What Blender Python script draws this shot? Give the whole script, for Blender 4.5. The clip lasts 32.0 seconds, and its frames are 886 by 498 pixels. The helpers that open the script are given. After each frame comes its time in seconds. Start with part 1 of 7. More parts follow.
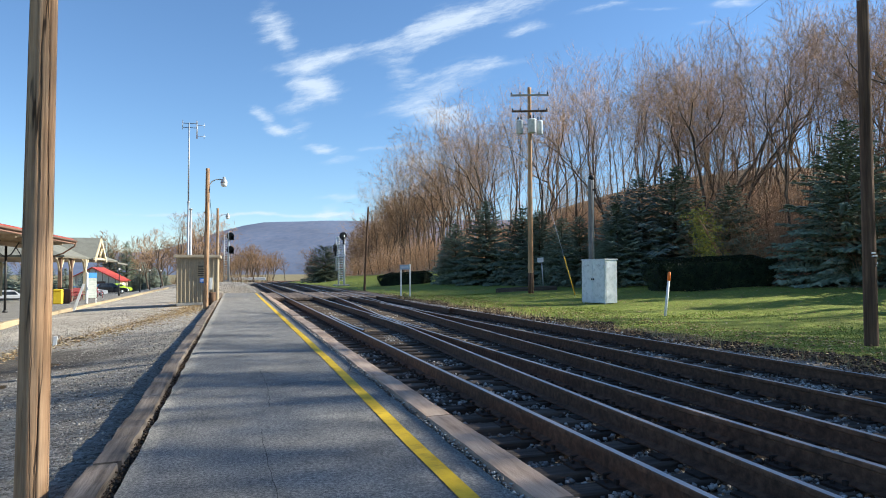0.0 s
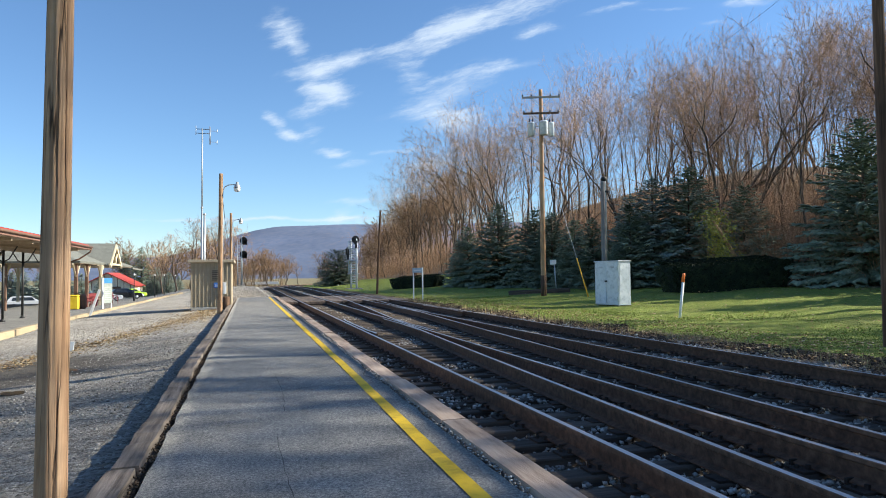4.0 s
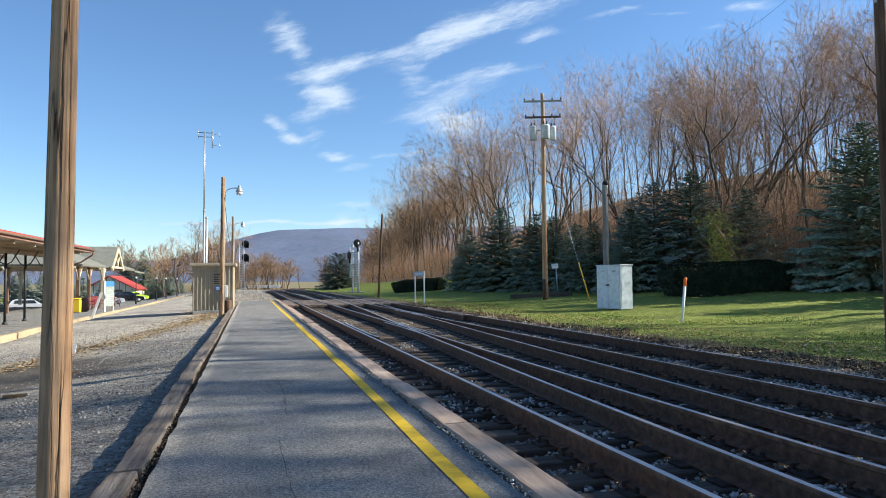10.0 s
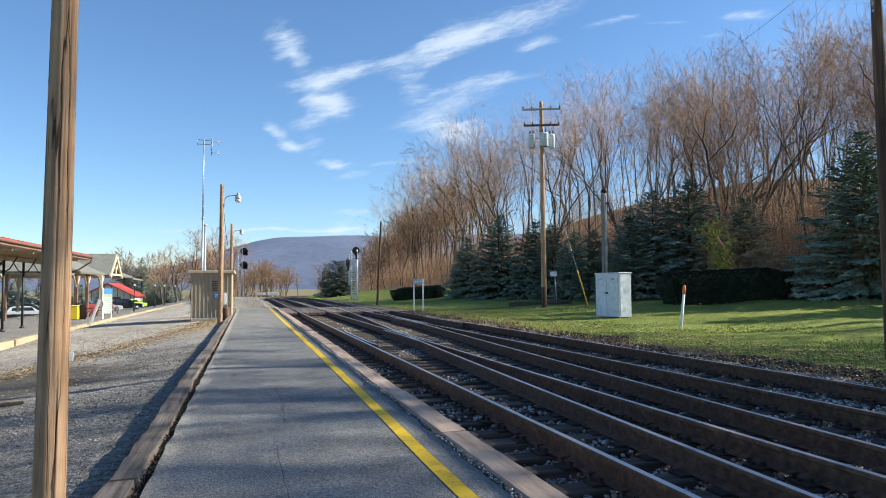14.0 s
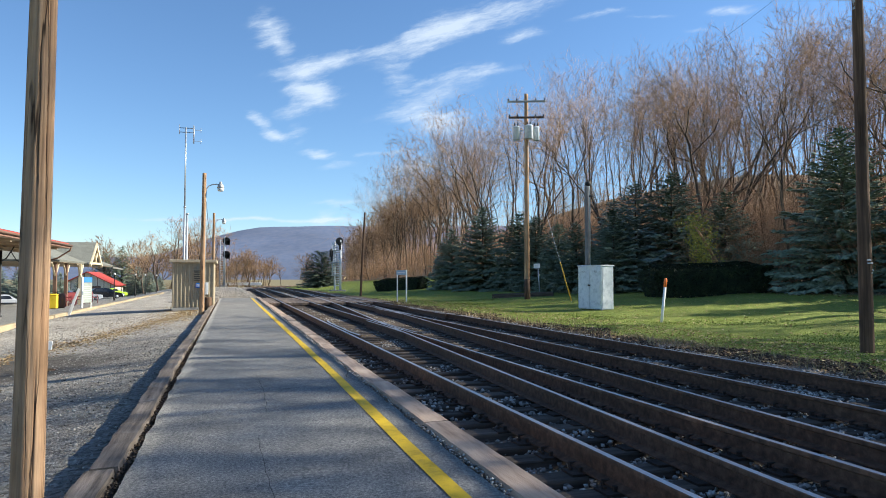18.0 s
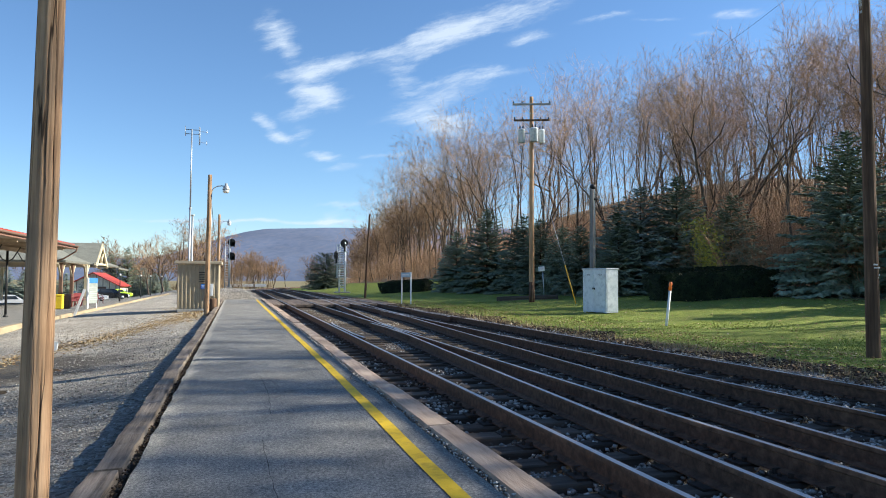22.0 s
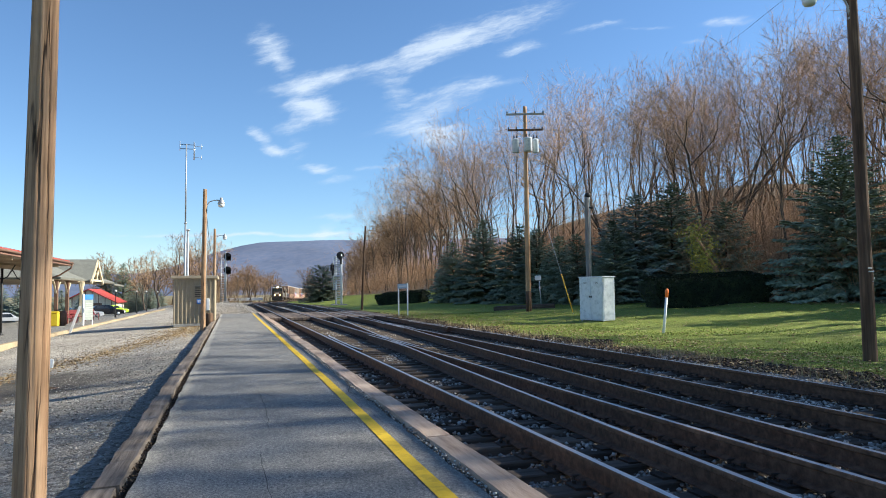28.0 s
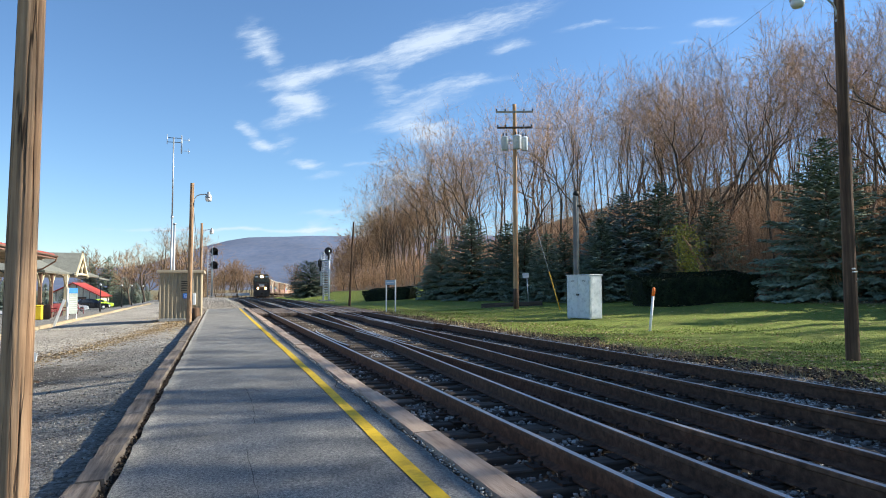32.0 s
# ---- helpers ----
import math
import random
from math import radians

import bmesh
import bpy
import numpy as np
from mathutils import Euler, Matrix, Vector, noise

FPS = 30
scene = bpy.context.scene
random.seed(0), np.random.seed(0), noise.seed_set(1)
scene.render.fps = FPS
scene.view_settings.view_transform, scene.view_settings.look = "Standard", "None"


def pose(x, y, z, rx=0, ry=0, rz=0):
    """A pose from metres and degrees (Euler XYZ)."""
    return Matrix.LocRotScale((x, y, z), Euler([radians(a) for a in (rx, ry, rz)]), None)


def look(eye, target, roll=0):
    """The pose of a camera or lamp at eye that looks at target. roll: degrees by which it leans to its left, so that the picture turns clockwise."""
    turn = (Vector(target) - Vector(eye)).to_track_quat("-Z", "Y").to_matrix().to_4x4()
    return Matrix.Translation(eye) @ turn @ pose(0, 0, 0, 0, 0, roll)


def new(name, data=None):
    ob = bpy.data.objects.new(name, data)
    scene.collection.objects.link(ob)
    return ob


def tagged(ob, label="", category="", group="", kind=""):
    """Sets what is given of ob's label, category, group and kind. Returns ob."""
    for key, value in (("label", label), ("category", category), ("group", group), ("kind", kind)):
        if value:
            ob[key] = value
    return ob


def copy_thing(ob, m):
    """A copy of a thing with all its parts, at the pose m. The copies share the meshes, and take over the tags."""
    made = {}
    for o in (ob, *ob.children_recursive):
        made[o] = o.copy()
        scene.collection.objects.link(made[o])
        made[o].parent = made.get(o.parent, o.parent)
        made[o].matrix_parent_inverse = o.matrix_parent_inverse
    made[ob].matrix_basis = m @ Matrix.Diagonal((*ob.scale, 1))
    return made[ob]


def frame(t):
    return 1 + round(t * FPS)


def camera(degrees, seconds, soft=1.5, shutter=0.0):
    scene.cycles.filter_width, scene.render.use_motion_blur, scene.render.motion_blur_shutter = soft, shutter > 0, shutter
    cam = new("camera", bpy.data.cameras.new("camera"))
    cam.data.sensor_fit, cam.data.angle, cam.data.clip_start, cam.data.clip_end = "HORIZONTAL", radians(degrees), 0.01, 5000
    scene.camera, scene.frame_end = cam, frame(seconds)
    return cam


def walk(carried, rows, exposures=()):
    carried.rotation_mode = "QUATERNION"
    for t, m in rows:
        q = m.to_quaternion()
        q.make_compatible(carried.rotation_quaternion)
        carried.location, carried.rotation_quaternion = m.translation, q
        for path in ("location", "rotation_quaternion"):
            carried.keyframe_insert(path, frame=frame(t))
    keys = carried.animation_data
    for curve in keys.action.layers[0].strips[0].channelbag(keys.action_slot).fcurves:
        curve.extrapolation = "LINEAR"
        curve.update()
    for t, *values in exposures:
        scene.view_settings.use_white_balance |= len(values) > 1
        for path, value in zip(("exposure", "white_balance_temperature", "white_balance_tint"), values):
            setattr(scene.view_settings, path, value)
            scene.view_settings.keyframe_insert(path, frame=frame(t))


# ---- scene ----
cam = camera(66.75, 32.0, 1.0)
PATH = [
    (0, pose(0.025, -0.004, 1.318, 91.981, 0.201, -17.181)),
    (0.5, pose(0.008, 0.003, 1.323, 92.421, 0.461, -17.673)),
    (1, pose(0.004, 0.005, 1.324, 92.741, 0.055, -17.627)),
    (1.5, pose(0.002, 0.002, 1.323, 92.942, -0.042, -17.096)),
    (2, pose(0.009, -0.006, 1.318, 92.676, 0.466, -16.527)),
    (2.5, pose(0.011, -0.004, 1.321, 92.303, 0.730, -16.444)),
    (3, pose(0.010, 0.002, 1.321, 92.173, 0.827, -16.341)),
    (3.5, pose(0.013, 0.006, 1.322, 92.300, 0.745, -16.185)),
    (5.5, pose(0.003, 0.015, 1.325, 91.838, 0.252, -16.265)),
    (6, pose(0.003, 0.011, 1.323, 91.867, 0.221, -16.108)),
    (6.5, pose(0.008, 0.030, 1.326, 92.040, 0.276, -15.884)),
    (7, pose(0.006, 0.024, 1.326, 92.306, 0.016, -15.677)),
    (7.5, pose(0.005, 0.023, 1.322, 92.499, 0.155, -15.692)),
    (8, pose(0.008, 0.021, 1.324, 92.606, 0.329, -16.068)),
    (8.5, pose(0.007, 0.017, 1.321, 92.611, 0.368, -16.256)),
    (9, pose(0.008, 0.018, 1.321, 92.580, 0.347, -16.323)),
    (9.5, pose(0.008, 0.021, 1.323, 92.544, 0.512, -16.127)),
    (10, pose(0.005, 0.003, 1.322, 92.551, 0.514, -16.008)),
    (10.5, pose(0.006, 0.004, 1.324, 92.573, 0.408, -16.026)),
    (11, pose(0.004, 0.004, 1.319, 92.581, 0.463, -16.091)),
    (11.5, pose(0.004, 0.001, 1.321, 92.551, 0.409, -16.033)),
    (12, pose(0.009, 0.012, 1.319, 92.622, 0.454, -16.104)),
    (12.5, pose(0.007, 0.003, 1.322, 92.685, 0.466, -16.077)),
    (13, pose(0.004, 0.012, 1.323, 92.812, 0.458, -15.950)),
    (13.5, pose(0.004, 0.006, 1.326, 92.971, 0.519, -15.867)),
    (14, pose(0.006, 0.014, 1.323, 93.200, 0.438, -16.117)),
    (14.5, pose(0.004, -0.001, 1.323, 93.095, 0.203, -16.161)),
    (16.5, pose(0.007, -0.003, 1.318, 92.647, 0.118, -16.289)),
    (17, pose(0.007, -0.002, 1.321, 92.524, 0.119, -16.948)),
    (17.5, pose(0.004, -0.008, 1.318, 92.495, -0.093, -17.102)),
    (18, pose(0.008, 0.001, 1.318, 92.462, 0.018, -17.508)),
    (18.5, pose(0.006, -0.007, 1.323, 92.459, 0.051, -17.500)),
    (19, pose(0.001, -0.002, 1.320, 92.502, -0.006, -17.512)),
    (19.5, pose(0.002, -0.002, 1.321, 92.538, -0.113, -17.494)),
    (20, pose(0.002, -0.004, 1.324, 92.583, -0.098, -17.435)),
    (20.5, pose(0.003, 0.001, 1.321, 92.650, -0.094, -17.357)),
    (21, pose(0.005, -0.001, 1.322, 92.686, -0.236, -17.275)),
    (21.5, pose(0.001, -0.003, 1.321, 92.656, -0.203, -17.167)),
    (22, pose(0.006, 0.002, 1.324, 92.661, -0.258, -17.131)),
    (22.5, pose(0.005, 0.010, 1.322, 92.679, -0.089, -17.077)),
    (23, pose(0.003, -0.002, 1.323, 92.724, 0.001, -17.031)),
    (23.5, pose(0.010, -0.009, 1.324, 92.919, 0.220, -17.109)),
    (24, pose(0.010, -0.001, 1.324, 93.121, 0.401, -17.069)),
    (24.5, pose(0.003, -0.012, 1.323, 93.492, 0.013, -17.204)),
    (25, pose(0.003, -0.012, 1.326, 93.550, 0.446, -17.148)),
    (25.5, pose(0.002, -0.009, 1.322, 93.598, 0.477, -17.041)),
    (27.5, pose(0.007, -0.013, 1.321, 93.578, 0.539, -17.352)),
    (28, pose(0.009, -0.012, 1.326, 93.560, 0.697, -17.401)),
    (28.5, pose(0.002, -0.009, 1.323, 93.581, 0.636, -17.390)),
    (29, pose(0.006, -0.010, 1.324, 93.605, 0.700, -17.360)),
    (29.5, pose(0.003, -0.006, 1.323, 93.700, 0.590, -17.458)),
    (30, pose(0.004, -0.002, 1.324, 93.727, 0.455, -17.601)),
    (30.5, pose(0.003, -0.012, 1.326, 93.769, 0.109, -17.729)),
    (31, pose(0.001, -0.009, 1.323, 93.843, 0.077, -18.166)),
    (31.5, pose(0.002, -0.018, 1.321, 93.800, 0.175, -18.372)),
    (32, pose(0.002, -0.007, 1.316, 93.292, 0.187, -18.446)),
]
walk(cam, PATH, exposures=((0, 1.24, 5680, 7), (32, 1.24, 5680, 7)))

# ---- light ----
SUN_AZ, SUN_EL = radians(98.0), radians(28.5)   # from the north (+y) clockwise; over the wooded hill
world = bpy.data.worlds.new("sky")
scene.world = world
world.use_nodes = True
wn = world.node_tree
sky = wn.nodes.new("ShaderNodeTexSky")
sky.sky_type = "NISHITA"
sky.sun_disc = False
sky.sun_elevation, sky.sun_rotation = SUN_EL, SUN_AZ
sky.air_density, sky.dust_density, sky.ozone_density = 1.0, 0.0, 3.4
wn.nodes["Background"].inputs["Strength"].default_value = 0.068
wn.links.new(sky.outputs[0], wn.nodes["Background"].inputs["Color"])
sun_data = bpy.data.lights.new("sun", "SUN")
sun_data.energy, sun_data.angle, sun_data.color = 5.0, radians(0.5), (1.0, 0.87, 0.66)
sun = new("sun", sun_data)
sun_way = Vector((math.sin(SUN_AZ) * math.cos(SUN_EL), math.cos(SUN_AZ) * math.cos(SUN_EL), math.sin(SUN_EL)))
sun.matrix_world = look(sun_way * 200, (0, 0, 0))


# ---- materials ----
def lk(nt, a, b):
    nt.links.new(a, b)


def node(nt, kind, **ins):
    n = nt.nodes.new("ShaderNode" + kind)
    for k, v in ins.items():
        n.inputs[k.replace("_", " ")].default_value = v
    return n


def mth(nt, op, a, b=None, c=None):
    n = nt.nodes.new("ShaderNodeMath")
    n.operation = op
    for i, v in enumerate((a, b, c)):
        if v is None:
            continue
        if isinstance(v, (int, float)):
            n.inputs[i].default_value = v
        else:
            lk(nt, v, n.inputs[i])
    return n.outputs[0]


def ramp(nt, fac, stops):
    n = nt.nodes.new("ShaderNodeValToRGB")
    el = n.color_ramp.elements
    while len(el) < len(stops):
        el.new(0.5)
    for e, (p, c) in zip(el, stops):
        e.position, e.color = p, (*c, 1.0)
    lk(nt, fac, n.inputs[0])
    return n.outputs[0]


def blend(nt, fac, a, b, how="MIX"):
    n = nt.nodes.new("ShaderNodeMix")
    n.data_type, n.blend_type = "RGBA", how
    for sock, v in ((n.inputs[0], fac), (n.inputs[6], a), (n.inputs[7], b)):
        if isinstance(v, tuple):
            sock.default_value = (*v, 1.0)
        elif isinstance(v, (int, float)):
            sock.default_value = v
        else:
            lk(nt, v, sock)
    return n.outputs[2]


def noise_at(nt, vec, scale, detail=5.0, rough=0.55, stretch=None):
    if stretch:
        m = nt.nodes.new("ShaderNodeMapping")
        m.inputs["Scale"].default_value = stretch
        lk(nt, vec, m.inputs[0])
        vec = m.outputs[0]
    n = node(nt, "TexNoise", Scale=scale, Detail=detail, Roughness=rough)
    lk(nt, vec, n.inputs["Vector"])
    return n.outputs["Fac"]


def coords(nt, shift=True, world_space=False):
    """Object coordinates, shifted at random from one object to the next; or places in the world, for what stands still."""
    if world_space:
        return nt.nodes.new("ShaderNodeNewGeometry").outputs["Position"]
    tc = nt.nodes.new("ShaderNodeTexCoord").outputs["Object"]
    if not shift:
        return tc
    info = nt.nodes.new("ShaderNodeObjectInfo")
    v = nt.nodes.new("ShaderNodeVectorMath")
    v.operation = "MULTIPLY_ADD"
    lk(nt, info.outputs["Random"], v.inputs[0])
    v.inputs[1].default_value = (17.0, 29.0, 41.0)
    lk(nt, tc, v.inputs[2])
    return v.outputs[0]


def mat(name, cols, scale=4.0, rough=0.8, bump=0.3, bscale=60.0, metal=0.0, stretch=None, vary=0.15, spec=0.3, big=0.35, world_space=False, rough_var=0.1):
    """A surface: a colour ramp over grain, large blotches, a little change from object to object, fine relief."""
    m = bpy.data.materials.new(name)
    m.use_nodes = True
    nt = m.node_tree
    p = nt.nodes["Principled BSDF"]
    vec = coords(nt, True, world_space)
    g1 = noise_at(nt, vec, scale, 7.0, 0.62, stretch)
    n = len(cols)
    col = ramp(nt, g1, [(0.28 + 0.44 * i / max(1, n - 1), c) for i, c in enumerate(cols)])
    g2 = noise_at(nt, vec, scale * 0.17, 3.0, 0.5)
    shade = mth(nt, "MULTIPLY_ADD", g2, big * 2, 1 - big)
    if vary:
        info = nt.nodes.new("ShaderNodeObjectInfo")
        shade = mth(nt, "MULTIPLY", shade, mth(nt, "MULTIPLY_ADD", info.outputs["Random"], vary * 2, 1 - vary))
    comb = nt.nodes.new("ShaderNodeCombineColor")
    for i in range(3):
        lk(nt, shade, comb.inputs[i])
    col = blend(nt, 1.0, col, comb.outputs[0], "MULTIPLY")
    lk(nt, col, p.inputs["Base Color"])
    p.inputs["Metallic"].default_value = metal
    p.inputs["Specular IOR Level"].default_value = spec
    lk(nt, mth(nt, "MULTIPLY_ADD", g1, rough_var * 2, rough - rough_var), p.inputs["Roughness"])
    if bump:
        b = node(nt, "Bump", Strength=bump, Distance=0.01)
        lk(nt, noise_at(nt, vec, bscale, 6.0, 0.6, stretch), b.inputs["Height"])
        lk(nt, b.outputs[0], p.inputs["Normal"])
    return m


def glow(name, col, power):
    m = bpy.data.materials.new(name)
    m.use_nodes = True
    p = m.node_tree.nodes["Principled BSDF"]
    p.inputs["Base Color"].default_value = (*col, 1)
    p.inputs["Emission Color"].default_value = (*col, 1)
    p.inputs["Emission Strength"].default_value = power
    return m




def pole_wood():
    """Sun-browned timber: long grain, greyer patches and narrow dark drying cracks."""
    m = mat("sun-browned pole wood", [(0.15, 0.085, 0.046), (0.29, 0.175, 0.098), (0.39, 0.247, 0.142), (0.48, 0.325, 0.20)], 30, 0.85, 0.0, stretch=(1, 1, 0.03), vary=0.08, spec=0.2, big=0.3)
    nt = m.node_tree
    p = nt.nodes["Principled BSDF"]
    old = p.inputs["Base Color"].links[0].from_socket
    vec = coords(nt)
    warp = noise_at(nt, vec, 2.2, 3.0, 0.5)
    sh = nt.nodes.new("ShaderNodeVectorMath")
    sh.operation = "MULTIPLY_ADD"
    lk(nt, warp, sh.inputs[0])
    sh.inputs[1].default_value = (0.05, 0.05, 0.0)
    lk(nt, vec, sh.inputs[2])
    line = mth(nt, "ABSOLUTE", mth(nt, "SUBTRACT", noise_at(nt, sh.outputs[0], 13.0, 2.0, 0.5, (1, 1, 0.03)), 0.5))
    wide = noise_at(nt, vec, 3.5, 3.0, 0.6, (1, 1, 0.25))
    gap = mth(nt, "MULTIPLY", ramp(nt, line, [(0.006, (1, 1, 1)), (0.022, (0, 0, 0))]), ramp(nt, wide, [(0.40, (0, 0, 0)), (0.50, (1, 1, 1))]))
    col = blend(nt, mth(nt, "MULTIPLY", gap, 0.9), old, (0.03, 0.018, 0.011))
    grey = noise_at(nt, vec, 1.6, 4.0, 0.6, (1, 1, 0.3))
    col = blend(nt, mth(nt, "MULTIPLY", ramp(nt, grey, [(0.5, (0, 0, 0)), (0.68, (1, 1, 1))]), 0.25), col, (0.26, 0.215, 0.17))
    lk(nt, col, p.inputs["Base Color"])
    b = node(nt, "Bump", Strength=0.8, Distance=0.006)
    fine = noise_at(nt, vec, 70.0, 5.0, 0.6, (1, 1, 0.04))
    lk(nt, mth(nt, "SUBTRACT", fine, mth(nt, "MULTIPLY", gap, 1.5)), b.inputs["Height"])
    lk(nt, b.outputs[0], p.inputs["Normal"])
    return m


M_POLE = pole_wood()
M_POLE_N = mat("pale tan newer pole wood", [(0.21, 0.11, 0.055), (0.43, 0.26, 0.14), (0.58, 0.41, 0.26)], 9, 0.85, 0.6, 30, stretch=(1, 1, 0.04), vary=0, spec=0.2)
M_POLE_D = mat("creosoted pole wood", [(0.03, 0.018, 0.012), (0.11, 0.066, 0.042), (0.26, 0.165, 0.10)], 11, 0.85, 0.8, 30, stretch=(1, 1, 0.05), vary=0.1, spec=0.2)
M_TIMBER = mat("weathered edge timber", [(0.03, 0.023, 0.018), (0.14, 0.112, 0.088), (0.22, 0.178, 0.142), (0.32, 0.265, 0.215)], 14, 0.9, 1.0, 40, stretch=(1, 0.05, 1), vary=0.15, spec=0.2)
M_TIMBER_R = mat("tan edge timber", [(0.22, 0.15, 0.105), (0.40, 0.295, 0.22), (0.50, 0.39, 0.30)], 10, 0.85, 0.6, 50, stretch=(1, 0.12, 1), vary=0.12, spec=0.25)
M_TIE = mat("creosoted tie wood", [(0.035, 0.027, 0.021), (0.085, 0.066, 0.051), (0.155, 0.121, 0.094)], 12, 0.9, 0.8, 45, stretch=(0.06, 1, 1), vary=0.3, spec=0.2)
M_PLANK = mat("worn crossing plank wood", [(0.09, 0.066, 0.05), (0.19, 0.145, 0.115), (0.30, 0.24, 0.19)], 10, 0.88, 0.7, 45, stretch=(1, 0.07, 1), vary=0.25, spec=0.2)
M_RUST = mat("rusty rail steel", [(0.05, 0.028, 0.018), (0.115, 0.065, 0.04), (0.20, 0.115, 0.07)], 14, 0.75, 0.35, 90, metal=0.2, vary=0.1, world_space=True)
M_RAILTOP = mat("polished rail head", [(0.46, 0.45, 0.44), (0.66, 0.655, 0.65)], 3, 0.38, 0.05, 200, metal=1.0, stretch=(1, 0.05, 1), vary=0, big=0.1, world_space=True)
M_STEEL = mat("galvanized steel", [(0.36, 0.38, 0.40), (0.52, 0.54, 0.56)], 6, 0.45, 0.08, 120, metal=0.6, vary=0.08, big=0.15)
M_BLACK = mat("black painted metal", [(0.012, 0.012, 0.013), (0.03, 0.03, 0.03)], 6, 0.5, 0.1, 80, vary=0.1)
M_WHITE = mat("white paint, chalky", [(0.62, 0.63, 0.63), (0.78, 0.78, 0.77)], 6, 0.6, 0.08, 80, vary=0.05, big=0.1)
M_CAB = mat("pale blue-grey cabinet paint", [(0.42, 0.46, 0.50), (0.62, 0.66, 0.70), (0.70, 0.73, 0.76)], 5, 0.5, 0.08, 90, vary=0.03, big=0.12)
M_YELLOW = mat("yellow plastic", [(0.72, 0.48, 0.02), (0.85, 0.60, 0.03)], 6, 0.5, 0.05, 80, vary=0.05)
M_ORANGE = mat("orange marker cap", [(0.75, 0.16, 0.03), (0.85, 0.22, 0.05)], 6, 0.5, 0.05, 80, vary=0)
M_TAN = mat("tan painted sheet metal", [(0.30, 0.245, 0.165), (0.38, 0.315, 0.22)], 5, 0.6, 0.08, 90, vary=0.03, big=0.15)
M_CONC = mat("old concrete", [(0.30, 0.28, 0.25), (0.42, 0.40, 0.36)], 6, 0.9, 0.4, 50, vary=0.08)
M_KERB = mat("pale kerb concrete", [(0.29, 0.225, 0.14), (0.39, 0.315, 0.205)], 6, 0.9, 0.4, 50, vary=0.08)
M_STONE = mat("ballast stone", [(0.08, 0.075, 0.07), (0.17, 0.16, 0.15), (0.30, 0.28, 0.26)], 2.5, 0.9, 0.4, 60, vary=0.2, world_space=True)


# ---- building helpers ----
def finish(bm, name, material, smooth_faces=False):
    me = bpy.data.meshes.new(name)
    bm.normal_update()
    bm.to_mesh(me)
    bm.free()
    for mm in (material if isinstance(material, (list, tuple)) else (material,)):
        me.materials.append(mm)
    if smooth_faces:
        me.shade_smooth()
    return me


def part(name, bm, material, parent=None, label="", at=None, smooth_faces=False):
    """Links a bmesh as one mesh object, under a thing or a part."""
    ob = new(name, finish(bm, name, material, smooth_faces))
    if parent is not None:
        ob.parent = parent
    if at is not None:
        ob.matrix_basis = at
    if label:
        ob["label"] = label
    return ob


def thing(name, at, label, category, group="", kind=""):
    ob = new(name)
    ob.matrix_basis = at
    ob.empty_display_size = 0.2
    return tagged(ob, label, category, group, kind)


def box(bm, x0, x1, y0, y1, z0, z1, bevel=0.0, turn=None, mi=0):
    """A box between two corners, with bevelled edges."""
    r = bmesh.ops.create_cube(bm, size=1.0)
    vs = r["verts"]
    c = Vector(((x0 + x1) / 2, (y0 + y1) / 2, (z0 + z1) / 2))
    for v in vs:
        v.co = Vector((v.co.x * (x1 - x0), v.co.y * (y1 - y0), v.co.z * (z1 - z0))) + c
    fs = list({f for v in vs for f in v.link_faces})
    if bevel:
        es = list({e for v in vs for e in v.link_edges})
        out = bmesh.ops.bevel(bm, geom=es, offset=bevel, segments=1, affect="EDGES")
        vs = list({v for f in out["faces"] for v in f.verts})
        fs = list({f for v in vs for f in v.link_faces})
    if turn is not None:
        bmesh.ops.transform(bm, matrix=turn, verts=vs)
    for f in fs:
        f.material_index = mi
    return vs


def tube(bm, p, q, r0, r1=None, seg=8, caps=True, mi=0):
    """A round bar from p to q, tapering from r0 to r1."""
    r1 = r0 if r1 is None else r1
    p, q = Vector(p), Vector(q)
    w = (q - p).normalized()
    u = w.orthogonal().normalized()
    v = w.cross(u)
    rings = []
    for c, r in ((p, r0), (q, r1)):
        rings.append([bm.verts.new(c + (u * math.cos(a) + v * math.sin(a)) * r) for a in (2 * math.pi * i / seg for i in range(seg))])
    for i in range(seg):
        f = bm.faces.new((rings[0][i], rings[0][(i + 1) % seg], rings[1][(i + 1) % seg], rings[1][i]))
        f.material_index, f.smooth = mi, seg > 5
    if caps:
        bm.faces.new(rings[0][::-1]).material_index = mi
        bm.faces.new(rings[1]).material_index = mi


def pipe(bm, pts, r, seg=8, mi=0):
    """A bent pipe through points."""
    pts = [Vector(p) for p in pts]
    rings = []
    u = None
    for i, p in enumerate(pts):
        w = (pts[min(i + 1, len(pts) - 1)] - pts[max(i - 1, 0)]).normalized()
        u = w.orthogonal().normalized() if u is None else (u - w * u.dot(w)).normalized()
        v = w.cross(u)
        rr = r[i] if isinstance(r, (list, tuple)) else r
        rings.append([bm.verts.new(p + (u * math.cos(a) + v * math.sin(a)) * rr) for a in (2 * math.pi * k / seg for k in range(seg))])
    for a, b in zip(rings, rings[1:]):
        for i in range(seg):
            f = bm.faces.new((a[i], a[(i + 1) % seg], b[(i + 1) % seg], b[i]))
            f.smooth, f.material_index = seg > 5, mi
    bm.faces.new(rings[0][::-1]).material_index = mi
    bm.faces.new(rings[-1]).material_index = mi


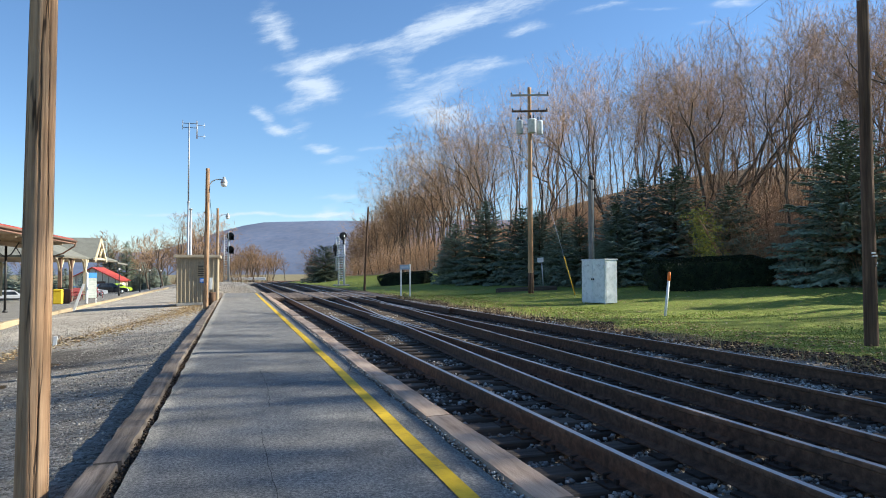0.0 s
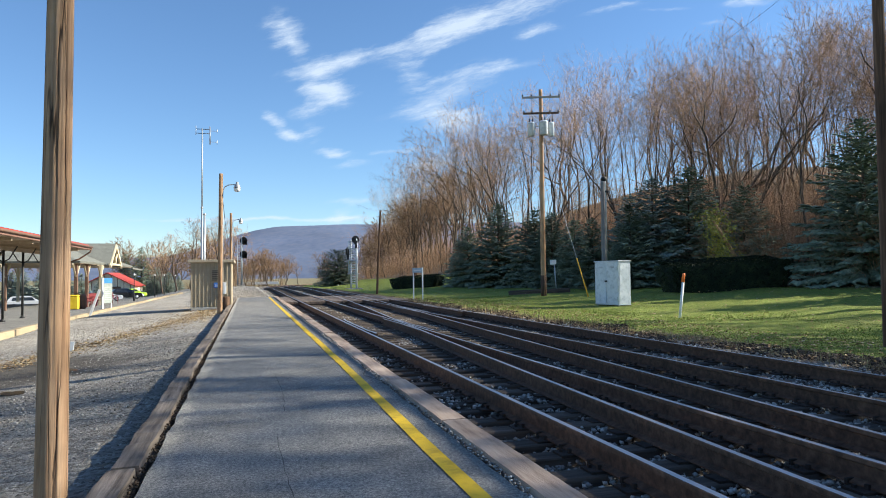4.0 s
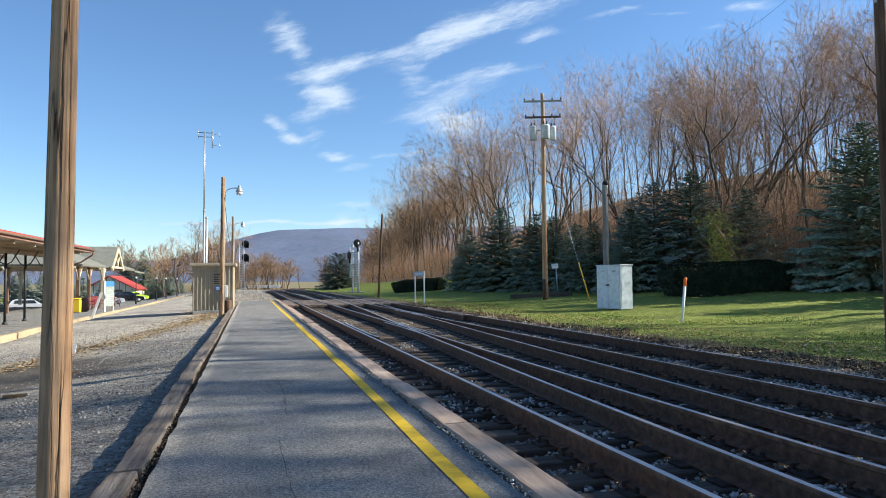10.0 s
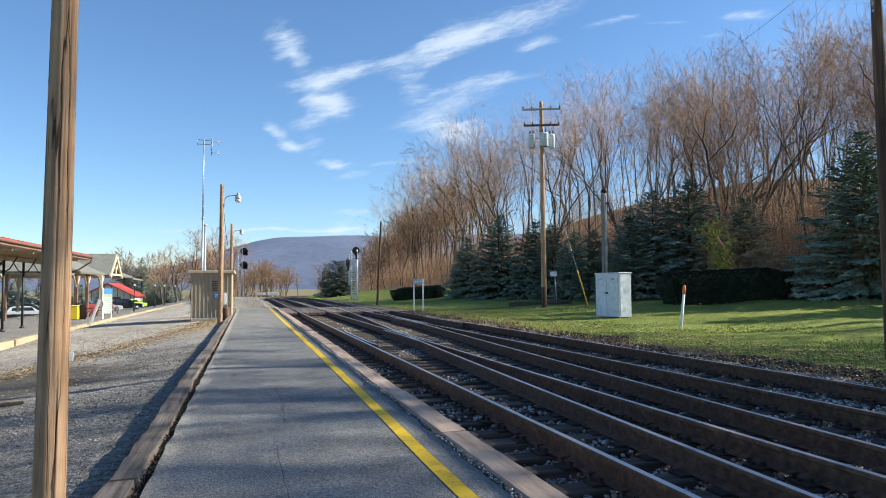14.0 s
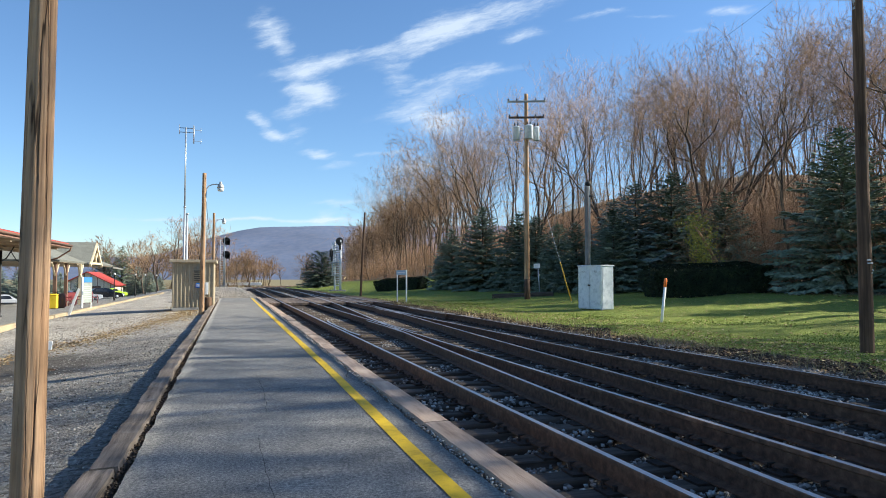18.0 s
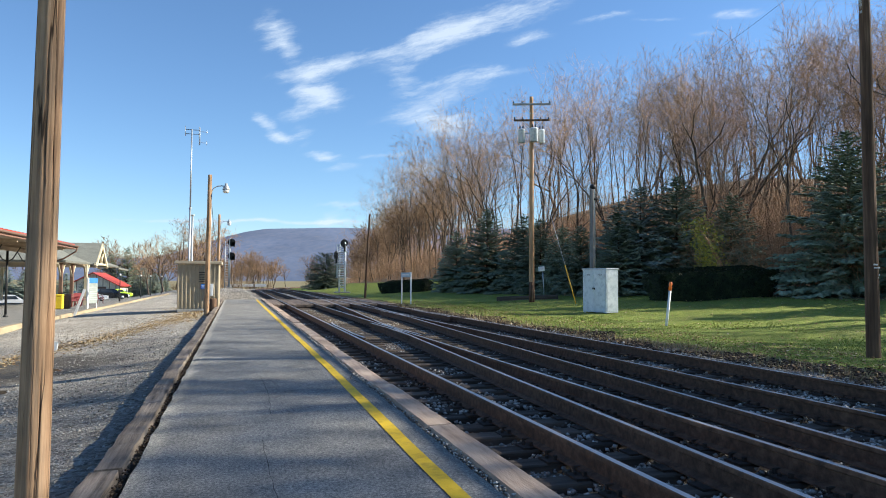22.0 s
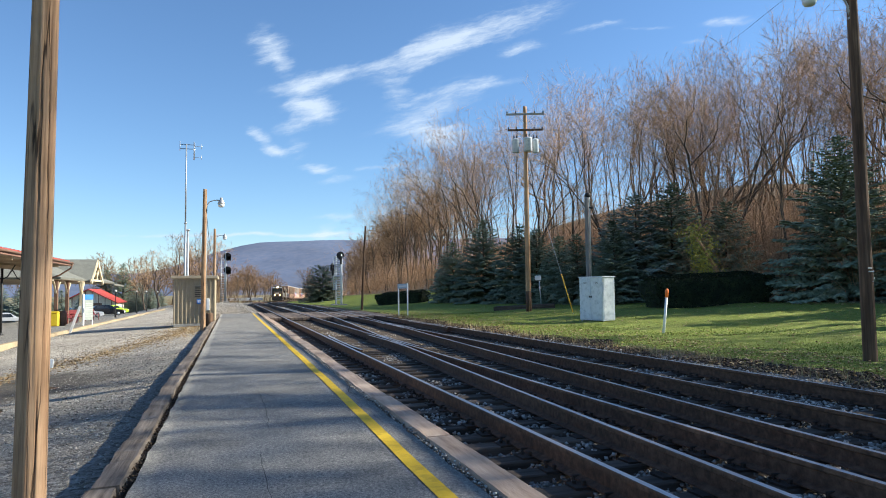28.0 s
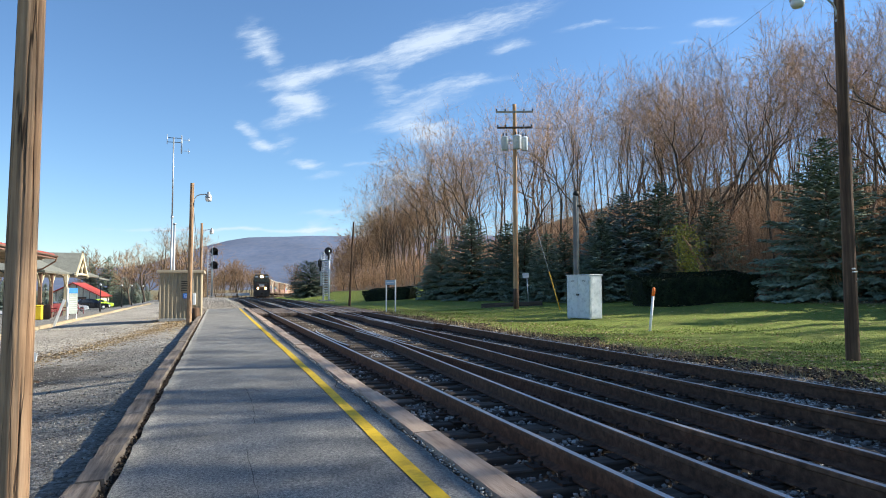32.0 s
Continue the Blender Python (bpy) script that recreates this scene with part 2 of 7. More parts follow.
def lathe(bm, profile, seg=16, at=None, mi=0):
    """A turned body round the z axis from (radius, z) pairs."""
    at = at or Matrix.Identity(4)
    rings = []
    for r, z in profile:
        rings.append([bm.verts.new(at @ Vector((r * math.cos(a), r * math.sin(a), z))) for a in (2 * math.pi * i / seg for i in range(seg))])
    for a, b in zip(rings, rings[1:]):
        for i in range(seg):
            f = bm.faces.new((a[i], a[(i + 1) % seg], b[(i + 1) % seg], b[i]))
            f.smooth, f.material_index = True, mi
    bm.faces.new(rings[0][::-1]).material_index = mi
    bm.faces.new(rings[-1]).material_index = mi


def raw(name, verts, faces, material, parent=None, label="", at=None, smooth_faces=False):
    me = bpy.data.meshes.new(name)
    me.from_pydata(verts, [], faces)
    me.materials.append(material)
    if smooth_faces:
        me.shade_smooth()
    ob = new(name, me)
    if parent is not None:
        ob.parent = parent
    if at is not None:
        ob.matrix_basis = at
    if label:
        ob["label"] = label
    return ob


# ---- lie of the land ----
def smooth(a, b, v):
    t = min(1.0, max(0.0, (v - a) / (b - a)))
    return t * t * (3 - 2 * t)


def bend(y):
    """How far the line has swung to the east at y."""
    d = max(0.0, min(y, 430.0) - 88.0)
    return d * d / 2200.0 + 0.311 * max(0.0, y - 430.0)


def grade(y):
    return -0.0095 * min(280.0, max(0.0, y - 80.0))


def ground_z(x, y):
    xs = x - bend(y)
    z = grade(y)
    if xs < -0.9:
        near = -0.14 - 0.83 * min(1.0, (-0.9 - xs) / 8.1)
        far = -0.20 - 0.30 * min(1.0, (-0.9 - xs) / 6.5) - 0.47 * smooth(7.4, 9.0, -xs)
        z += near + (far - near) * smooth(22, 31, y)
        z -= 1.45 * smooth(9.6, 16.0, -xs)
    elif xs < 9.0:
        z += -0.255 - 0.03 * smooth(1.9, 2.1, xs) * (1 - smooth(8.5, 8.9, xs))
    else:
        z += -0.23 + 0.08 * smooth(9.0, 10.5, xs)
    # heaped ballast past the platform's end
    if -4.5 < xs < 2.0 and 46.6 < y < 100:
        z += 0.55 * smooth(46.8, 56, y) * (1 - smooth(76, 98, y)) * smooth(-4.4, -1.2, xs) * (1 - smooth(0.6, 1.9, xs))
    if xs > 14.0:
        z += (0.045 + 0.085 * smooth(52, 86, y)) * min(xs - 14.0, 60.0)
    xw = 31.0 - 4.0 * smooth(60, 115, y)
    if xs > xw:
        d = xs - xw
        rise = d * d / 18.0 if d < 6 else d - 3.5
        if d > 32:
            rise = 28.5 + 0.12 * min(d - 32, 60.0)
        z += (0.21 + 0.10 * smooth(34, 62, y)) * (1.0 - 0.7 * smooth(80, 260, y)) * (1 - smooth(400, 700, y)) * rise
    return z



# ---- ground: one sheet, from the yard over the line and lawn to the wooded hill and the horizon ----
def ground_material():
    m = bpy.data.materials.new("ground: gravel, ballast, lawn and leaf litter")
    m.use_nodes = True
    nt = m.node_tree
    p = nt.nodes["Principled BSDF"]
    pos = nt.nodes.new("ShaderNodeNewGeometry").outputs["Position"]
    sep = nt.nodes.new("ShaderNodeSeparateXYZ")
    lk(nt, pos, sep.inputs[0])
    x, y = sep.outputs[0], sep.outputs[1]
    d = mth(nt, "MAXIMUM", mth(nt, "SUBTRACT", mth(nt, "MINIMUM", y, 430.0), 88.0), 0.0)
    xs = mth(nt, "SUBTRACT", x, mth(nt, "DIVIDE", mth(nt, "MULTIPLY", d, d), 2200.0))
    wob = mth(nt, "SUBTRACT", noise_at(nt, pos, 1.1, 6.0, 0.65), 0.5)
    wob2 = mth(nt, "SUBTRACT", noise_at(nt, pos, 0.12, 3.0, 0.5), 0.5)
    xw = mth(nt, "ADD", xs, mth(nt, "MULTIPLY_ADD", wob, 1.6, mth(nt, "MULTIPLY", wob2, 1.5)))

    def step(v, a, b):
        n = nt.nodes.new("ShaderNodeMapRange")
        n.interpolation_type = "SMOOTHSTEP"
        n.inputs[1].default_value, n.inputs[2].default_value = a, b
        lk(nt, v, n.inputs[0])
        return n.outputs[0]

    fine = noise_at(nt, pos, 38.0, 4.0, 0.7)
    mid = noise_at(nt, pos, 5.0, 5.0, 0.6)
    wide = noise_at(nt, pos, 0.45, 4.0, 0.55)
    vor = node(nt, "TexVoronoi", Scale=26.0)
    lk(nt, pos, vor.inputs["Vector"])
    stone = vor.outputs["Color"]
    sv = nt.nodes.new("ShaderNodeSeparateColor")
    lk(nt, stone, sv.inputs[0])
    yard = ramp(nt, sv.outputs[0], [(0.0, (0.20, 0.172, 0.138)), (0.5, (0.50, 0.445, 0.372)), (1.0, (0.78, 0.715, 0.62))])
    damp = step(wide, 0.62, 0.45)
    yard = blend(nt, mth(nt, "MULTIPLY", damp, 0.25), yard, (0.12, 0.10, 0.085))
    # near end darker: damp gravel, with the trees' shade put into its colour
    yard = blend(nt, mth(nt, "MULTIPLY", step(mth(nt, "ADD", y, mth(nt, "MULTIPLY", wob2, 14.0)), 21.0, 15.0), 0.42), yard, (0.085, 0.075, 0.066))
    dx = mth(nt, "DIVIDE", mth(nt, "ADD", xs, 4.3), 2.3)
    dy = mth(nt, "DIVIDE", mth(nt, "SUBTRACT", y, 14.6), 2.6)
    wet = mth(nt, "ADD", mth(nt, "ADD", mth(nt, "MULTIPLY", dx, dx), mth(nt, "MULTIPLY", dy, dy)), mth(nt, "MULTIPLY", wob, 1.6))
    yard = blend(nt, mth(nt, "MULTIPLY", step(wet, 1.15, 0.55), 0.75), yard, (0.055, 0.045, 0.037))
    straw = mth(nt, "MULTIPLY", step(mid, 0.55, 0.72), step(wide, 0.45, 0.6))
    yard = blend(nt, mth(nt, "MULTIPLY", straw, 0.5), yard, (0.33, 0.27, 0.13))
    bal = ramp(nt, sv.outputs[1], [(0.0, (0.13, 0.108, 0.085)), (0.6, (0.31, 0.265, 0.212)), (1.0, (0.50, 0.44, 0.365))])
    dirt = ramp(nt, fine, [(0.3, (0.06, 0.043, 0.030)), (0.55, (0.15, 0.108, 0.07)), (0.75, (0.32, 0.235, 0.15))])
    lawn = ramp(nt, mid, [(0.3, (0.135, 0.185, 0.030)), (0.55, (0.245, 0.285, 0.050)), (0.75, (0.35, 0.345, 0.082))])
    lawn = blend(nt, mth(nt, "MULTIPLY", step(wide, 0.5, 0.7), 0.45), lawn, (0.19, 0.19, 0.055))
    lawn = blend(nt, mth(nt, "MULTIPLY", step(fine, 0.60, 0.70), 0.35), lawn, (0.25, 0.18, 0.085))
    litter = ramp(nt, fine, [(0.25, (0.06, 0.046, 0.034)), (0.5, (0.15, 0.115, 0.082)), (0.75, (0.29, 0.225, 0.158))])
    field = ramp(nt, wide, [(0.3, (0.15, 0.13, 0.07)), (0.7, (0.24, 0.20, 0.11))])
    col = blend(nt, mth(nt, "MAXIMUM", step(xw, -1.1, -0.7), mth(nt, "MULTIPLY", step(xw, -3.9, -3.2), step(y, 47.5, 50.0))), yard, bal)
    col = blend(nt, step(xw, 8.9, 9.4), col, dirt)
    col = blend(nt, step(xw, 9.6, 10.2), col, lawn)
    edge = mth(nt, "MULTIPLY_ADD", step(y, 60.0, 115.0), -4.0, 27.5)
    col = blend(nt, step(mth(nt, "SUBTRACT", xw, edge), 0.0, 2.5), col, litter)
    col = blend(nt, step(xw, -14.0, -17.0), col, lawn)
    col = blend(nt, step(y, 230.0, 300.0), col, field)
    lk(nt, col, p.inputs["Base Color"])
    p.inputs["Roughness"].default_value = 0.92
    p.inputs["Specular IOR Level"].default_value = 0.2
    b = node(nt, "Bump", Strength=1.0, Distance=0.05)
    lk(nt, mth(nt, "ADD", mth(nt, "MULTIPLY", vor.outputs["Distance"], -0.7), fine), b.inputs["Height"])
    lk(nt, b.outputs[0], p.inputs["Normal"])
    return m


def spaced(*runs):
    out = []
    for a, b, n in runs:
        out += [a + (b - a) * i / n for i in range(n)]
    return out + [runs[-1][1]]


def build_ground():
    gx = spaced((-4500, -300, 6), (-300, -40, 12), (-40, -17, 10), (-17, -9.2, 12), (-9.2, -0.95, 22), (-0.95, -0.85, 1), (-0.85, 8.8, 8), (8.8, 14, 16), (14, 46, 40), (46, 130, 24), (130, 400, 8), (400, 4500, 6))
    gy = spaced((-400, -60, 8), (-60, 0, 14), (0, 130, 90), (130, 300, 40), (300, 520, 16), (520, 4800, 10))
    verts = []
    for y in gy:
        c = bend(min(y, 1200.0))
        for x in gx:
            px = x + c * (1.0 if abs(x) < 300 else 0.0)
            z = ground_z(px, y)
            if abs(x) < 130 and -60 < y < 300:
                amp = 0.035 if x < -1 else (0.09 * smooth(11, 16, x) if x > 9 else 0.0)
                z += amp * noise.noise((px * 0.35, y * 0.35, 3.0)) + amp * 0.4 * noise.noise((px * 1.3, y * 1.3, 7.0))
            verts.append((px, y, z))
    n = len(gx)
    faces = [(j * n + i, j * n + i + 1, (j + 1) * n + i + 1, (j + 1) * n + i) for j in range(len(gy) - 1) for i in range(n - 1)]
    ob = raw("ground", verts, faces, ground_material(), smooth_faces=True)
    tagged(ob, "gravel yard, track bed, lawn and leaf-strewn wooded slope", "ground", kind="structure")


build_ground()


# ---- platform ----
def asphalt_material():
    m = mat("worn grey asphalt", [(0.102, 0.099, 0.094), (0.157, 0.152, 0.145), (0.203, 0.198, 0.189)], 1.3, 0.9, 0.0, vary=0.0, big=0.18, world_space=True)
    nt = m.node_tree
    p = nt.nodes["Principled BSDF"]
    pos = nt.nodes.new("ShaderNodeNewGeometry").outputs["Position"]
    grit = mth(nt, "MULTIPLY_ADD", noise_at(nt, pos, 110.0, 3.0, 0.8), 0.5, mth(nt, "MULTIPLY", noise_at(nt, pos, 42.0, 4.0, 0.8), 0.5))
    old = p.inputs["Base Color"].links[0].from_socket
    speck = ramp(nt, grit, [(0.38, (0.34, 0.34, 0.34)), (0.49, (1.0, 1.0, 1.0)), (0.60, (2.3, 2.22, 2.10))])
    lk(nt, blend(nt, 1.0, old, speck, "MULTIPLY"), p.inputs["Base Color"])
    b = node(nt, "Bump", Strength=0.6, Distance=0.012)
    lk(nt, mth(nt, "ADD", grit, noise_at(nt, pos, 3.0, 3.0, 0.5)), b.inputs["Height"])
    lk(nt, b.outputs[0], p.inputs["Normal"])
    return m


M_ASPHALT = asphalt_material()
M_PAINT = mat("worn yellow line paint", [(0.42, 0.27, 0.01), (0.66, 0.43, 0.012), (0.72, 0.49, 0.02)], 7, 0.7, 0.3, 110, vary=0, big=0.12, world_space=True)
M_CRACK = mat("tar-filled crack", [(0.025, 0.025, 0.025), (0.05, 0.05, 0.049)], 20, 0.9, 0.3, 80, vary=0, world_space=True)
PLAT_END = 46.5


def build_platform():
    plat = thing("platform", pose(0, 0, 0), "low grey asphalt station platform edged with timbers", "platform", kind="structure")
    bm = bmesh.new()
    xs = [-0.665 + 2.315 * i / 12 for i in range(13)]
    ys = [-6 + (PLAT_END + 6) * j / 260 for j in range(261)]
    grid = []
    for y in ys:
        row = []
        for i, x in enumerate(xs):
            wob = (0.03 * noise.noise((0.0, y * 2.3, 5.0)) + 0.012 * (1 if i == 0 else -1)) if i in (0, 12) else 0.0
            row.append(bm.verts.new((x + wob, y, -0.006 + 0.008 * noise.noise((x * 0.6, y * 0.5, 1.0)) - (0.012 if i in (0, 12) else 0.0))))
        grid.append(row)
    for a, b in zip(grid, grid[1:]):
        for i in range(12):
            bm.faces.new((a[i], a[i + 1], b[i + 1], b[i])).smooth = True
    # skirts down to the ground
    for i, flip in ((0, True), (12, False)):
        low = [bm.verts.new((r[i].co.x, r[i].co.y, -0.35)) for r in grid]
        for j in range(len(grid) - 1):
            q = (grid[j][i], grid[j + 1][i], low[j + 1], low[j])
            bm.faces.new(q[::-1] if flip else q)
    e0, e1 = grid[-1][0], grid[-1][12]
    bm.faces.new([*grid[-1][::-1], bm.verts.new((e0.co.x, e0.co.y, -0.35)), bm.verts.new((e1.co.x, e1.co.y, -0.35))])
    part("paving", bm, M_ASPHALT, plat)
    # yellow safety line
    bm = bmesh.new()
    prev = None
    for j in range(0, 260):
        y = -6 + (PLAT_END + 5.6) * j / 259
        c = 1.345 + 0.035 * smooth(4, 10, y) * (1 - smooth(14, 40, y)) + 0.006 * noise.noise((y * 0.8, 0.0, 2.0))
        w = 0.060 + 0.004 * noise.noise((y * 3.1, 4.0, 0.0))
        z = 0.0 + 0.008 * noise.noise((c * 0.6, y * 0.5, 1.0))
        cur = (bm.verts.new((c - w, y, z)), bm.verts.new((c + w, y, z)))
        if prev:
            bm.faces.new((prev[0], prev[1], cur[1], cur[0]))
        prev = cur
    part("safety_line", bm, M_PAINT, plat, "worn yellow painted safety line")
    # cracks in the asphalt
    def crack(pts, w):
        bm = bmesh.new()
        prev = None
        for k in range(len(pts) - 1):
            (xa, ya), (xb, yb) = pts[k], pts[k + 1]
            for s in range(8):
                t = s / 8
                x, y = xa + (xb - xa) * t, ya + (yb - ya) * t
                x += 0.02 * noise.noise((x * 9, y * 9, 0)) + 0.008 * noise.noise((x * 30, y * 30, 2))
                ww = w * (0.6 + 0.8 * abs(noise.noise((x * 14, y * 14, 5))))
                z = 0.0005 + 0.008 * noise.noise((x * 0.6, y * 0.5, 1.0))
                d = Vector((yb - ya, xa - xb, 0)).normalized() * ww
                cur = (bm.verts.new((x - d.x, y - d.y, z)), bm.verts.new((x + d.x, y + d.y, z)))
                if prev:
                    bm.faces.new((prev[0], prev[1], cur[1], cur[0]))
                prev = cur
        part("crack", bm, M_CRACK, plat)
    crack(((0.29, 3.4), (0.26, 4.6), (0.24, 6.0)), 0.0032)
    crack(((0.36, 6.9), (0.40, 8.0), (0.36, 9.6), (0.62, 8.6)), 0.0035)
    crack(((-0.66, 7.9), (-0.2, 8.3), (0.40, 8.15), (1.0, 8.45)), 0.0055)
    crack(((-0.66, 9.9), (0.1, 10.2), (0.9, 10.0), (1.65, 10.3)), 0.004)
    crack(((-0.66, 13.4), (0.3, 13.6), (1.65, 13.4)), 0.004)
    crack(((1.66, 8.3), (1.50, 9.0), (1.64, 9.7)), 0.008)
    # timbers along both edges, each its own length, a little out of line
    rnd = random.Random(4)
    def timbers(x0, x1, z0, z1, material, y, step, name, rough):
        while y < PLAT_END:
            ln = step * rnd.uniform(0.9, 1.1)
            bm = bmesh.new()
            w, h = x1 - x0, z1 - z0
            n = max(2, int(ln / 0.14))
            rings = []
            for j in range(n + 1):
                yy = ln * j / n - (0.012 if j == n else 0.0)
                k = []
                for (u, v) in ((0, 0), (0, 0.9), (0.05, 1), (0.95, 1), (1, 0.9), (1, 0)):
                    s = rough if 0 < v else 0.0
                    k.append(bm.verts.new((u * w + s * noise.noise((u * 3, (y + yy) * 2.5, 1)), yy, v * h + s * noise.noise((u * 5, (y + yy) * 3.6, 4)))))
                rings.append(k)
            for a, b in zip(rings, rings[1:]):
                for i in range(5):
                    bm.faces.new((a[i], b[i], b[i + 1], a[i + 1]))
            bm.faces.new(rings[0])
            bm.faces.new(rings[-1][::-1])
            part(name, bm, material, plat, at=pose(x0 + rnd.uniform(-0.014, 0.014), y, z0 + rnd.uniform(-0.012, 0.006), 0, 0, rnd.uniform(-0.2, 0.2)))
            y += ln
    timbers(-0.925, -0.728, -0.40, 0.005, M_TIMBER, -4.2, 2.45, "edge_timber", 0.024)
    timbers(1.70, 1.955, -0.40, 0.004, M_TIMBER_R, -4.0, 2.6, "edge_timber", 0.006)


build_platform()


# ---- tracks ----
RAIL = ((-0.034, -0.002), (-0.026, 0), (0.026, 0), (0.034, -0.002), (0.037, -0.007), (0.037, -0.035), (0.010, -0.048), (0.009, -0.15), (0.075, -0.172), (0.075, -0.185),
        (-0.075, -0.185), (-0.075, -0.172), (-0.009, -0.15), (-0.010, -0.048), (-0.037, -0.035), (-0.037, -0.007))


def rail_bm(fx, ys, dz=0.0):
    bm = bmesh.new()
    rings = []
    for y in ys:
        x = fx(y)
        rings.append([bm.verts.new((x + px, y, pz + dz + grade(y))) for px, pz in RAIL])
    n = len(RAIL)
    for a, b in zip(rings, rings[1:]):
        for i in range(n):
            f = bm.faces.new((a[i], b[i], b[(i + 1) % n], a[(i + 1) % n]))
            f.material_index = 1 if i == 1 else 0
    bm.faces.new(rings[0])
    bm.faces.new(rings[-1][::-1])
    return bm


def cross_x(y):
    """The left rail of the crossover between the two lines."""
    if y < 18.15:
        return 2.70 + (y + 29.9) ** 2 / 1544.0
    if y < 26.4:
        return 4.195 + 0.0622 * (y - 18.15)
    return 6.20 - (74.3 - y) ** 2 / 1544.0


LINE_YS = [-8 + 4 * i for i in range(24)] + [88 + 6 * i for i in range(57)] + [432 + 60 * i for i in range(12)]
A1, A3, C5, C6 = 2.70, 4.205, 6.20, 7.705


def tie_mesh(ln, k):
    bm = bmesh.new()
    box(bm, -ln / 2, ln / 2, -0.115, 0.115, -0.17, 0.0, 0.012)
    for v in bm.verts:
        v.co += Vector((0.02 * noise.noise(v.co * 2 + Vector((k, 0, 0))), 0.012 * noise.noise(v.co * 3 + Vector((0, k, 0))), 0.010 * noise.noise(v.co * 2 + Vector((0, 0, k)))))
    return finish(bm, "tie", M_TIE)


M_PLATE = mat("grimy tie plate steel", [(0.022, 0.016, 0.012), (0.045, 0.031, 0.023), (0.08, 0.055, 0.04)], 9, 0.85, 0.4, 60, vary=0.1, world_space=True)


def build_tracks():
    rnd = random.Random(11)
    for name, xl, label, near_long in (("railway_track", A1, "near railway track with brown steel rails on dark wooden ties", (-6, 22)), ("railway_track", C5, "far railway track with brown steel rails on dark wooden ties", (22, 52))):
        tr = thing(name, pose(0, 0, 0), label, "railway track", "tracks", "structure")
        for dx in (0.0, 1.505):
            part("rail", rail_bm(lambda y: xl + dx + bend(y), LINE_YS), (M_RUST, M_RAILTOP), tr)
        cx = xl + 0.7525
        short = [tie_mesh(2.6, k * 7.3) for k in range(3)]
        long_ = [tie_mesh(3.35, k * 5.1 + 2) for k in range(3)]
        y = -5.0 + rnd.random() * 0.3
        verts_far, faces_far = [], []
        i = 0
        while y < 430:
            if y < 110:
                lg = near_long[0] < y < near_long[1]
                me = rnd.choice(long_ if lg else short)
                ob = new("tie", me)
                ob.parent = tr
                off = (0.375 if xl == A1 else -0.375) if lg else 0.0
                ob.matrix_basis = pose(cx + bend(y) + off + rnd.uniform(-0.05, 0.05), y, -0.205 + grade(y) + rnd.uniform(-0.006, 0.004), 0, rnd.uniform(-0.2, 0.2), rnd.uniform(-1.2, 1.2))
            else:
                x = cx + bend(y)
                b = len(verts_far)
                z = -0.205 + grade(y)
                verts_far += [(x + sx * 1.3, y + sy * 0.115, z - sz * 0.15) for sz in (0, 1) for sy in (-1, 1) for sx in (-1, 1)]
                faces_far += [(b, b + 1, b + 3, b + 2), (b, b + 4, b + 5, b + 1), (b + 2, b + 3, b + 7, b + 6)]
            y += rnd.uniform(0.49, 0.53)
            i += 1
        tagged(raw("distant_ties", verts_far, faces_far, M_TIE, tr), kind="stuff")
        # tie plates, spikes and anchors
        verts, faces = [], []
        def blk(x0, x1, y0, y1, z0, z1):
            b = len(verts)
            verts.extend([(x, yy, z) for z in (z0, z1) for yy in (y0, y1) for x in (x0, x1)])
            faces.extend([(b + 4, b + 5, b + 7, b + 6), (b, b + 1, b + 5, b + 4), (b + 2, b + 6, b + 7, b + 3), (b, b + 4, b + 6, b + 2), (b + 1, b + 3, b + 7, b + 5)])
        for ob in [o for o in tr.children if o.name.startswith("tie")]:
            ty = ob.matrix_basis.translation.y
            if ty > 48:
                continue
            for dx in (0.0, 1.505):
                x = xl + dx
                blk(x - 0.18, x + 0.18, ty - 0.095, ty + 0.095, -0.207, -0.187)
                for s in (-1, 1):
                    blk(x + s * 0.085 - 0.014, x + s * 0.085 + 0.014, ty - 0.05, ty - 0.02, -0.187, -0.150)
                    blk(x + s * 0.13 - 0.012, x + s * 0.13 + 0.012, ty + 0.02, ty + 0.045, -0.187, -0.165)
                    blk(x + s * 0.055 - 0.035, x + s * 0.055 + 0.035, ty + 0.125, ty + 0.15, -0.20, -0.155)
        tagged(raw("tie_plates", verts, faces, M_PLATE, tr, "dark rusty tie plates with spikes"), kind="stuff")
    co = thing("crossover_track", pose(0, 0, 0), "crossover rails with frogs joining the two tracks", "railway track", "tracks", "structure")
    ys = [-8 + 2 * i for i in range(37)]
    part("rail", rail_bm(cross_x, ys, -0.004), (M_RUST, M_RAILTOP), co)
    part("rail", rail_bm(lambda y: cross_x(y) + 1.505, ys, -0.004), (M_RUST, M_RAILTOP), co)
    for xc, y0 in ((A3, 18.3), (C5, 26.3)):
        # frog casting with wing rails, and its guard rails
        bm = bmesh.new()
        box(bm, xc - 0.17, xc + 0.17, y0 - 2.3, y0 + 2.3, -0.18, -0.06, 0.01)
        part("frog", bm, M_RUST, co, "cast steel frog")
        for s in (-1, 1):
            part("wing_rail", rail_bm(lambda y: xc + s * (0.11 + 0.02 * abs(y - y0)), [y0 - 2.4, y0 - 1.2, y0, y0 + 1.2, y0 + 2.4], -0.006), (M_RUST, M_RAILTOP), co)
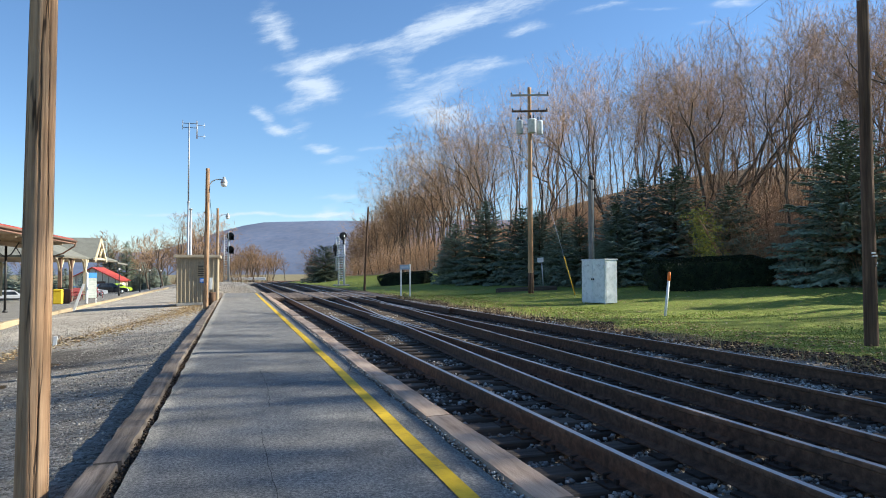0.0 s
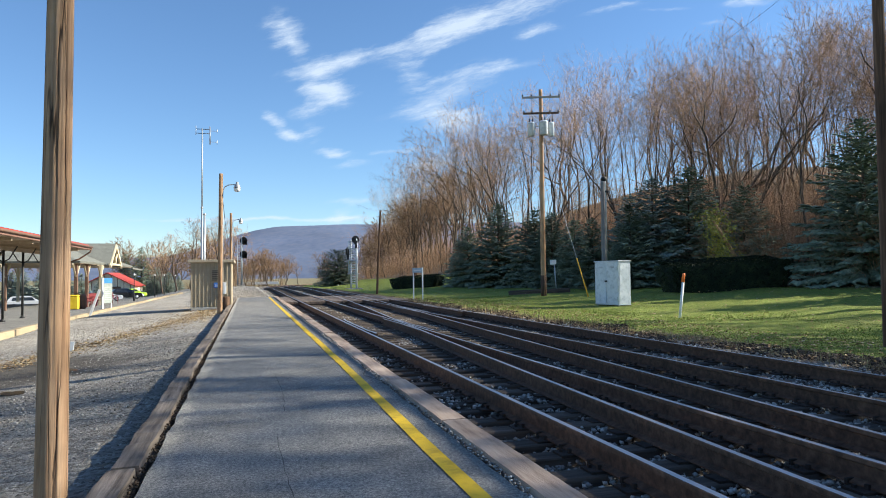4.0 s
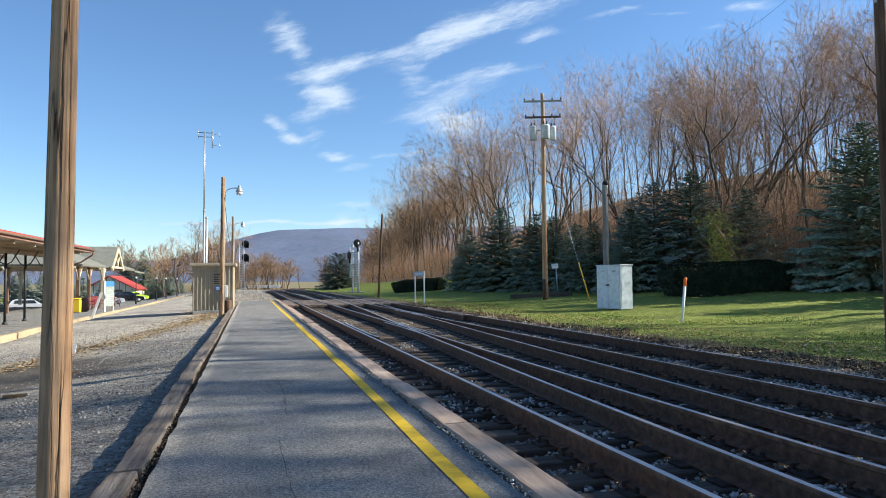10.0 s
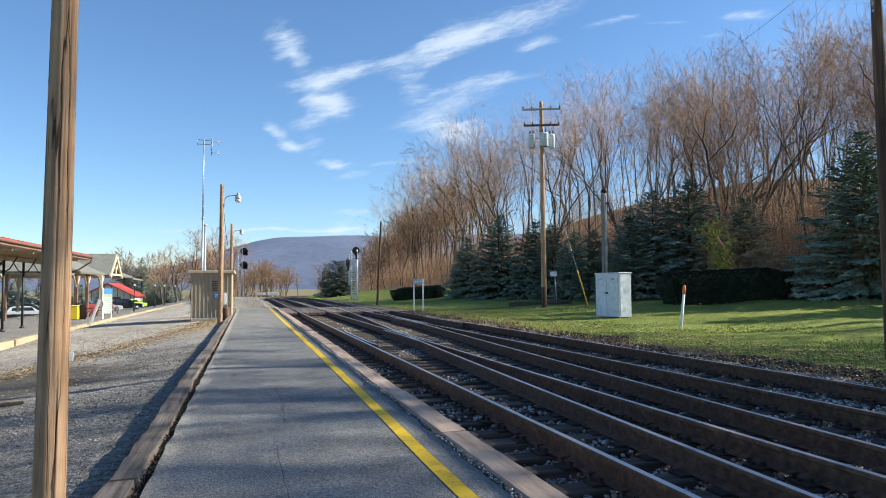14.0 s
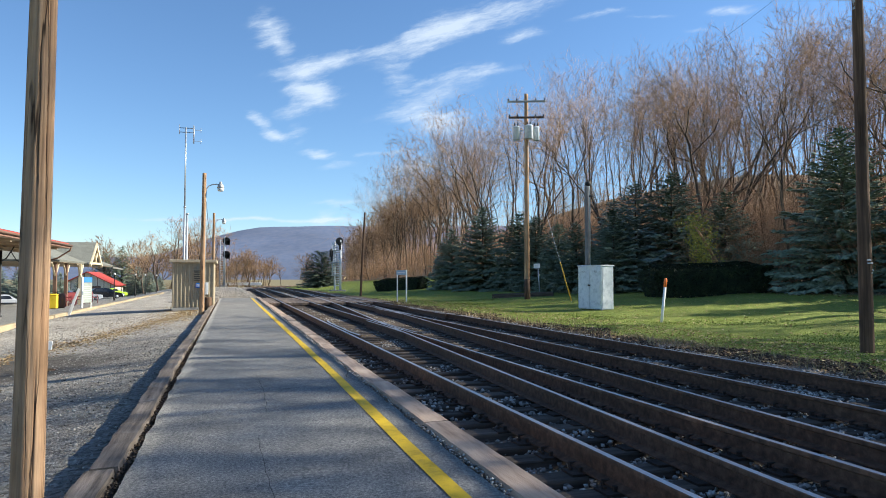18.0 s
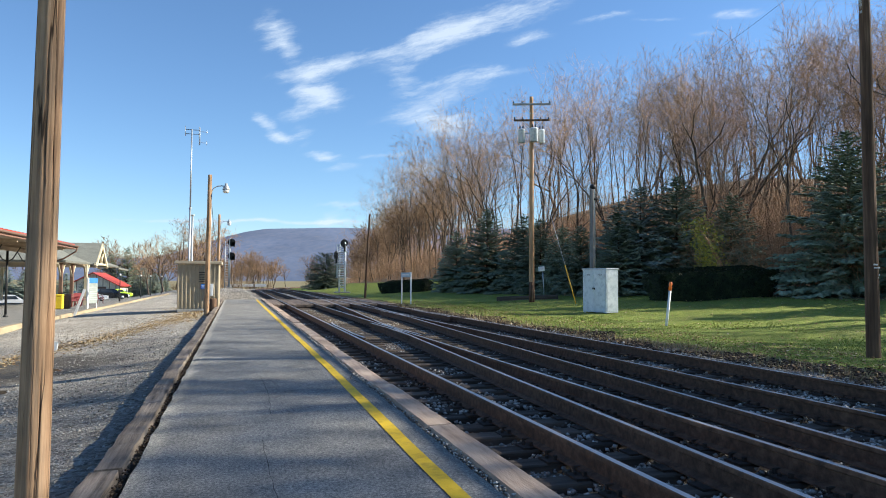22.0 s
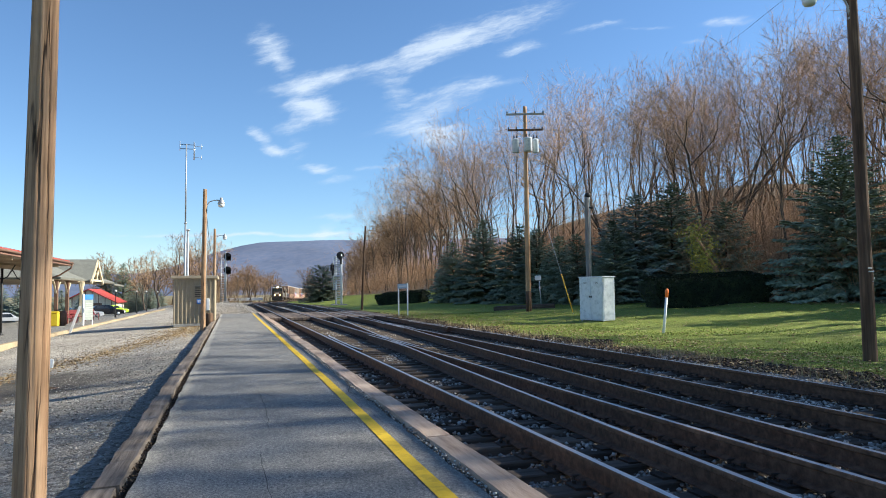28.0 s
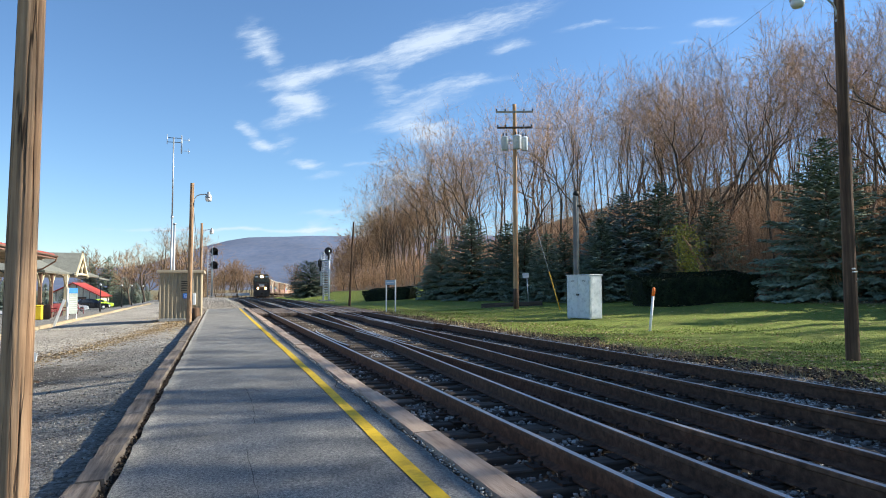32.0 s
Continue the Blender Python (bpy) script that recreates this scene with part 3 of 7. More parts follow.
    for gx in (A1 + 0.13, C6 - 0.13):
        y0 = 18.3 if gx < 5 else 26.3
        part("guard_rail", rail_bm(lambda y: gx + (0.05 * max(0, abs(y - y0) - 1.8) if gx < 5 else -0.05 * max(0, abs(y - y0) - 1.8)), [y0 - 2.8, y0 - 1.8, y0, y0 + 1.8, y0 + 2.8], -0.006), (M_RUST, M_RAILTOP), co)
    # plates under the crossover rails
    verts, faces = [], []
    y = -4.9
    while y < 48:
        for dx in (0.0, 1.505):
            x = cross_x(y) + dx
            b = len(verts)
            verts += [(x + sx * 0.17, y + sy * 0.09, z) for z in (-0.206, -0.188) for sy in (-1, 1) for sx in (-1, 1)]
            faces += [(b + 4, b + 5, b + 7, b + 6), (b, b + 1, b + 5, b + 4), (b + 2, b + 6, b + 7, b + 3), (b, b + 4, b + 6, b + 2), (b + 1, b + 3, b + 7, b + 5)]
        y += 0.51
    tagged(raw("tie_plates", verts, faces, M_PLATE, co), kind="stuff")
    # plank crossing
    cr = thing("plank_crossing", pose(0, 0, 0), "worn wooden plank crossing over both railway tracks", "level crossing", kind="structure")
    for x0, x1 in ((1.99, 2.58), (2.80, 4.09), (4.32, 6.08), (6.31, 7.58), (7.83, 8.7)):
        n = max(2, round((x1 - x0) / 0.22))
        w = (x1 - x0) / n
        for i in range(n):
            for y0, y1 in ((37.0, 41.6), (41.62, 46.4)):
                bm = bmesh.new()
                box(bm, -w / 2 + 0.006, w / 2 - 0.006, 0, y1 - y0, -0.15, 0, 0.008)
                part("plank", bm, M_PLANK, cr, at=pose(x0 + w * (i + 0.5), y0 + rnd.uniform(-0.1, 0.1), -0.012 + rnd.uniform(-0.012, 0.006), 0, 0, rnd.uniform(-0.15, 0.15)))


build_tracks()



# ---- trees ----
M_BARK = mat("grey-brown bark", [(0.035, 0.026, 0.02), (0.11, 0.082, 0.06), (0.27, 0.21, 0.155)], 7, 0.9, 0.6, 30, stretch=(1, 1, 0.2), vary=0.3, spec=0.15)
M_TWIG = mat("bare brown twigs", [(0.17, 0.104, 0.060), (0.30, 0.19, 0.112), (0.42, 0.29, 0.18)], 0.8, 0.9, 0.0, vary=0.3, spec=0.1)
M_BRUSH = mat("red-brown brush", [(0.22, 0.125, 0.07), (0.36, 0.22, 0.13), (0.46, 0.31, 0.195)], 0.8, 0.9, 0.0, vary=0.3, spec=0.1)


class Sticks:
    """Gathers many tapering sticks into one mesh."""

    def __init__(self):
        self.v, self.f = [], []

    def limb(self, pts, r0, r1, sides, tip=False):
        base = len(self.v)
        n = len(pts)
        if tip:
            end, pts = pts[-1], pts[:-1]
            n -= 1
        u = None
        for i, p in enumerate(pts):
            w = (pts[min(i + 1, n - 1)] - pts[max(i - 1, 0)]) if n > 1 else end - p
            w = w.normalized() if w.length > 1e-6 else Vector((0, 0, 1))
            u = w.orthogonal().normalized() if u is None else (u - w * u.dot(w)).normalized()
            k = w.cross(u)
            r = r0 + (r1 - r0) * i / max(1, n - 1)
            for s in range(sides):
                a = 2 * math.pi * s / sides
                self.v.append(p + (u * math.cos(a) + k * math.sin(a)) * r)
        for i in range(n - 1):
            for s in range(sides):
                a, b = base + i * sides + s, base + i * sides + (s + 1) % sides
                self.f.append((a, b, b + sides, a + sides))
        if tip:
            self.v.append(end)
            last = base + (n - 1) * sides
            for s in range(sides):
                self.f.append((last + s, last + (s + 1) % sides, len(self.v) - 1))

    def mesh(self, name, material):
        me = bpy.data.meshes.new(name)
        me.from_pydata(self.v, [], self.f)
        me.materials.append(material)
        me.shade_smooth()
        return me


def grow(rnd, wood, twigs, p, d, ln, r, level, top, kids, up, spread=1.0, reach=0.4, thin=0.004):
    n = (7, 4, 3, 2, 1)[level]
    pts = [p.copy()]
    wob = (0.03 + 0.11 * spread, 0.26, 0.32, 0.34, 0.3)[level]
    for i in range(n):
        d = (d + Vector((rnd.gauss(0, wob), rnd.gauss(0, wob), rnd.gauss(0, wob * 0.6) + up * (0.5 if level else 1.0) / n))).normalized()
        pts.append(pts[-1] + d * ln / n)
    r1 = r * (0.15, 0.25, 0.35, 0.5, 0.5)[level]
    (wood if level < 2 else twigs).limb(pts, r, max(r1, thin * 0.7), 7 if level == 0 else (5 if level == 1 else 3), level >= 3)
    if level >= top:
        return
    k = kids[level]
    first = 0.34 if level == 0 else 0.22
    for i in range(k):
        t = first + (1 - first) * (i + rnd.random() * 0.9) / k
        t = min(t, 0.995)
        j = min(int(t * n), n - 1)
        q = pts[j].lerp(pts[j + 1], t * n - j)
        w = (pts[j + 1] - pts[j]).normalized()
        side = w.orthogonal().normalized()
        side.rotate(Matrix.Rotation(rnd.random() * 2 * math.pi + i * 2.4, 3, w))
        a = (rnd.uniform(0.45, 0.95) if level else rnd.uniform(0.5, 1.0)) * spread
        nd = (w * math.cos(a) + side * math.sin(a) + Vector((0, 0, up * 0.3))).normalized()
        nl = ln * (rnd.uniform(0.8, 1.2) * reach * (1.3 - 0.75 * t) if level == 0 else rnd.uniform(0.5, 0.78))
        grow(rnd, wood, twigs, q, nd, nl, max(r * (1 - 0.5 * t) * (0.40, 0.42, 0.42, 0.45)[level], thin), level + 1, top, kids, up, spread, reach, thin)


def bough(rnd, wood, twigs, p, d, ln, r, level, top, crook, fork, up, thin):
    """A limb that wanders, throws side shoots and forks at its end, down to the twigs."""
    n = (7, 5, 4, 3, 2, 2, 1, 1)[level]
    pts = [p.copy()]
    for i in range(n):
        w = crook * (1.0, 1.25, 1.5, 1.7, 1.8, 1.8, 1.6, 1.6)[level]
        if level == 0:
            d = Vector((d.x * 0.72, d.y * 0.72, d.z))
        d = (d + Vector((rnd.gauss(0, w), rnd.gauss(0, w), rnd.gauss(0, w * 0.5) + up * (1.0, 1.3, 0.7, 0.3, 0.15, 0.1, 0.1, 0.1)[level] / n))).normalized()
        pts.append(pts[-1] + d * ln / n)
    r1 = max(r * (0.74 if level == 0 else 0.64), thin)
    (wood if level < 3 else twigs).limb(pts, r, r1, 8 if level == 0 else (6 if level == 1 else (4 if level == 2 else 3)), level >= top)
    if level >= top:
        return
    def shoot(t, a0, a1, ln2, r2, lv):
        j = min(int(t * n), n - 1)
        q = pts[j].lerp(pts[j + 1], min(1.0, t * n - j))
        w = (pts[j + 1] - pts[j]).normalized()
        side = w.orthogonal().normalized()
        side.rotate(Matrix.Rotation(rnd.random() * 6.283, 3, w))
        a = rnd.uniform(a0, a1)
        bough(rnd, wood, twigs, q, (w * math.cos(a) + side * math.sin(a)).normalized(), ln2, max(r2, thin), lv, top, crook, fork, up, thin)
    k = 3 if rnd.random() < 0.35 else 2
    wide = 1.0 if level < 2 else 1.35
    for i in range(k):
        shoot(1.0, fork * (0.25 if i == 0 else 0.7) * wide, fork * (0.6 if i == 0 else 1.25) * wide, ln * (rnd.uniform(0.42, 0.58) if level == 0 and crook < 0.15 else (rnd.uniform(0.62, 0.86) if level < 2 else rnd.uniform(0.55, 0.8))), r1 * (0.86 if i == 0 else rnd.uniform(0.55, 0.75)), level + 1)
    for i in range(2 if level else 3):
        t = rnd.uniform(0.75, 0.98) if level == 0 else rnd.uniform(0.2, 0.95)
        shoot(t, fork * 0.9, fork * 1.7, ln * rnd.uniform(0.35, 0.62), r1 * rnd.uniform(0.25, 0.45), min(top, level + 2))


def bare_tree(seed, height, levels=6, crook=0.10, fork=0.5, up=0.25, radius=0.011, trunk=0.40, thin=0.006, lean=0.05, twig_mat=None):
    rnd = random.Random(seed)
    wood, twigs = Sticks(), Sticks()
    d = Vector((rnd.gauss(0, lean), rnd.gauss(0, lean), 1)).normalized()
    bough(rnd, wood, twigs, Vector((0, 0, -0.5)), d, height * trunk, height * radius, 0, levels, crook, fork, up, thin)
    k = height / max(v.z for v in twigs.v)
    for st in (wood, twigs):
        st.v = [v * k for v in st.v]
    root = thing("bare_tree", pose(0, 0, 0), "tall leafless deciduous tree with grey-brown bark on the slope", "tree", "bare trees on the hillside")
    for nm, me in (("trunk", wood.mesh("trunk", M_BARK)), ("crown", twigs.mesh("crown", twig_mat or M_TWIG))):
        ob = new(nm, me)
        ob.parent = root
    return root


def brush(seed, height, material, name="shrub", label="leafless red-brown shrub thicket at the wood's edge", stems=20):
    rnd = random.Random(seed)
    st = Sticks()
    for i in range(stems):
        a, s = rnd.random() * 6.28, rnd.uniform(0.05, 0.75)
        p = Vector((math.cos(a) * s, math.sin(a) * s, -0.2))
        d = Vector((math.cos(a) * rnd.uniform(0, 0.5), math.sin(a) * rnd.uniform(0, 0.5), 1)).normalized()
        grow(rnd, st, st, p, d, height * rnd.uniform(0.5, 1.0), 0.013, 2, 4, (0, 0, 6, 2), 0.25, 1.15)
    ob = new(name, st.mesh(name, material))
    return tagged(ob, label, "shrub", "shrubs at the wood's edge")


def sapling(seed, height):
    """A clump of a few thin stems with short side twigs."""
    rnd = random.Random(seed)
    st = Sticks()
    for i in range(4):
        a, s = rnd.random() * 6.28, rnd.uniform(0.1, 0.9)
        d = Vector((rnd.gauss(0, 0.12), rnd.gauss(0, 0.12), 1)).normalized()
        h = height * rnd.uniform(0.5, 1.0)
        p = Vector((math.cos(a) * s, math.sin(a) * s, -0.3))
        pts = [p]
        for k in range(5):
            d = (d + Vector((rnd.gauss(0, 0.07), rnd.gauss(0, 0.07), 0.05))).normalized()
            pts.append(pts[-1] + d * h / 5)
        st.limb(pts, 0.02 + 0.003 * h, 0.008, 5)
        for k in range(14):
            j = min(4, int(1 + 4 * rnd.random()))
            q = pts[j].lerp(pts[j + 1], rnd.random())
            b = rnd.random() * 6.28
            e = Vector((math.cos(b), math.sin(b), rnd.uniform(0.4, 1.3))).normalized()
            grow(rnd, st, st, q, e, rnd.uniform(0.6, 1.5), 0.009, 3, 4, (0, 0, 0, 3), 0.2)
    ob = new("sapling", st.mesh("sapling", M_TWIG))
    return tagged(ob, "clump of slim leafless grey-brown saplings in the wood", "sapling", "saplings in the wood")


def place(ob, x, y, rz, s, sink=0.0):
    c = copy_thing(ob, pose(x, y, ground_z(x, y) - sink, 0, 0, rz) @ Matrix.Scale(1, 4))
    c.scale = (s, s, s)
    return c


def settle_first(ob, x, y, rz, s):
    ob.matrix_basis = pose(x, y, ground_z(x, y), 0, 0, rz)
    ob.scale = (s, s, s)


def plant_wood():
    rnd = random.Random(21)
    old = [bare_tree(31 + i, h, 6, c, f, u, r, tr, 0.009, lean=0.08) for i, (h, c, f, u, r, tr) in enumerate((
        (20, 0.19, 0.46, 0.40, 0.0115, 0.40), (21, 0.18, 0.40, 0.45, 0.0105, 0.46), (19, 0.20, 0.52, 0.35, 0.0125, 0.38), (20, 0.18, 0.42, 0.42, 0.011, 0.44)))]
    slim = [bare_tree(51 + i, h, 6, c, f, u, r, tr, 0.009, lean=0.04) for i, (h, c, f, u, r, tr) in enumerate((
        (19, 0.07, 0.36, 0.40, 0.0068, 0.56), (20, 0.09, 0.42, 0.35, 0.0075, 0.52), (18, 0.10, 0.46, 0.30, 0.0075, 0.50), (19, 0.07, 0.36, 0.45, 0.006, 0.60)))]
    # open-crowned trees south of the view, whose limbs shade the platform
    open_ = [bare_tree(71 + i, 22, 4, 0.11, 0.55, 0.25, 0.014, 0.70, 0.034) for i in range(3)]
    spots = []

    def sow(n, y0, y1, deep, gap, back=0.0):
        tries, have = 0, 0
        while have < n and tries < 5000:
            tries += 1
            y = rnd.uniform(y0, y1)
            x = 32.0 + back + rnd.random() ** 1.35 * deep + bend(y)
            if 58 < y < 81 and x < 43:
                x += 11
            if all((x - a) ** 2 + (y - b) ** 2 > gap * gap for a, b in spots):
                spots.append((x, y))
                have += 1
    # the old spreading trees at the wood's front stand apart from the slim ones behind
    front = ((29.5, 75.0, 3, 1.1), (31.0, 66.0, 1, 1.08), (31.6, 59.8, 1, 1.06), (33.0, 54.0, 3, 1.02), (33.2, 47.8, 1, 0.98), (35.5, 41.0, 3, 1.0), (34.0, 71.5, 3, 1.0), (33.0, 81.0, 1, 1.05), (33.5, 89.0, 3, 1.05))
    spots += [(a, b) for a, b, c, d in front]
    sow(29, -14, 6, 11, 1.7, 5.0)
    sow(5, 6, 14, 9, 1.8, 6.0)
    sow(5, 14, 27, 12, 2.2, 2.0)
    sow(10, 26, 42, 14, 2.0, 4.0)
    sow(40, 28, 78, 18, 1.6)
    sow(24, 28, 66, 30, 1.8, 6.0)
    sow(7, 36, 62, 22, 1.6, 8.0)
    sow(10, 60, 100, 14, 1.7, 11.0)
    sow(62, 76, 155, 18, 1.9, -4.5)
    sow(24, 150, 215, 20, 2.4, -4.0)
    for i, (x, y) in enumerate(spots):
        k, s = slim[i % 4], rnd.uniform(0.85, 1.15) * (0.88 if y < 42 else (1.12 if 74 < y < 125 else 1.0))
        if i < len(front):
            k, s = old[front[i][2]], front[i][3]
        elif y < 15:
            k, s = open_[i % 3], rnd.uniform(1.0, 1.32)
        elif i % 6 == 0:
            k = old[(i // 6) % 4]
        place(k, x, y, rnd.uniform(0, 360), s)
    for i, k in enumerate(old + slim):
        settle_first(k, 38.0 + 2.2 * i, 22.0 + 8.0 * i, 50 * i, 0.95)
    for i, k in enumerate(open_):
        settle_first(k, 41.0 + 3 * i, -6.0 + 5 * i, 70 * i, 1.1)
    # thicket under the trees, run on out of view to shade the lawn
    bs = [brush(61 + i, 4.0, M_BRUSH) for i in range(4)] + [brush(68 + i, 4.0, M_BRUSH, stems=11) for i in range(2)]
    settle_first(bs[4], 44.0, 82.0, 0, 1.1)
    settle_first(bs[5], 46.0, 88.0, 0, 1.2)
    for i in range(296):
        y = rnd.uniform(70, 190) if i % 5 < 2 else rnd.uniform(-4, 78)
        x = 30.0 - 5.5 * smooth(66, 90, y) + rnd.random() ** 1.2 * 20 + bend(y)
        s = rnd.uniform(0.8, 1.7) * (0.75 if y < 30 else 1.0)
        if i < 4:
            settle_first(bs[i], x, y, rnd.uniform(0, 360), s)
        else:
            place(bs[i % 4] if y < 75 else bs[4 + i % 2], x, y, rnd.uniform(0, 360), s)
    # slim saplings fill the ground between the trunks; unseen ones southward shade the lawn
    sp = [sapling(91 + i, 9.5) for i in range(4)]
    for i in range(296):
        y = rnd.uniform(-10, 30) if i % 5 == 4 else (rnd.uniform(27, 58) if i % 5 > 1 else rnd.uniform(24, 130))
        x = 31.5 - 5 * smooth(66, 90, y) + rnd.random() * 34 + bend(y)
        if 57 < y < 86 and x < 37:
            x += 14
        s = rnd.uniform(0.55, 1.35) * (0.68 if y < 28 else 1.0)
        if i < 4:
            settle_first(sp[i], x, y, rnd.uniform(0, 360), s)
        else:
            place(sp[i % 4], x, y, rnd.uniform(0, 360), s)


plant_wood()

M_NEEDLE = mat("dark blue-green spruce needles", [(0.06, 0.084, 0.052), (0.14, 0.172, 0.112), (0.27, 0.295, 0.215)], 1.6, 0.75, 0.0, vary=0.25, spec=0.25)
M_NEEDLE_B = mat("silvery blue spruce needles", [(0.065, 0.09, 0.067), (0.17, 0.205, 0.165), (0.33, 0.365, 0.31)], 1.6, 0.75, 0.0, vary=0.2, spec=0.25)


def spruce(seed, height, radius, needle, taper=0.72):
    """A trunk and whorls of drooping boughs, each a fan of needle sprays."""
    rnd = random.Random(seed)
    root = thing("spruce_tree", pose(0, 0, 0), "dense dark green spruce with drooping boughs at the lawn's edge", "tree", "spruces along the lawn")
    st = Sticks()
    st.limb([Vector((0, 0, -0.2)), Vector((0.02, 0, height * 0.5)), Vector((0, 0, height * 0.99))], height * 0.022, 0.01, 7)
    ob = new("trunk", st.mesh("trunk", M_BARK))
    ob.parent = root
    v, f = [], []
    def spray(p, d, ln, wd):
        """A needle spray: a ridged, pointed leaf shape."""
        s = d.cross(Vector((0, 0, 1)))
        s = s.normalized() if s.length > 1e-4 else Vector((1, 0, 0))
        n = s.cross(d).normalized()
        m = p + d * ln * 0.45
        b = len(v)
        v.extend([p, m + s * wd, p + d * ln, m - s * wd, m + n * wd * 0.5])
        f.extend([(b, b + 1, b + 4), (b + 1, b + 2, b + 4), (b + 2, b + 3, b + 4), (b + 3, b, b + 4)])
    z = height * 0.03
    while z < height * 0.985:
        t = z / height
        R = radius * (1 - t) ** taper * rnd.uniform(0.85, 1.12) + 0.06
        nb = max(5, int(5 + 11 * (1 - t)))
        a0 = rnd.random() * 6.28
        for i in range(nb):
            a = a0 + 6.283 * i / nb + rnd.gauss(0, 0.15)
            L = R * rnd.uniform(0.72, 1.12)
            slope = -0.35 + 0.75 * t + rnd.gauss(0, 0.08)
            d = Vector((math.cos(a), math.sin(a), slope)).normalized()
            steps = max(2, int(L / 0.24))
            p = Vector((0, 0, z))
            for k in range(1, steps + 1):
                q = p + d * L * k / steps + Vector((0, 0, 0.10 * L * (k / steps) ** 2))
                sz = rnd.uniform(0.28, 0.46) * (0.7 + 0.5 * (1 - t))
                spray(q - d * sz * 0.4, (d + Vector((rnd.gauss(0, 0.15), rnd.gauss(0, 0.15), rnd.gauss(0, 0.12)))).normalized(), sz * 1.1, sz * 0.42)
                if k > steps * 0.3:
                    for s in (-1, 1):
                        sd = d.copy()
                        sd.rotate(Matrix.Rotation(s * rnd.uniform(0.5, 1.0), 3, "Z"))
                        spray(q - d * sz * 0.2, (sd + Vector((0, 0, rnd.gauss(-0.12, 0.15)))).normalized(), sz * rnd.uniform(0.7, 1.2), sz * 0.40)
        z += height * 0.026 * rnd.uniform(0.8, 1.2) + 0.03
    for k in range(6):
        spray(Vector((0, 0, height * (0.93 + 0.012 * k))), Vector((rnd.gauss(0, 0.3), rnd.gauss(0, 0.3), 1)).normalized(), 0.35, 0.06)
    me = bpy.data.meshes.new("crown")
    me.from_pydata(v, [], f)
    me.materials.append(needle)
    ob = new("crown", me)
    ob.parent = root
    return root


def plant_spruces():
    protos = {}
    def put(kind, x, y, h, rz):
        if kind not in protos:
            protos[kind] = spruce(*kind)
            settle_first(protos[kind], x, y, rz, h / kind[1])
        else:
            place(protos[kind], x, y, rz, h / kind[1])
    a, b, c, d = (71, 7.0, 3.3, M_NEEDLE), (72, 6.5, 3.1, M_NEEDLE), (73, 6.8, 2.8, M_NEEDLE_B), (74, 8.6, 4.2, M_NEEDLE)
    put(b, 20.2, 61.2, 5.8, 0)
    put(a, 22.0, 57.7, 7.5, 40)
    put(b, 23.6, 53.0, 6.6, 80)
    put(a, 23.6, 49.7, 6.0, 160)
    put(b, 24.0, 46.6, 5.2, 200)
    put(a, 23.9, 43.6, 5.0, 260)
    put(a, 24.5, 39.6, 5.6, 310)
    put(c, 26.5, 40.0, 7.4, 20)
    put(a, 29.0, 39.4, 8.0, 100)
    put(d, 31.0, 27.6, 8.7, 30)
    put(d, 33.0, 23.5, 8.0, 130)
    put(d, 35.5, 31.5, 8.0, 210)
    # these two stand unseen south of the view, added to shade the lawn
    put(d, 34.5, 18.0, 9.2, 290)
    put(d, 36.0, 12.5, 8.8, 340)
    put(c, 27.0, 43.5, 6.6, 15)
    put(b, 31.0, 36.5, 6.4, 75)
    put((75, 6.6, 4.2, M_NEEDLE, 0.38), 16.3, 128.0, 6.6, 15)


plant_spruces()


def vine_shrub():
    """A leaning broken trunk under a curtain of yellow-green vine leaves."""
    rnd = random.Random(5)
    x, y = 27.6, 34.6
    root = thing("vine_covered_shrub", pose(x, y, ground_z(x, y)), "old leaning stump hung with yellow-green vine leaves", "shrub")
    st = Sticks()
    st.limb([Vector((1.9, -0.4, -0.2)), Vector((1.1, -0.2, 1.5)), Vector((0.3, 0, 3.0)), Vector((-0.5, 0.1, 4.2))], 0.17, 0.06, 7)
    for i in range(26):
        p = Vector((rnd.uniform(-1.0, 2.2), rnd.uniform(-0.8, 0.8), -0.1))
        grow(rnd, st, st, p, Vector((rnd.gauss(0, 0.25), rnd.gauss(0, 0.25), 1)).normalized(), rnd.uniform(1.8, 4.2), 0.014, 2, 4, (0, 0, 5, 3), 0.2)
    ob = new("thicket", st.mesh("thicket", M_BRUSH))
    ob.parent = root
    v, f = [], []
    for i in range(70):
        t = rnd.random()
        c = Vector((1.2 * (1 - t) - 0.6 + rnd.gauss(0, 0.45), rnd.gauss(0, 0.4), 4.5 * t ** 0.7 + rnd.gauss(0, 0.25)))
        for k in range(26):
            p = c + Vector((rnd.gauss(0, 0.2), rnd.gauss(0, 0.2), rnd.gauss(0, 0.25)))
            u = Vector((rnd.gauss(0, 1), rnd.gauss(0, 1), rnd.gauss(-0.4, 0.7))).normalized()
            w = u.orthogonal().normalized()
            w.rotate(Matrix.Rotation(rnd.random() * 6.28, 3, u))
            l = rnd.uniform(0.05, 0.10)
            b = len(v)
            v.extend([p - u * l, p + w * l * 0.6, p + u * l, p - w * l * 0.6])
            f.append((b, b + 1, b + 2, b + 3))
    me = bpy.data.meshes.new("foliage")
    me.from_pydata(v, [], f)
    me.materials.append(mat("yellow-green vine leaves", [(0.16, 0.16, 0.03), (0.36, 0.33, 0.06), (0.52, 0.45, 0.10)], 3.0, 0.6, 0.0, vary=0))
    ob = new("foliage", me)
    ob.parent = root


vine_shrub()



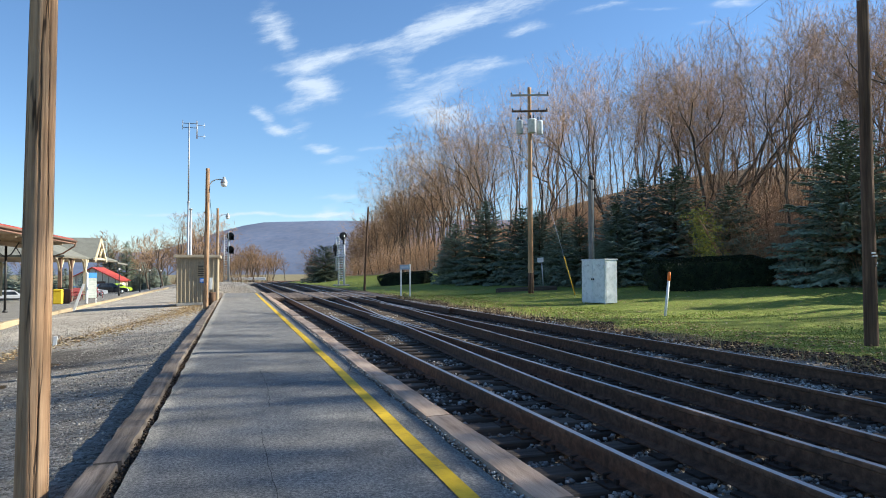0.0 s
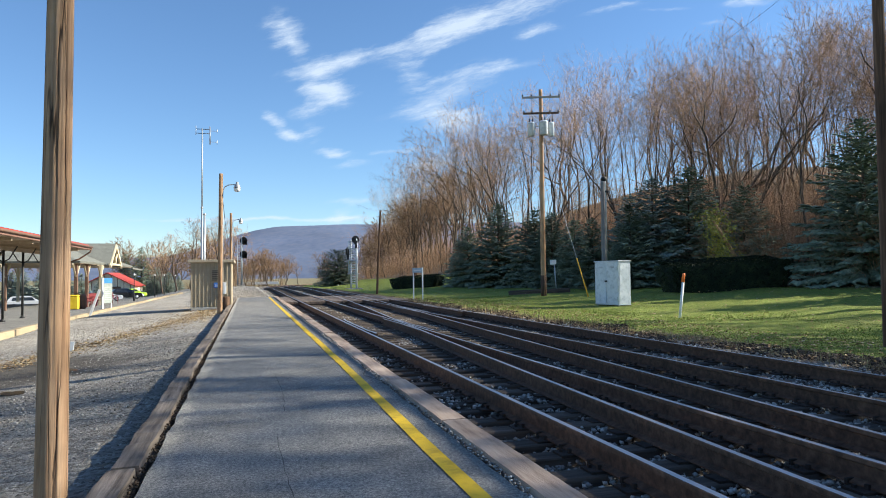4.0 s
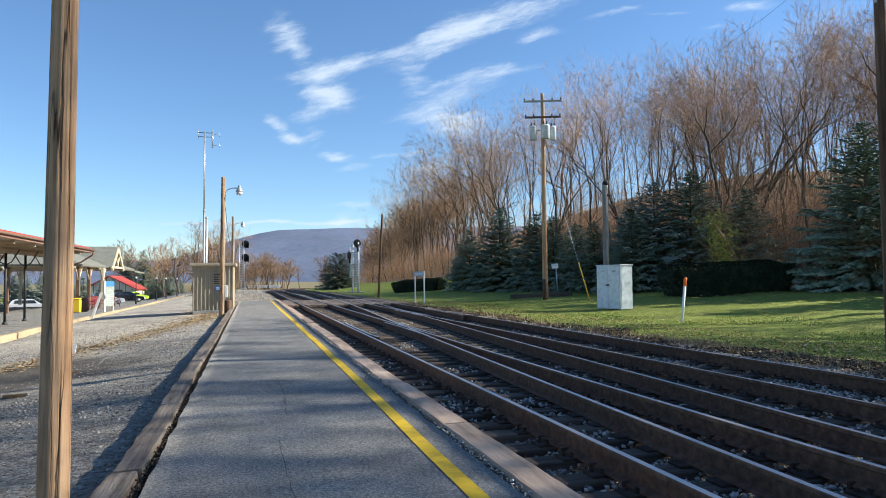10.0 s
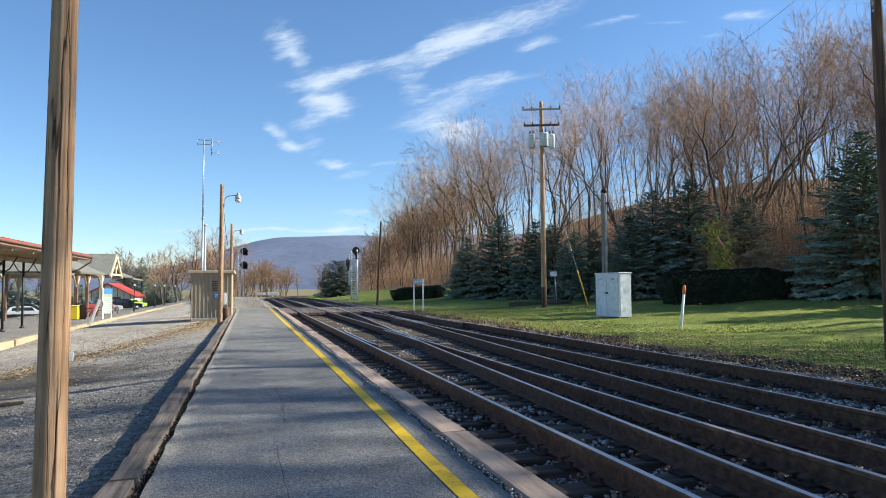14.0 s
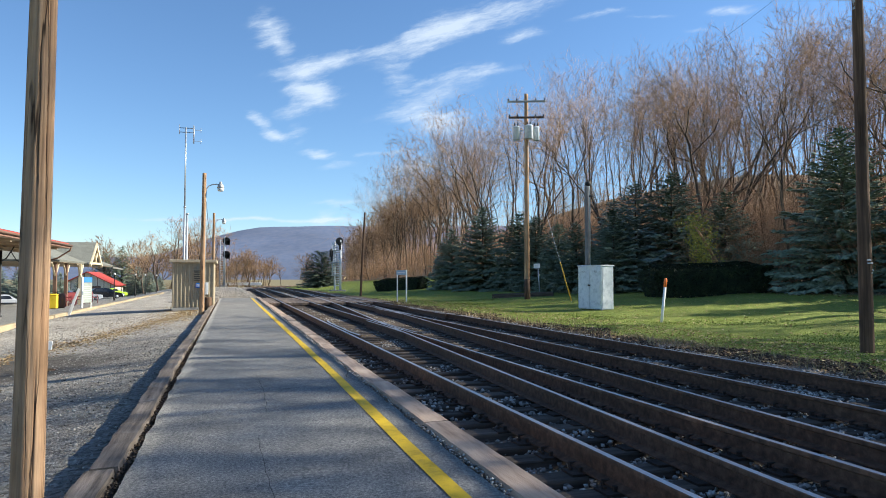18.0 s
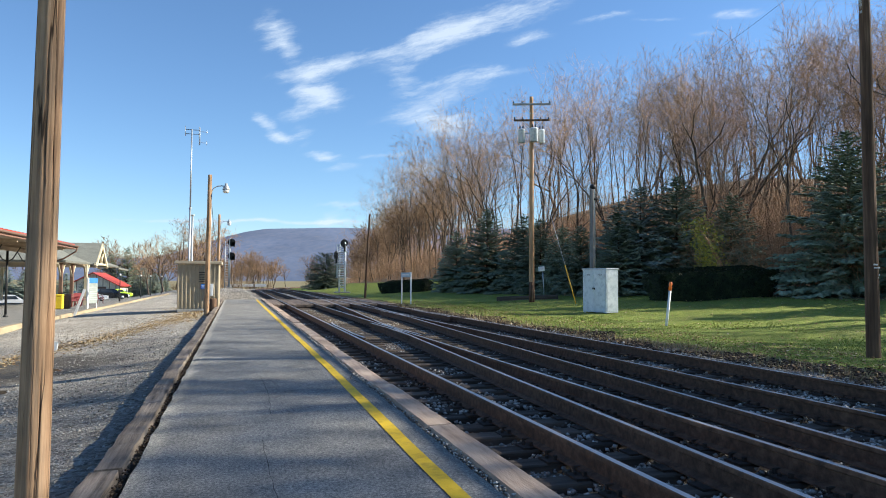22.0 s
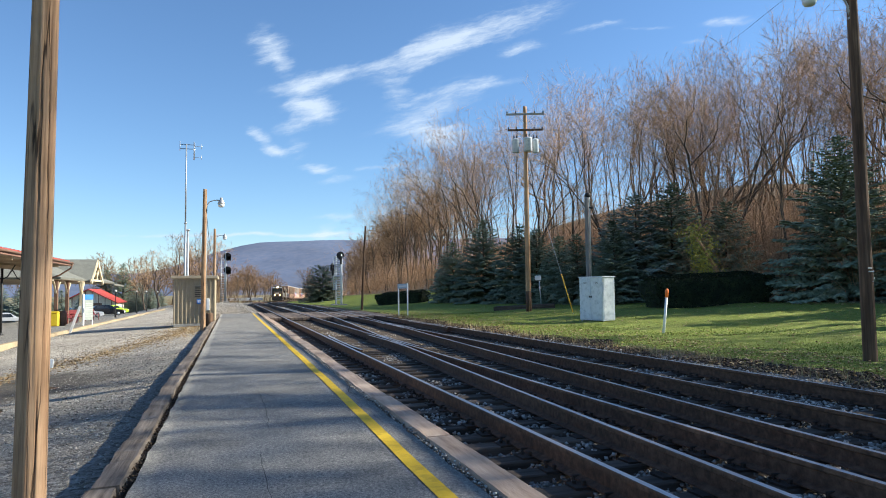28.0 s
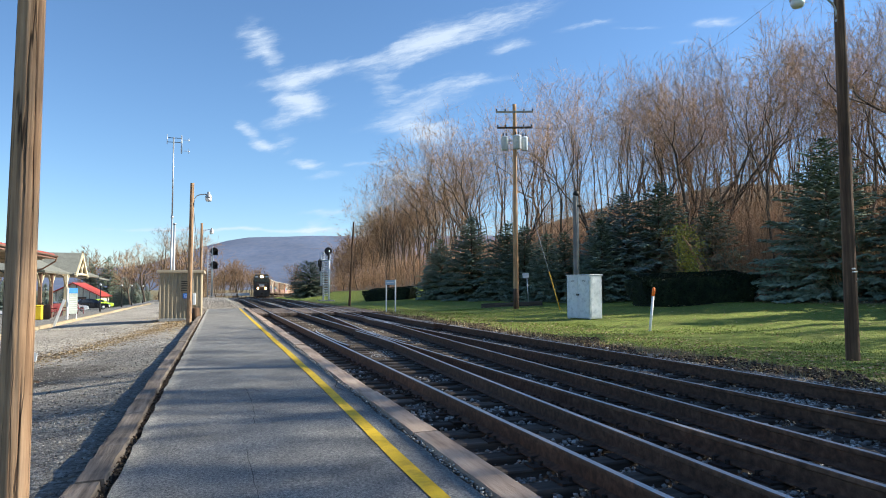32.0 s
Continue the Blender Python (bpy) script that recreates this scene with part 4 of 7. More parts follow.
# ---- poles, lamps, masts ----
def pole_bm(h, r0, r1, seg=24, rows=40, sink=0.6, rough_depth=0.006, checks=()):
    """A round timber with long drying cracks."""
    bm = bmesh.new()
    rings = []
    for j in range(rows + 1):
        z = -sink + (h + sink) * j / rows
        r = r0 + (r1 - r0) * max(0.0, z) / h
        ring = []
        for i in range(seg):
            a = 2 * math.pi * i / seg
            g = noise.noise((math.cos(a) * 3.2, math.sin(a) * 3.2, z * 0.35)) * 0.6 + noise.noise((math.cos(a) * 9, math.sin(a) * 9, z * 0.55 + 9))
            rr = r - rough_depth * max(0.0, g - 0.12) * 2.2 + rough_depth * 0.3 * noise.noise((a, z * 2.0, 3.0))
            for ca, cz0, cz1, wid, deep in checks:
                off = (a - ca - 0.10 * noise.noise((z * 1.3, ca, 0)) + math.pi) % (2 * math.pi) - math.pi
                rr -= deep * max(0.0, 1 - abs(off) / wid) * smooth(cz0, cz0 + 0.4, z) * (1 - smooth(cz1 - 0.4, cz1, z))
            ring.append(bm.verts.new((math.cos(a) * rr, math.sin(a) * rr, z)))
        rings.append(ring)
    for a, b in zip(rings, rings[1:]):
        for i in range(seg):
            bm.faces.new((a[i], a[(i + 1) % seg], b[(i + 1) % seg], b[i])).smooth = True
    bm.faces.new(rings[-1])
    return bm


M_LAMP = mat("dull lamp housing grey", [(0.35, 0.36, 0.36), (0.5, 0.5, 0.5)], 6, 0.45, 0.05, 90, metal=0.4, vary=0.05)
M_GLASS = mat("milky lamp glass", [(0.6, 0.6, 0.58), (0.75, 0.75, 0.72)], 4, 0.2, 0.0, vary=0.0, spec=0.6)
M_WIRE = mat("black cable", [(0.015, 0.015, 0.015), (0.03, 0.03, 0.03)], 4, 0.6, 0.0, vary=0)


def lamp_arm(root, z, reach, way):
    """A gooseneck arm with a bell lamp; way: the direction in degrees."""
    turn = pose(0, 0, 0, 0, 0, way)
    bm = bmesh.new()
    pts = [(0.07, 0, z - 0.35), (0.09, 0, z - 0.15), (0.17, 0, z + 0.0), (0.32, 0, z + 0.08), (reach * 0.7, 0, z + 0.10), (reach - 0.05, 0, z + 0.10)]
    pipe(bm, [turn @ Vector(p) for p in pts], 0.022, 8)
    for dz in (-0.34, -0.2):
        bmesh.ops.create_cube(bm, size=0.05, matrix=turn @ pose(0.075, 0, z + dz))
    part("arm", bm, M_LAMP, root, "curved steel lamp arm")
    bm = bmesh.new()
    at = turn @ pose(reach, 0, z)
    lathe(bm, [(0.03, 0.22), (0.055, 0.21), (0.06, 0.12), (0.10, 0.10), (0.12, 0.04), (0.145, -0.02), (0.15, -0.05), (0.14, -0.05)], 16, at)
    head = part("lamp_head", bm, M_LAMP, root, "bell-shaped grey lamp housing")
    bm = bmesh.new()
    lathe(bm, [(0.135, -0.045), (0.13, -0.14), (0.10, -0.19), (0.03, -0.205)], 16, at)
    part("globe", bm, M_GLASS, head, "milky glass globe")


# drying checks of the near pole: bearing, from, to, half-width, depth
CHECKS = ((-1.05, -0.6, 1.1, 0.055, 0.016), (-0.8, 1.3, 3.6, 0.05, 0.013), (-1.75, 1.9, 3.6, 0.05, 0.009), (-2.2, -0.5, 0.9, 0.05, 0.008),
          (-0.35, -0.5, 1.9, 0.055, 0.011), (0.3, 0.2, 3.0, 0.06, 0.012), (2.4, 0.0, 3.0, 0.06, 0.012))


def build_poles():
    # timber post close by, on the platform's yard side
    p = thing("wooden_pole", pose(-1.250, 5.09, ground_z(-1.26, 5.1), 0, 0.45, 0), "cracked brown weathered wooden pole beside the platform", "pole")
    part("shaft", pole_bm(6.3, 0.0995, 0.067, 120, 130, 0.5, 0.0028, CHECKS), M_POLE, p)
    for x, y, h, tilt in ((-1.14, 30.03, 5.96, 0.35), (-1.15, 49.3, 5.95, 0.0)):
        lp = thing("lamp_pole", pose(x, y, ground_z(x, y), 0, tilt, 0), "brown wooden lamp pole with a gooseneck bell lamp", "lamp pole", "platform lamp poles")
        part("shaft", pole_bm(h, 0.105, 0.08), M_POLE, lp)
        lamp_arm(lp, h - 0.55, 0.66, 0)
        bm = bmesh.new()
        pipe(bm, [(0.105, -0.02, 0.5), (0.098, -0.02, 2.6), (0.088, -0.02, h - 0.8)], 0.012, 6)
        part("conduit", bm, M_LAMP, lp)
    # cable that sags between the two lamp poles
    bm = bmesh.new()
    a, b = Vector((-1.05, 30.0, 4.95)), Vector((-1.06, 49.2, 5.0))
    pipe(bm, [a.lerp(b, t / 12) - Vector((0, 0, 1.9 * 4 * (t / 12) * (1 - t / 12) * (0.8))) for t in range(13)], 0.012, 5)
    tagged(part("lamp_cable", bm, M_WIRE), "thin cable sagging between lamp poles", "cable")
    # dark pole on the lawn side with a lamp
    rp = thing("lamp_pole", pose(11.94, 10.15, ground_z(11.94, 10.15), 0, -0.1, 0), "tall dark creosoted wooden pole with a lamp arm on the lawn", "lamp pole")
    part("shaft", pole_bm(8.6, 0.128, 0.094, 40, 60, 0.6, 0.007), M_POLE_D, rp)
    lamp_arm(rp, 7.2, 1.09, 180)
    for k, (dz, w, hh) in enumerate(((1.80, 0.10, 0.03), (1.74, 0.14, 0.025), (1.55, 0.02, 0.02), (1.60, 0.02, 0.03))):
        bm = bmesh.new()
        box(bm, -0.03 + 0.03 * k - w / 2, -0.03 + 0.03 * k + w / 2, -0.128, -0.112, dz, dz + hh, 0.003)
        part("tag", bm, M_STEEL, rp, "small metal pole tag")
    # overhead line from that pole into the wood
    bm = bmesh.new()
    a, b = Vector((11.98, 10.15, 8.3)), Vector((17.45, 37.9, 11.5))
    pipe(bm, [a.lerp(b, t / 14) - Vector((0, 0, 1.55 * 4 * (t / 14) * (1 - t / 14))) for t in range(15)], 0.0038, 5)
    tagged(part("overhead_wire", bm, M_WIRE), "black overhead wire between poles", "wire")
    # tall pole with three transformers
    up = thing("utility_pole", pose(17.41, 37.95, 0.0), "tall wooden utility pole with crossarms and three grey transformers", "utility pole")
    part("shaft", pole_bm(12.75, 0.17, 0.115, 24, 60), M_POLE_N, up)
    bm = bmesh.new()
    tube(bm, (0, 0, -0.3), (0, 0, 1.25), 0.177, 0.172, 24)
    part("butt", bm, M_POLE_D, up, "dark creosoted foot of the pole")
    turn = pose(0, 0, 0, 0, 0, -20)
    for z, ln in ((12.25, 2.35), (11.25, 2.2)):
        bm = bmesh.new()
        box(bm, -ln / 2, ln / 2, -0.19, -0.10, z - 0.06, z + 0.06, 0.01, turn)
        arm = part("crossarm", bm, M_POLE_D if z < 12 else M_CONC, up)
        for s in (-0.95, -0.5, 0.5, 0.95):
            bm = bmesh.new()
            lathe(bm, [(0.02, 0.06), (0.05, 0.08), (0.03, 0.11), (0.05, 0.14), (0.02, 0.2)], 8, turn @ pose(s * ln / 2, -0.145, z))
            part("insulator", bm, M_BLACK, arm)
        for s in (-1, 1):
            bm = bmesh.new()
            tube(bm, turn @ Vector((s * 0.6, -0.15, z - 0.05)), turn @ Vector((s * 0.05, -0.13, z - 0.6)), 0.018, seg=6)
            part("brace", bm, M_STEEL, arm)
    for dx, dy, r in ((-0.62, -0.1, 0.21), (0.12, -0.42, 0.25), (0.62, 0.05, 0.19)):
        at = turn @ pose(dx, dy, 9.85)
        bm = bmesh.new()
        lathe(bm, [(r * 0.9, 0.0), (r, 0.02), (r, 0.74), (r * 1.06, 0.76), (r * 1.06, 0.80), (r * 0.8, 0.86), (0.04, 0.90)], 20, at)
        tr = part("transformer", bm, M_CAB, up, "grey cylindrical transformer")
        for s in (-0.09, 0.09):
            bm = bmesh.new()
            lathe(bm, [(0.03, 0.0), (0.05, 0.03), (0.03, 0.06), (0.05, 0.1), (0.03, 0.14), (0.05, 0.18), (0.015, 0.24)], 8, at @ pose(s, 0, 0.86))
            part("bushing", bm, M_BLACK, tr)
        bm = bmesh.new()
        tube(bm, at @ Vector((0, 0, 0.6)), turn @ Vector((0, 0, 10.45)), 0.03, seg=6)
        part("bracket", bm, M_STEEL, tr)
        bm = bmesh.new()
        pipe(bm, [at @ Vector((0.09, 0, 1.08)), at @ Vector((0.12, 0, 1.4)), turn @ Vector((dx * 0.8, -0.15, 11.3))], 0.012, 5)
        part("lead", bm, M_WIRE, tr)
    # guy wire with its yellow guard
    gw = thing("guy_wire", pose(17.40, 32.2, ground_z(17.25, 32.2)), "steel guy wire with a yellow guard anchored in the lawn", "guy wire")
    a, b = Vector((0, 0, -0.1)), Vector((0.01, 5.75, 9.6))
    bm = bmesh.new()
    tube(bm, a, b, 0.012, seg=6)
    part("wire", bm, M_STEEL, gw)
    bm = bmesh.new()
    tube(bm, a.lerp(b, 0.02), a.lerp(b, 0.235), 0.03, 0.03, 8)
    part("guard", bm, mat("orange-yellow guard plastic", [(0.62, 0.32, 0.02), (0.76, 0.42, 0.03)], 6, 0.5, 0.05, 80, vary=0), gw, "yellow plastic guy guard")
    # grey riser pole behind the cabinet
    rz = ground_z(20.74, 36.46)
    cp = thing("riser_pole", pose(20.74, 36.46, rz), "grey weathered pole with a conduit and weatherhead behind the cabinet", "pole")
    part("shaft", pole_bm(6.85, 0.15, 0.125), mat("silvery grey old wood", [(0.10, 0.09, 0.085), (0.22, 0.205, 0.195), (0.33, 0.31, 0.30)], 9, 0.88, 0.8, 30, stretch=(1, 1, 0.05), vary=0), cp)
    bm = bmesh.new()
    pipe(bm, [(0.16, -0.06, 0.2), (0.155, -0.06, 5.2), (0.16, -0.06, 6.6), (0.12, -0.06, 6.95)], 0.04, 8)
    part("conduit", bm, M_STEEL, cp)
    bm = bmesh.new()
    lathe(bm, [(0.10, -0.05), (0.17, 0.0), (0.18, 0.12), (0.14, 0.22), (0.05, 0.27)], 12, pose(0.05, -0.04, 6.82))
    part("weatherhead", bm, M_BLACK, cp)
    bm = bmesh.new()
    box(bm, 0.12, 0.36, -0.12, 0.08, 6.1, 6.22, 0.02)
    part("bracket", bm, M_BLACK, cp)
    # leaning bare post by the bend
    lp = thing("wooden_pole", pose(10.18, 54.7, -0.2, 0, 2.7, 0), "thin dark leaning wooden pole beside the track", "pole")
    part("shaft", pole_bm(6.95, 0.10, 0.075), M_POLE_D, lp)


build_poles()


def build_antenna():
    an = thing("antenna_mast", pose(-2.50, 40.2, ground_z(-2.5, 40.2)), "slim galvanized radio mast with folded dipole antennas", "antenna mast")
    z0 = -ground_z(-2.5, 40.2) - 0.2
    bm = bmesh.new()
    tube(bm, (0, 0, -0.3), (0, 0, 5.5 + z0), 0.055, 0.05, 10)
    tube(bm, (0, 0, 5.5 + z0), (0, 0, 10.0 + z0), 0.042, 0.035, 10)
    lathe(bm, [(0.055, -0.05), (0.075, -0.04), (0.075, 0.04), (0.05, 0.05)], 10, pose(0, 0, 5.5 + z0))
    part("mast", bm, M_STEEL, an)
    bm = bmesh.new()
    tube(bm, (0.13, 0.1, -0.3), (0.13, 0.1, 5.1 + z0), 0.06, 0.055, 10)
    lathe(bm, [(0.06, -0.03), (0.10, 0.0), (0.10, 0.05), (0.03, 0.07)], 10, pose(0.13, 0.1, 5.1 + z0))
    part("support_mast", bm, M_STEEL, an, "thicker grey support mast")
    for z in (9.96, 9.72):
        bm = bmesh.new()
        tube(bm, (-0.34, 0, z + z0), (0.42, 0, z + z0), 0.018, seg=6)
        part("boom", bm, M_BLACK, an)
    for x, a, b in ((-0.34, 9.6, 10.15), (0.40, 9.1, 10.15), (0.44, 9.1, 10.1)):
        bm = bmesh.new()
        tube(bm, (x, 0, a + z0), (x, 0, b + z0), 0.018, seg=6)
        part("dipole", bm, M_STEEL, an)
    for z in (9.88, 9.25):
        bm = bmesh.new()
        tube(bm, (0.44, 0, z + z0), (0.85, 0, z + z0), 0.012, seg=6)
        tube(bm, (0.80, 0, z - 0.13 + z0), (0.80, 0, z + 0.13 + z0), 0.014, seg=6)
        part("element", bm, M_STEEL, an)


build_antenna()


def build_signals():
    z0 = ground_z(-0.69, 85.2)
    sl = thing("railway_signal", pose(-0.69, 85.2, z0), "slender silver signal mast with two black round heads", "railway signal", "railway signals")
    bm = bmesh.new()
    tube(bm, (0, 0, -0.2), (0, 0, 6.3), 0.085, 0.075, 10)
    part("mast", bm, M_STEEL, sl)
    for z in (5.75, 4.1):
        bm = bmesh.new()
        lathe(bm, [(0.44, -0.04), (0.44, 0.04)], 24, pose(0.16, -0.1, z, 90, 0, 0))
        box(bm, 0.10, 0.58, -0.14, -0.06, z - 0.50, z + 0.05, 0.02)
        hd = part("signal_head", bm, M_BLACK, sl, "round black signal head")
        for k in (-0.28, 0.05, 0.30):
            bm = bmesh.new()
            lathe(bm, [(0.11, 0.0), (0.12, 0.22), (0.10, 0.22), (0.09, 0.02)], 10, pose(0.12, -0.14, z + k, 90, 0, 0))
            part("visor", bm, M_BLACK, hd)
        bm = bmesh.new()
        box(bm, -0.12, 0.0, -0.22, 0.0, z - 0.55, z + 0.45, 0.02)
        part("housing", bm, M_STEEL, hd)
    bm = bmesh.new()
    for s in (-0.55, -0.12):
        tube(bm, (s, 0.3, 0.2), (s, 0.3, 5.9), 0.05, seg=6)
    ladder = part("ladder", bm, M_STEEL, sl)
    for k in range(19):
        bm = bmesh.new()
        tube(bm, (-0.55, 0.3, 0.4 + 0.3 * k), (-0.12, 0.3, 0.4 + 0.3 * k), 0.032, seg=5)
        part("rung", bm, M_STEEL, ladder)
    bm = bmesh.new()
    box(bm, -0.35, 0.35, -0.35, 0.35, -0.3, 0.35, 0.04)
    part("footing", bm, M_CONC, sl)
    z0 = ground_z(11.85, 76.2)
    sr = thing("railway_signal", pose(11.85, 76.2, z0), "white lattice signal mast with ladder cage and black head", "railway signal", "railway signals")
    bm = bmesh.new()
    tube(bm, (0, 0, -0.2), (0, 0, 5.75), 0.13, 0.12, 10)
    part("mast", bm, M_WHITE, sr)
    bm = bmesh.new()
    tube(bm, (-0.55, 0.5, -0.2), (-0.55, 0.5, 5.6), 0.10, 0.09, 8)
    tube(bm, (-0.85, 0.2, 1.7), (-0.85, 0.2, 5.5), 0.09, seg=6)
    part("rear_mast", bm, M_WHITE, sr)
    for k in range(19):
        z = 0.6 + 0.27 * k
        bm = bmesh.new()
        tube(bm, (-0.55, 0.5, z), (0, 0.05, z), 0.05, seg=5)
        part("rung", bm, M_WHITE, sr)
        if z > 1.7:
            bm = bmesh.new()
            tube(bm, (-0.85, 0.2, z), (-0.5, 0.45, z), 0.05, seg=5)
            part("rung", bm, M_WHITE, sr)
    for z in (1.75, 3.2, 4.6):
        bm = bmesh.new()
        box(bm, -1.0, 0.35, -0.1, 0.65, z - 0.03, z + 0.03, 0.01)
        part("platform_grating", bm, M_STEEL, sr)
    for dx, z in ((-0.1, 5.65), (-1.02, 4.35)):
        bm = bmesh.new()
        lathe(bm, [(0.42, -0.05), (0.42, 0.05)], 24, pose(dx, 0.1, z, 90, 0, 0) if dx > -0.5 else pose(dx, 0.1, z, 90, 0, 70))
        box(bm, dx - 0.2, dx + 0.2, -0.1, 0.3, z - 0.5, z + 0.2, 0.03)
        hd = part("signal_head", bm, M_BLACK, sr, "round black signal head")
        bm = bmesh.new()
        box(bm, dx - 0.08, dx + 0.14, -0.2, 0.0, z - 1.0, z - 0.1, 0.02)
        part("housing", bm, M_BLACK, hd)
    bm = bmesh.new()
    box(bm, -1.1, 0.6, -0.5, 1.0, -0.35, 0.12, 0.05)
    part("footing", bm, M_CONC, sr)


build_signals()


# ---- shed by the platform ----
def build_shed():
    x0, x1, y0, y1 = -2.62, -0.80, 34.6, 37.6
    sh = thing("equipment_shed", pose(0, 0, 0), "small tan ribbed metal equipment shed with a flat roof", "shed")
    bm = bmesh.new()
    box(bm, x0 - 0.03, x1 + 0.03, y0 - 0.03, y1 + 0.03, -0.75, -0.10, 0.02)
    part("foundation", bm, M_CONC, sh, "concrete foundation")
    bm = bmesh.new()
    box(bm, x0, x1, y0, y1, -0.10, 2.08, 0.01)
    body = part("wall", bm, M_TAN, sh)
    n = 10
    for i in range(n + 1):
        x = x0 + (x1 - x0) * i / n
        bm = bmesh.new()
        box(bm, x - 0.032, x + 0.032, y0 - 0.035, y0 + 0.004, -0.09, 2.06, 0.010)
        part("rib", bm, M_TAN, body)
    for i in range(1, 16):
        y = y0 + (y1 - y0) * i / 16
        bm = bmesh.new()
        box(bm, x1 - 0.004, x1 + 0.035, y - 0.032, y + 0.032, -0.09, 2.06, 0.010)
        part("rib", bm, M_TAN, body)
    bm = bmesh.new()
    box(bm, x0 - 0.16, x1 + 0.16, y0 - 0.18, y1 + 0.15, 2.06, 2.20, 0.015)
    part("roof", bm, mat("pale tan roof trim", [(0.32, 0.265, 0.185), (0.40, 0.34, 0.245)], 5, 0.6, 0.1, 60, vary=0), sh, "flat roof with pale tan fascia")
    bm = bmesh.new()
    box(bm, -1.72, -1.36, y0 - 0.07, y0 - 0.03, 1.14, 1.74, 0.01)
    vent = part("vent", bm, M_TAN, sh, "louvred vent")
    for k in range(6):
        bm = bmesh.new()
        box(bm, -1.68, -1.40, y0 - 0.10, y0 - 0.068, 1.19 + 0.088 * k, 1.235 + 0.088 * k, 0.004)
        part("louvre", bm, M_BLACK, vent)
    bm = bmesh.new()
    box(bm, -1.60, -1.34, y0 - 0.06, y0 - 0.034, 0.84, 1.08, 0.02)
    s = part("sign", bm, mat("blue sign enamel", [(0.02, 0.12, 0.45), (0.03, 0.16, 0.55)], 4, 0.4, 0.0, vary=0), sh, "small blue notice plate")
    bm = bmesh.new()
    for k in range(3):
        box(bm, -1.56, -1.38, y0 - 0.066, y0 - 0.062, 0.89 + 0.055 * k, 0.91 + 0.055 * k)
    part("writing_bars", bm, M_WHITE, s)
    bm = bmesh.new()
    box(bm, -1.16, -1.02, y0 - 0.14, y0 - 0.036, 0.52, 1.1, 0.015)
    part("meter_box", bm, M_WHITE, sh, "white meter box with conduit")
    bm = bmesh.new()
    lathe(bm, [(0.15, 0), (0.19, 0.08), (0.20, 0.3), (0.19, 0.55), (0.16, 0.62), (0.15, 0.60)], 16)
    tagged(part("barrel", bm, M_POLE_D, at=pose(-1.02, 34.2, ground_z(-1.02, 34.2))), "brown wooden barrel standing by the shed", "barrel")


build_shed()



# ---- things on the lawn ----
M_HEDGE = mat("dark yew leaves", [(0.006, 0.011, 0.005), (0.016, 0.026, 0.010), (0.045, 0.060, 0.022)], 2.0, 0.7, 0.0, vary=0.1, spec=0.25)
# shade between the leaves, put in as a near-black core colour
M_HEDGE_CORE = mat("hedge inner shade", [(0.004, 0.006, 0.003), (0.010, 0.012, 0.006)], 3.0, 0.9, 0.0, vary=0.0)


def hedge(at, ln, dp, ht, seed, label):
    """A clipped hedge: a near-black core for the shade inside and a skin of small leaf sprays."""
    rnd = random.Random(seed)
    root = thing("hedge", at, label, "hedge", "clipped hedges")
    bm = bmesh.new()
    vs = box(bm, -ln / 2 + 0.25, ln / 2 - 0.25, -dp / 2 + 0.2, dp / 2 - 0.2, 0.08, ht - 0.12, 0.2)
    for v in bm.verts:
        v.co.x *= 0.9 + 0.1 * min(1, v.co.z / ht * 1.6)
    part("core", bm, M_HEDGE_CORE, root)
    v, f = [], []
    def leaf(p, n):
        t = n.orthogonal().normalized()
        t.rotate(Matrix.Rotation(rnd.random() * 6.28, 3, n))
        d = (n * rnd.uniform(0.2, 0.9) + t).normalized()
        s = d.cross(n).normalized()
        l, w = rnd.uniform(0.07, 0.15), rnd.uniform(0.025, 0.05)
        b = len(v)
        v.extend([p, p + d * l * 0.5 + s * w, p + d * l, p + d * l * 0.5 - s * w])
        f.append((b, b + 1, b + 2, b + 3))
    def inset(x, y, z):
        k = 0.86 + 0.14 * min(1.0, z / ht * 1.5)
        return Vector((x * k, y * k, z))
    def corner(u):
        return max(0.0, abs(u) - 0.9) / 0.1
    count = int(520 * (ln * ht * 2 + ln * dp + dp * ht * 2))
    area = [ln * ht, ln * ht, ln * dp, dp * ht, dp * ht]
    for i in range(count):
        k = rnd.choices(range(5), area)[0]
        a, b = rnd.uniform(-1, 1), rnd.random()
        bump = 0.06 * noise.noise((a * ln * 1.1, b * 3 + k * 7, seed))
        if k < 2:
            s = -1 if k == 0 else 1
            z = 0.05 + b * (ht - 0.05)
            p, n = inset(a * ln / 2, s * (dp / 2 + bump - 0.15 * corner(a) - 0.12 * max(0, b - 0.88) / 0.12), z), Vector((0, s, 0.1))
        elif k == 2:
            p, n = inset(a * ln / 2, (b * 2 - 1) * dp / 2, ht - 0.14 + 0.42 * b + bump * 1.3 - 0.12 * corner(a) - 0.12 * corner(b * 2 - 1)), Vector((0, 0, 1))
        else:
            s = -1 if k == 3 else 1
            z = 0.05 + b * (ht - 0.05)
            p, n = inset(s * (ln / 2 + bump - 0.15 * corner(a)), a * dp / 2, z), Vector((s, 0, 0.1))
        leaf(p, n.normalized())
    me = bpy.data.meshes.new("foliage")
    me.from_pydata(v, [], f)
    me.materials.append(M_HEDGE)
    ob = new("foliage", me)
    ob.parent = root
    return root


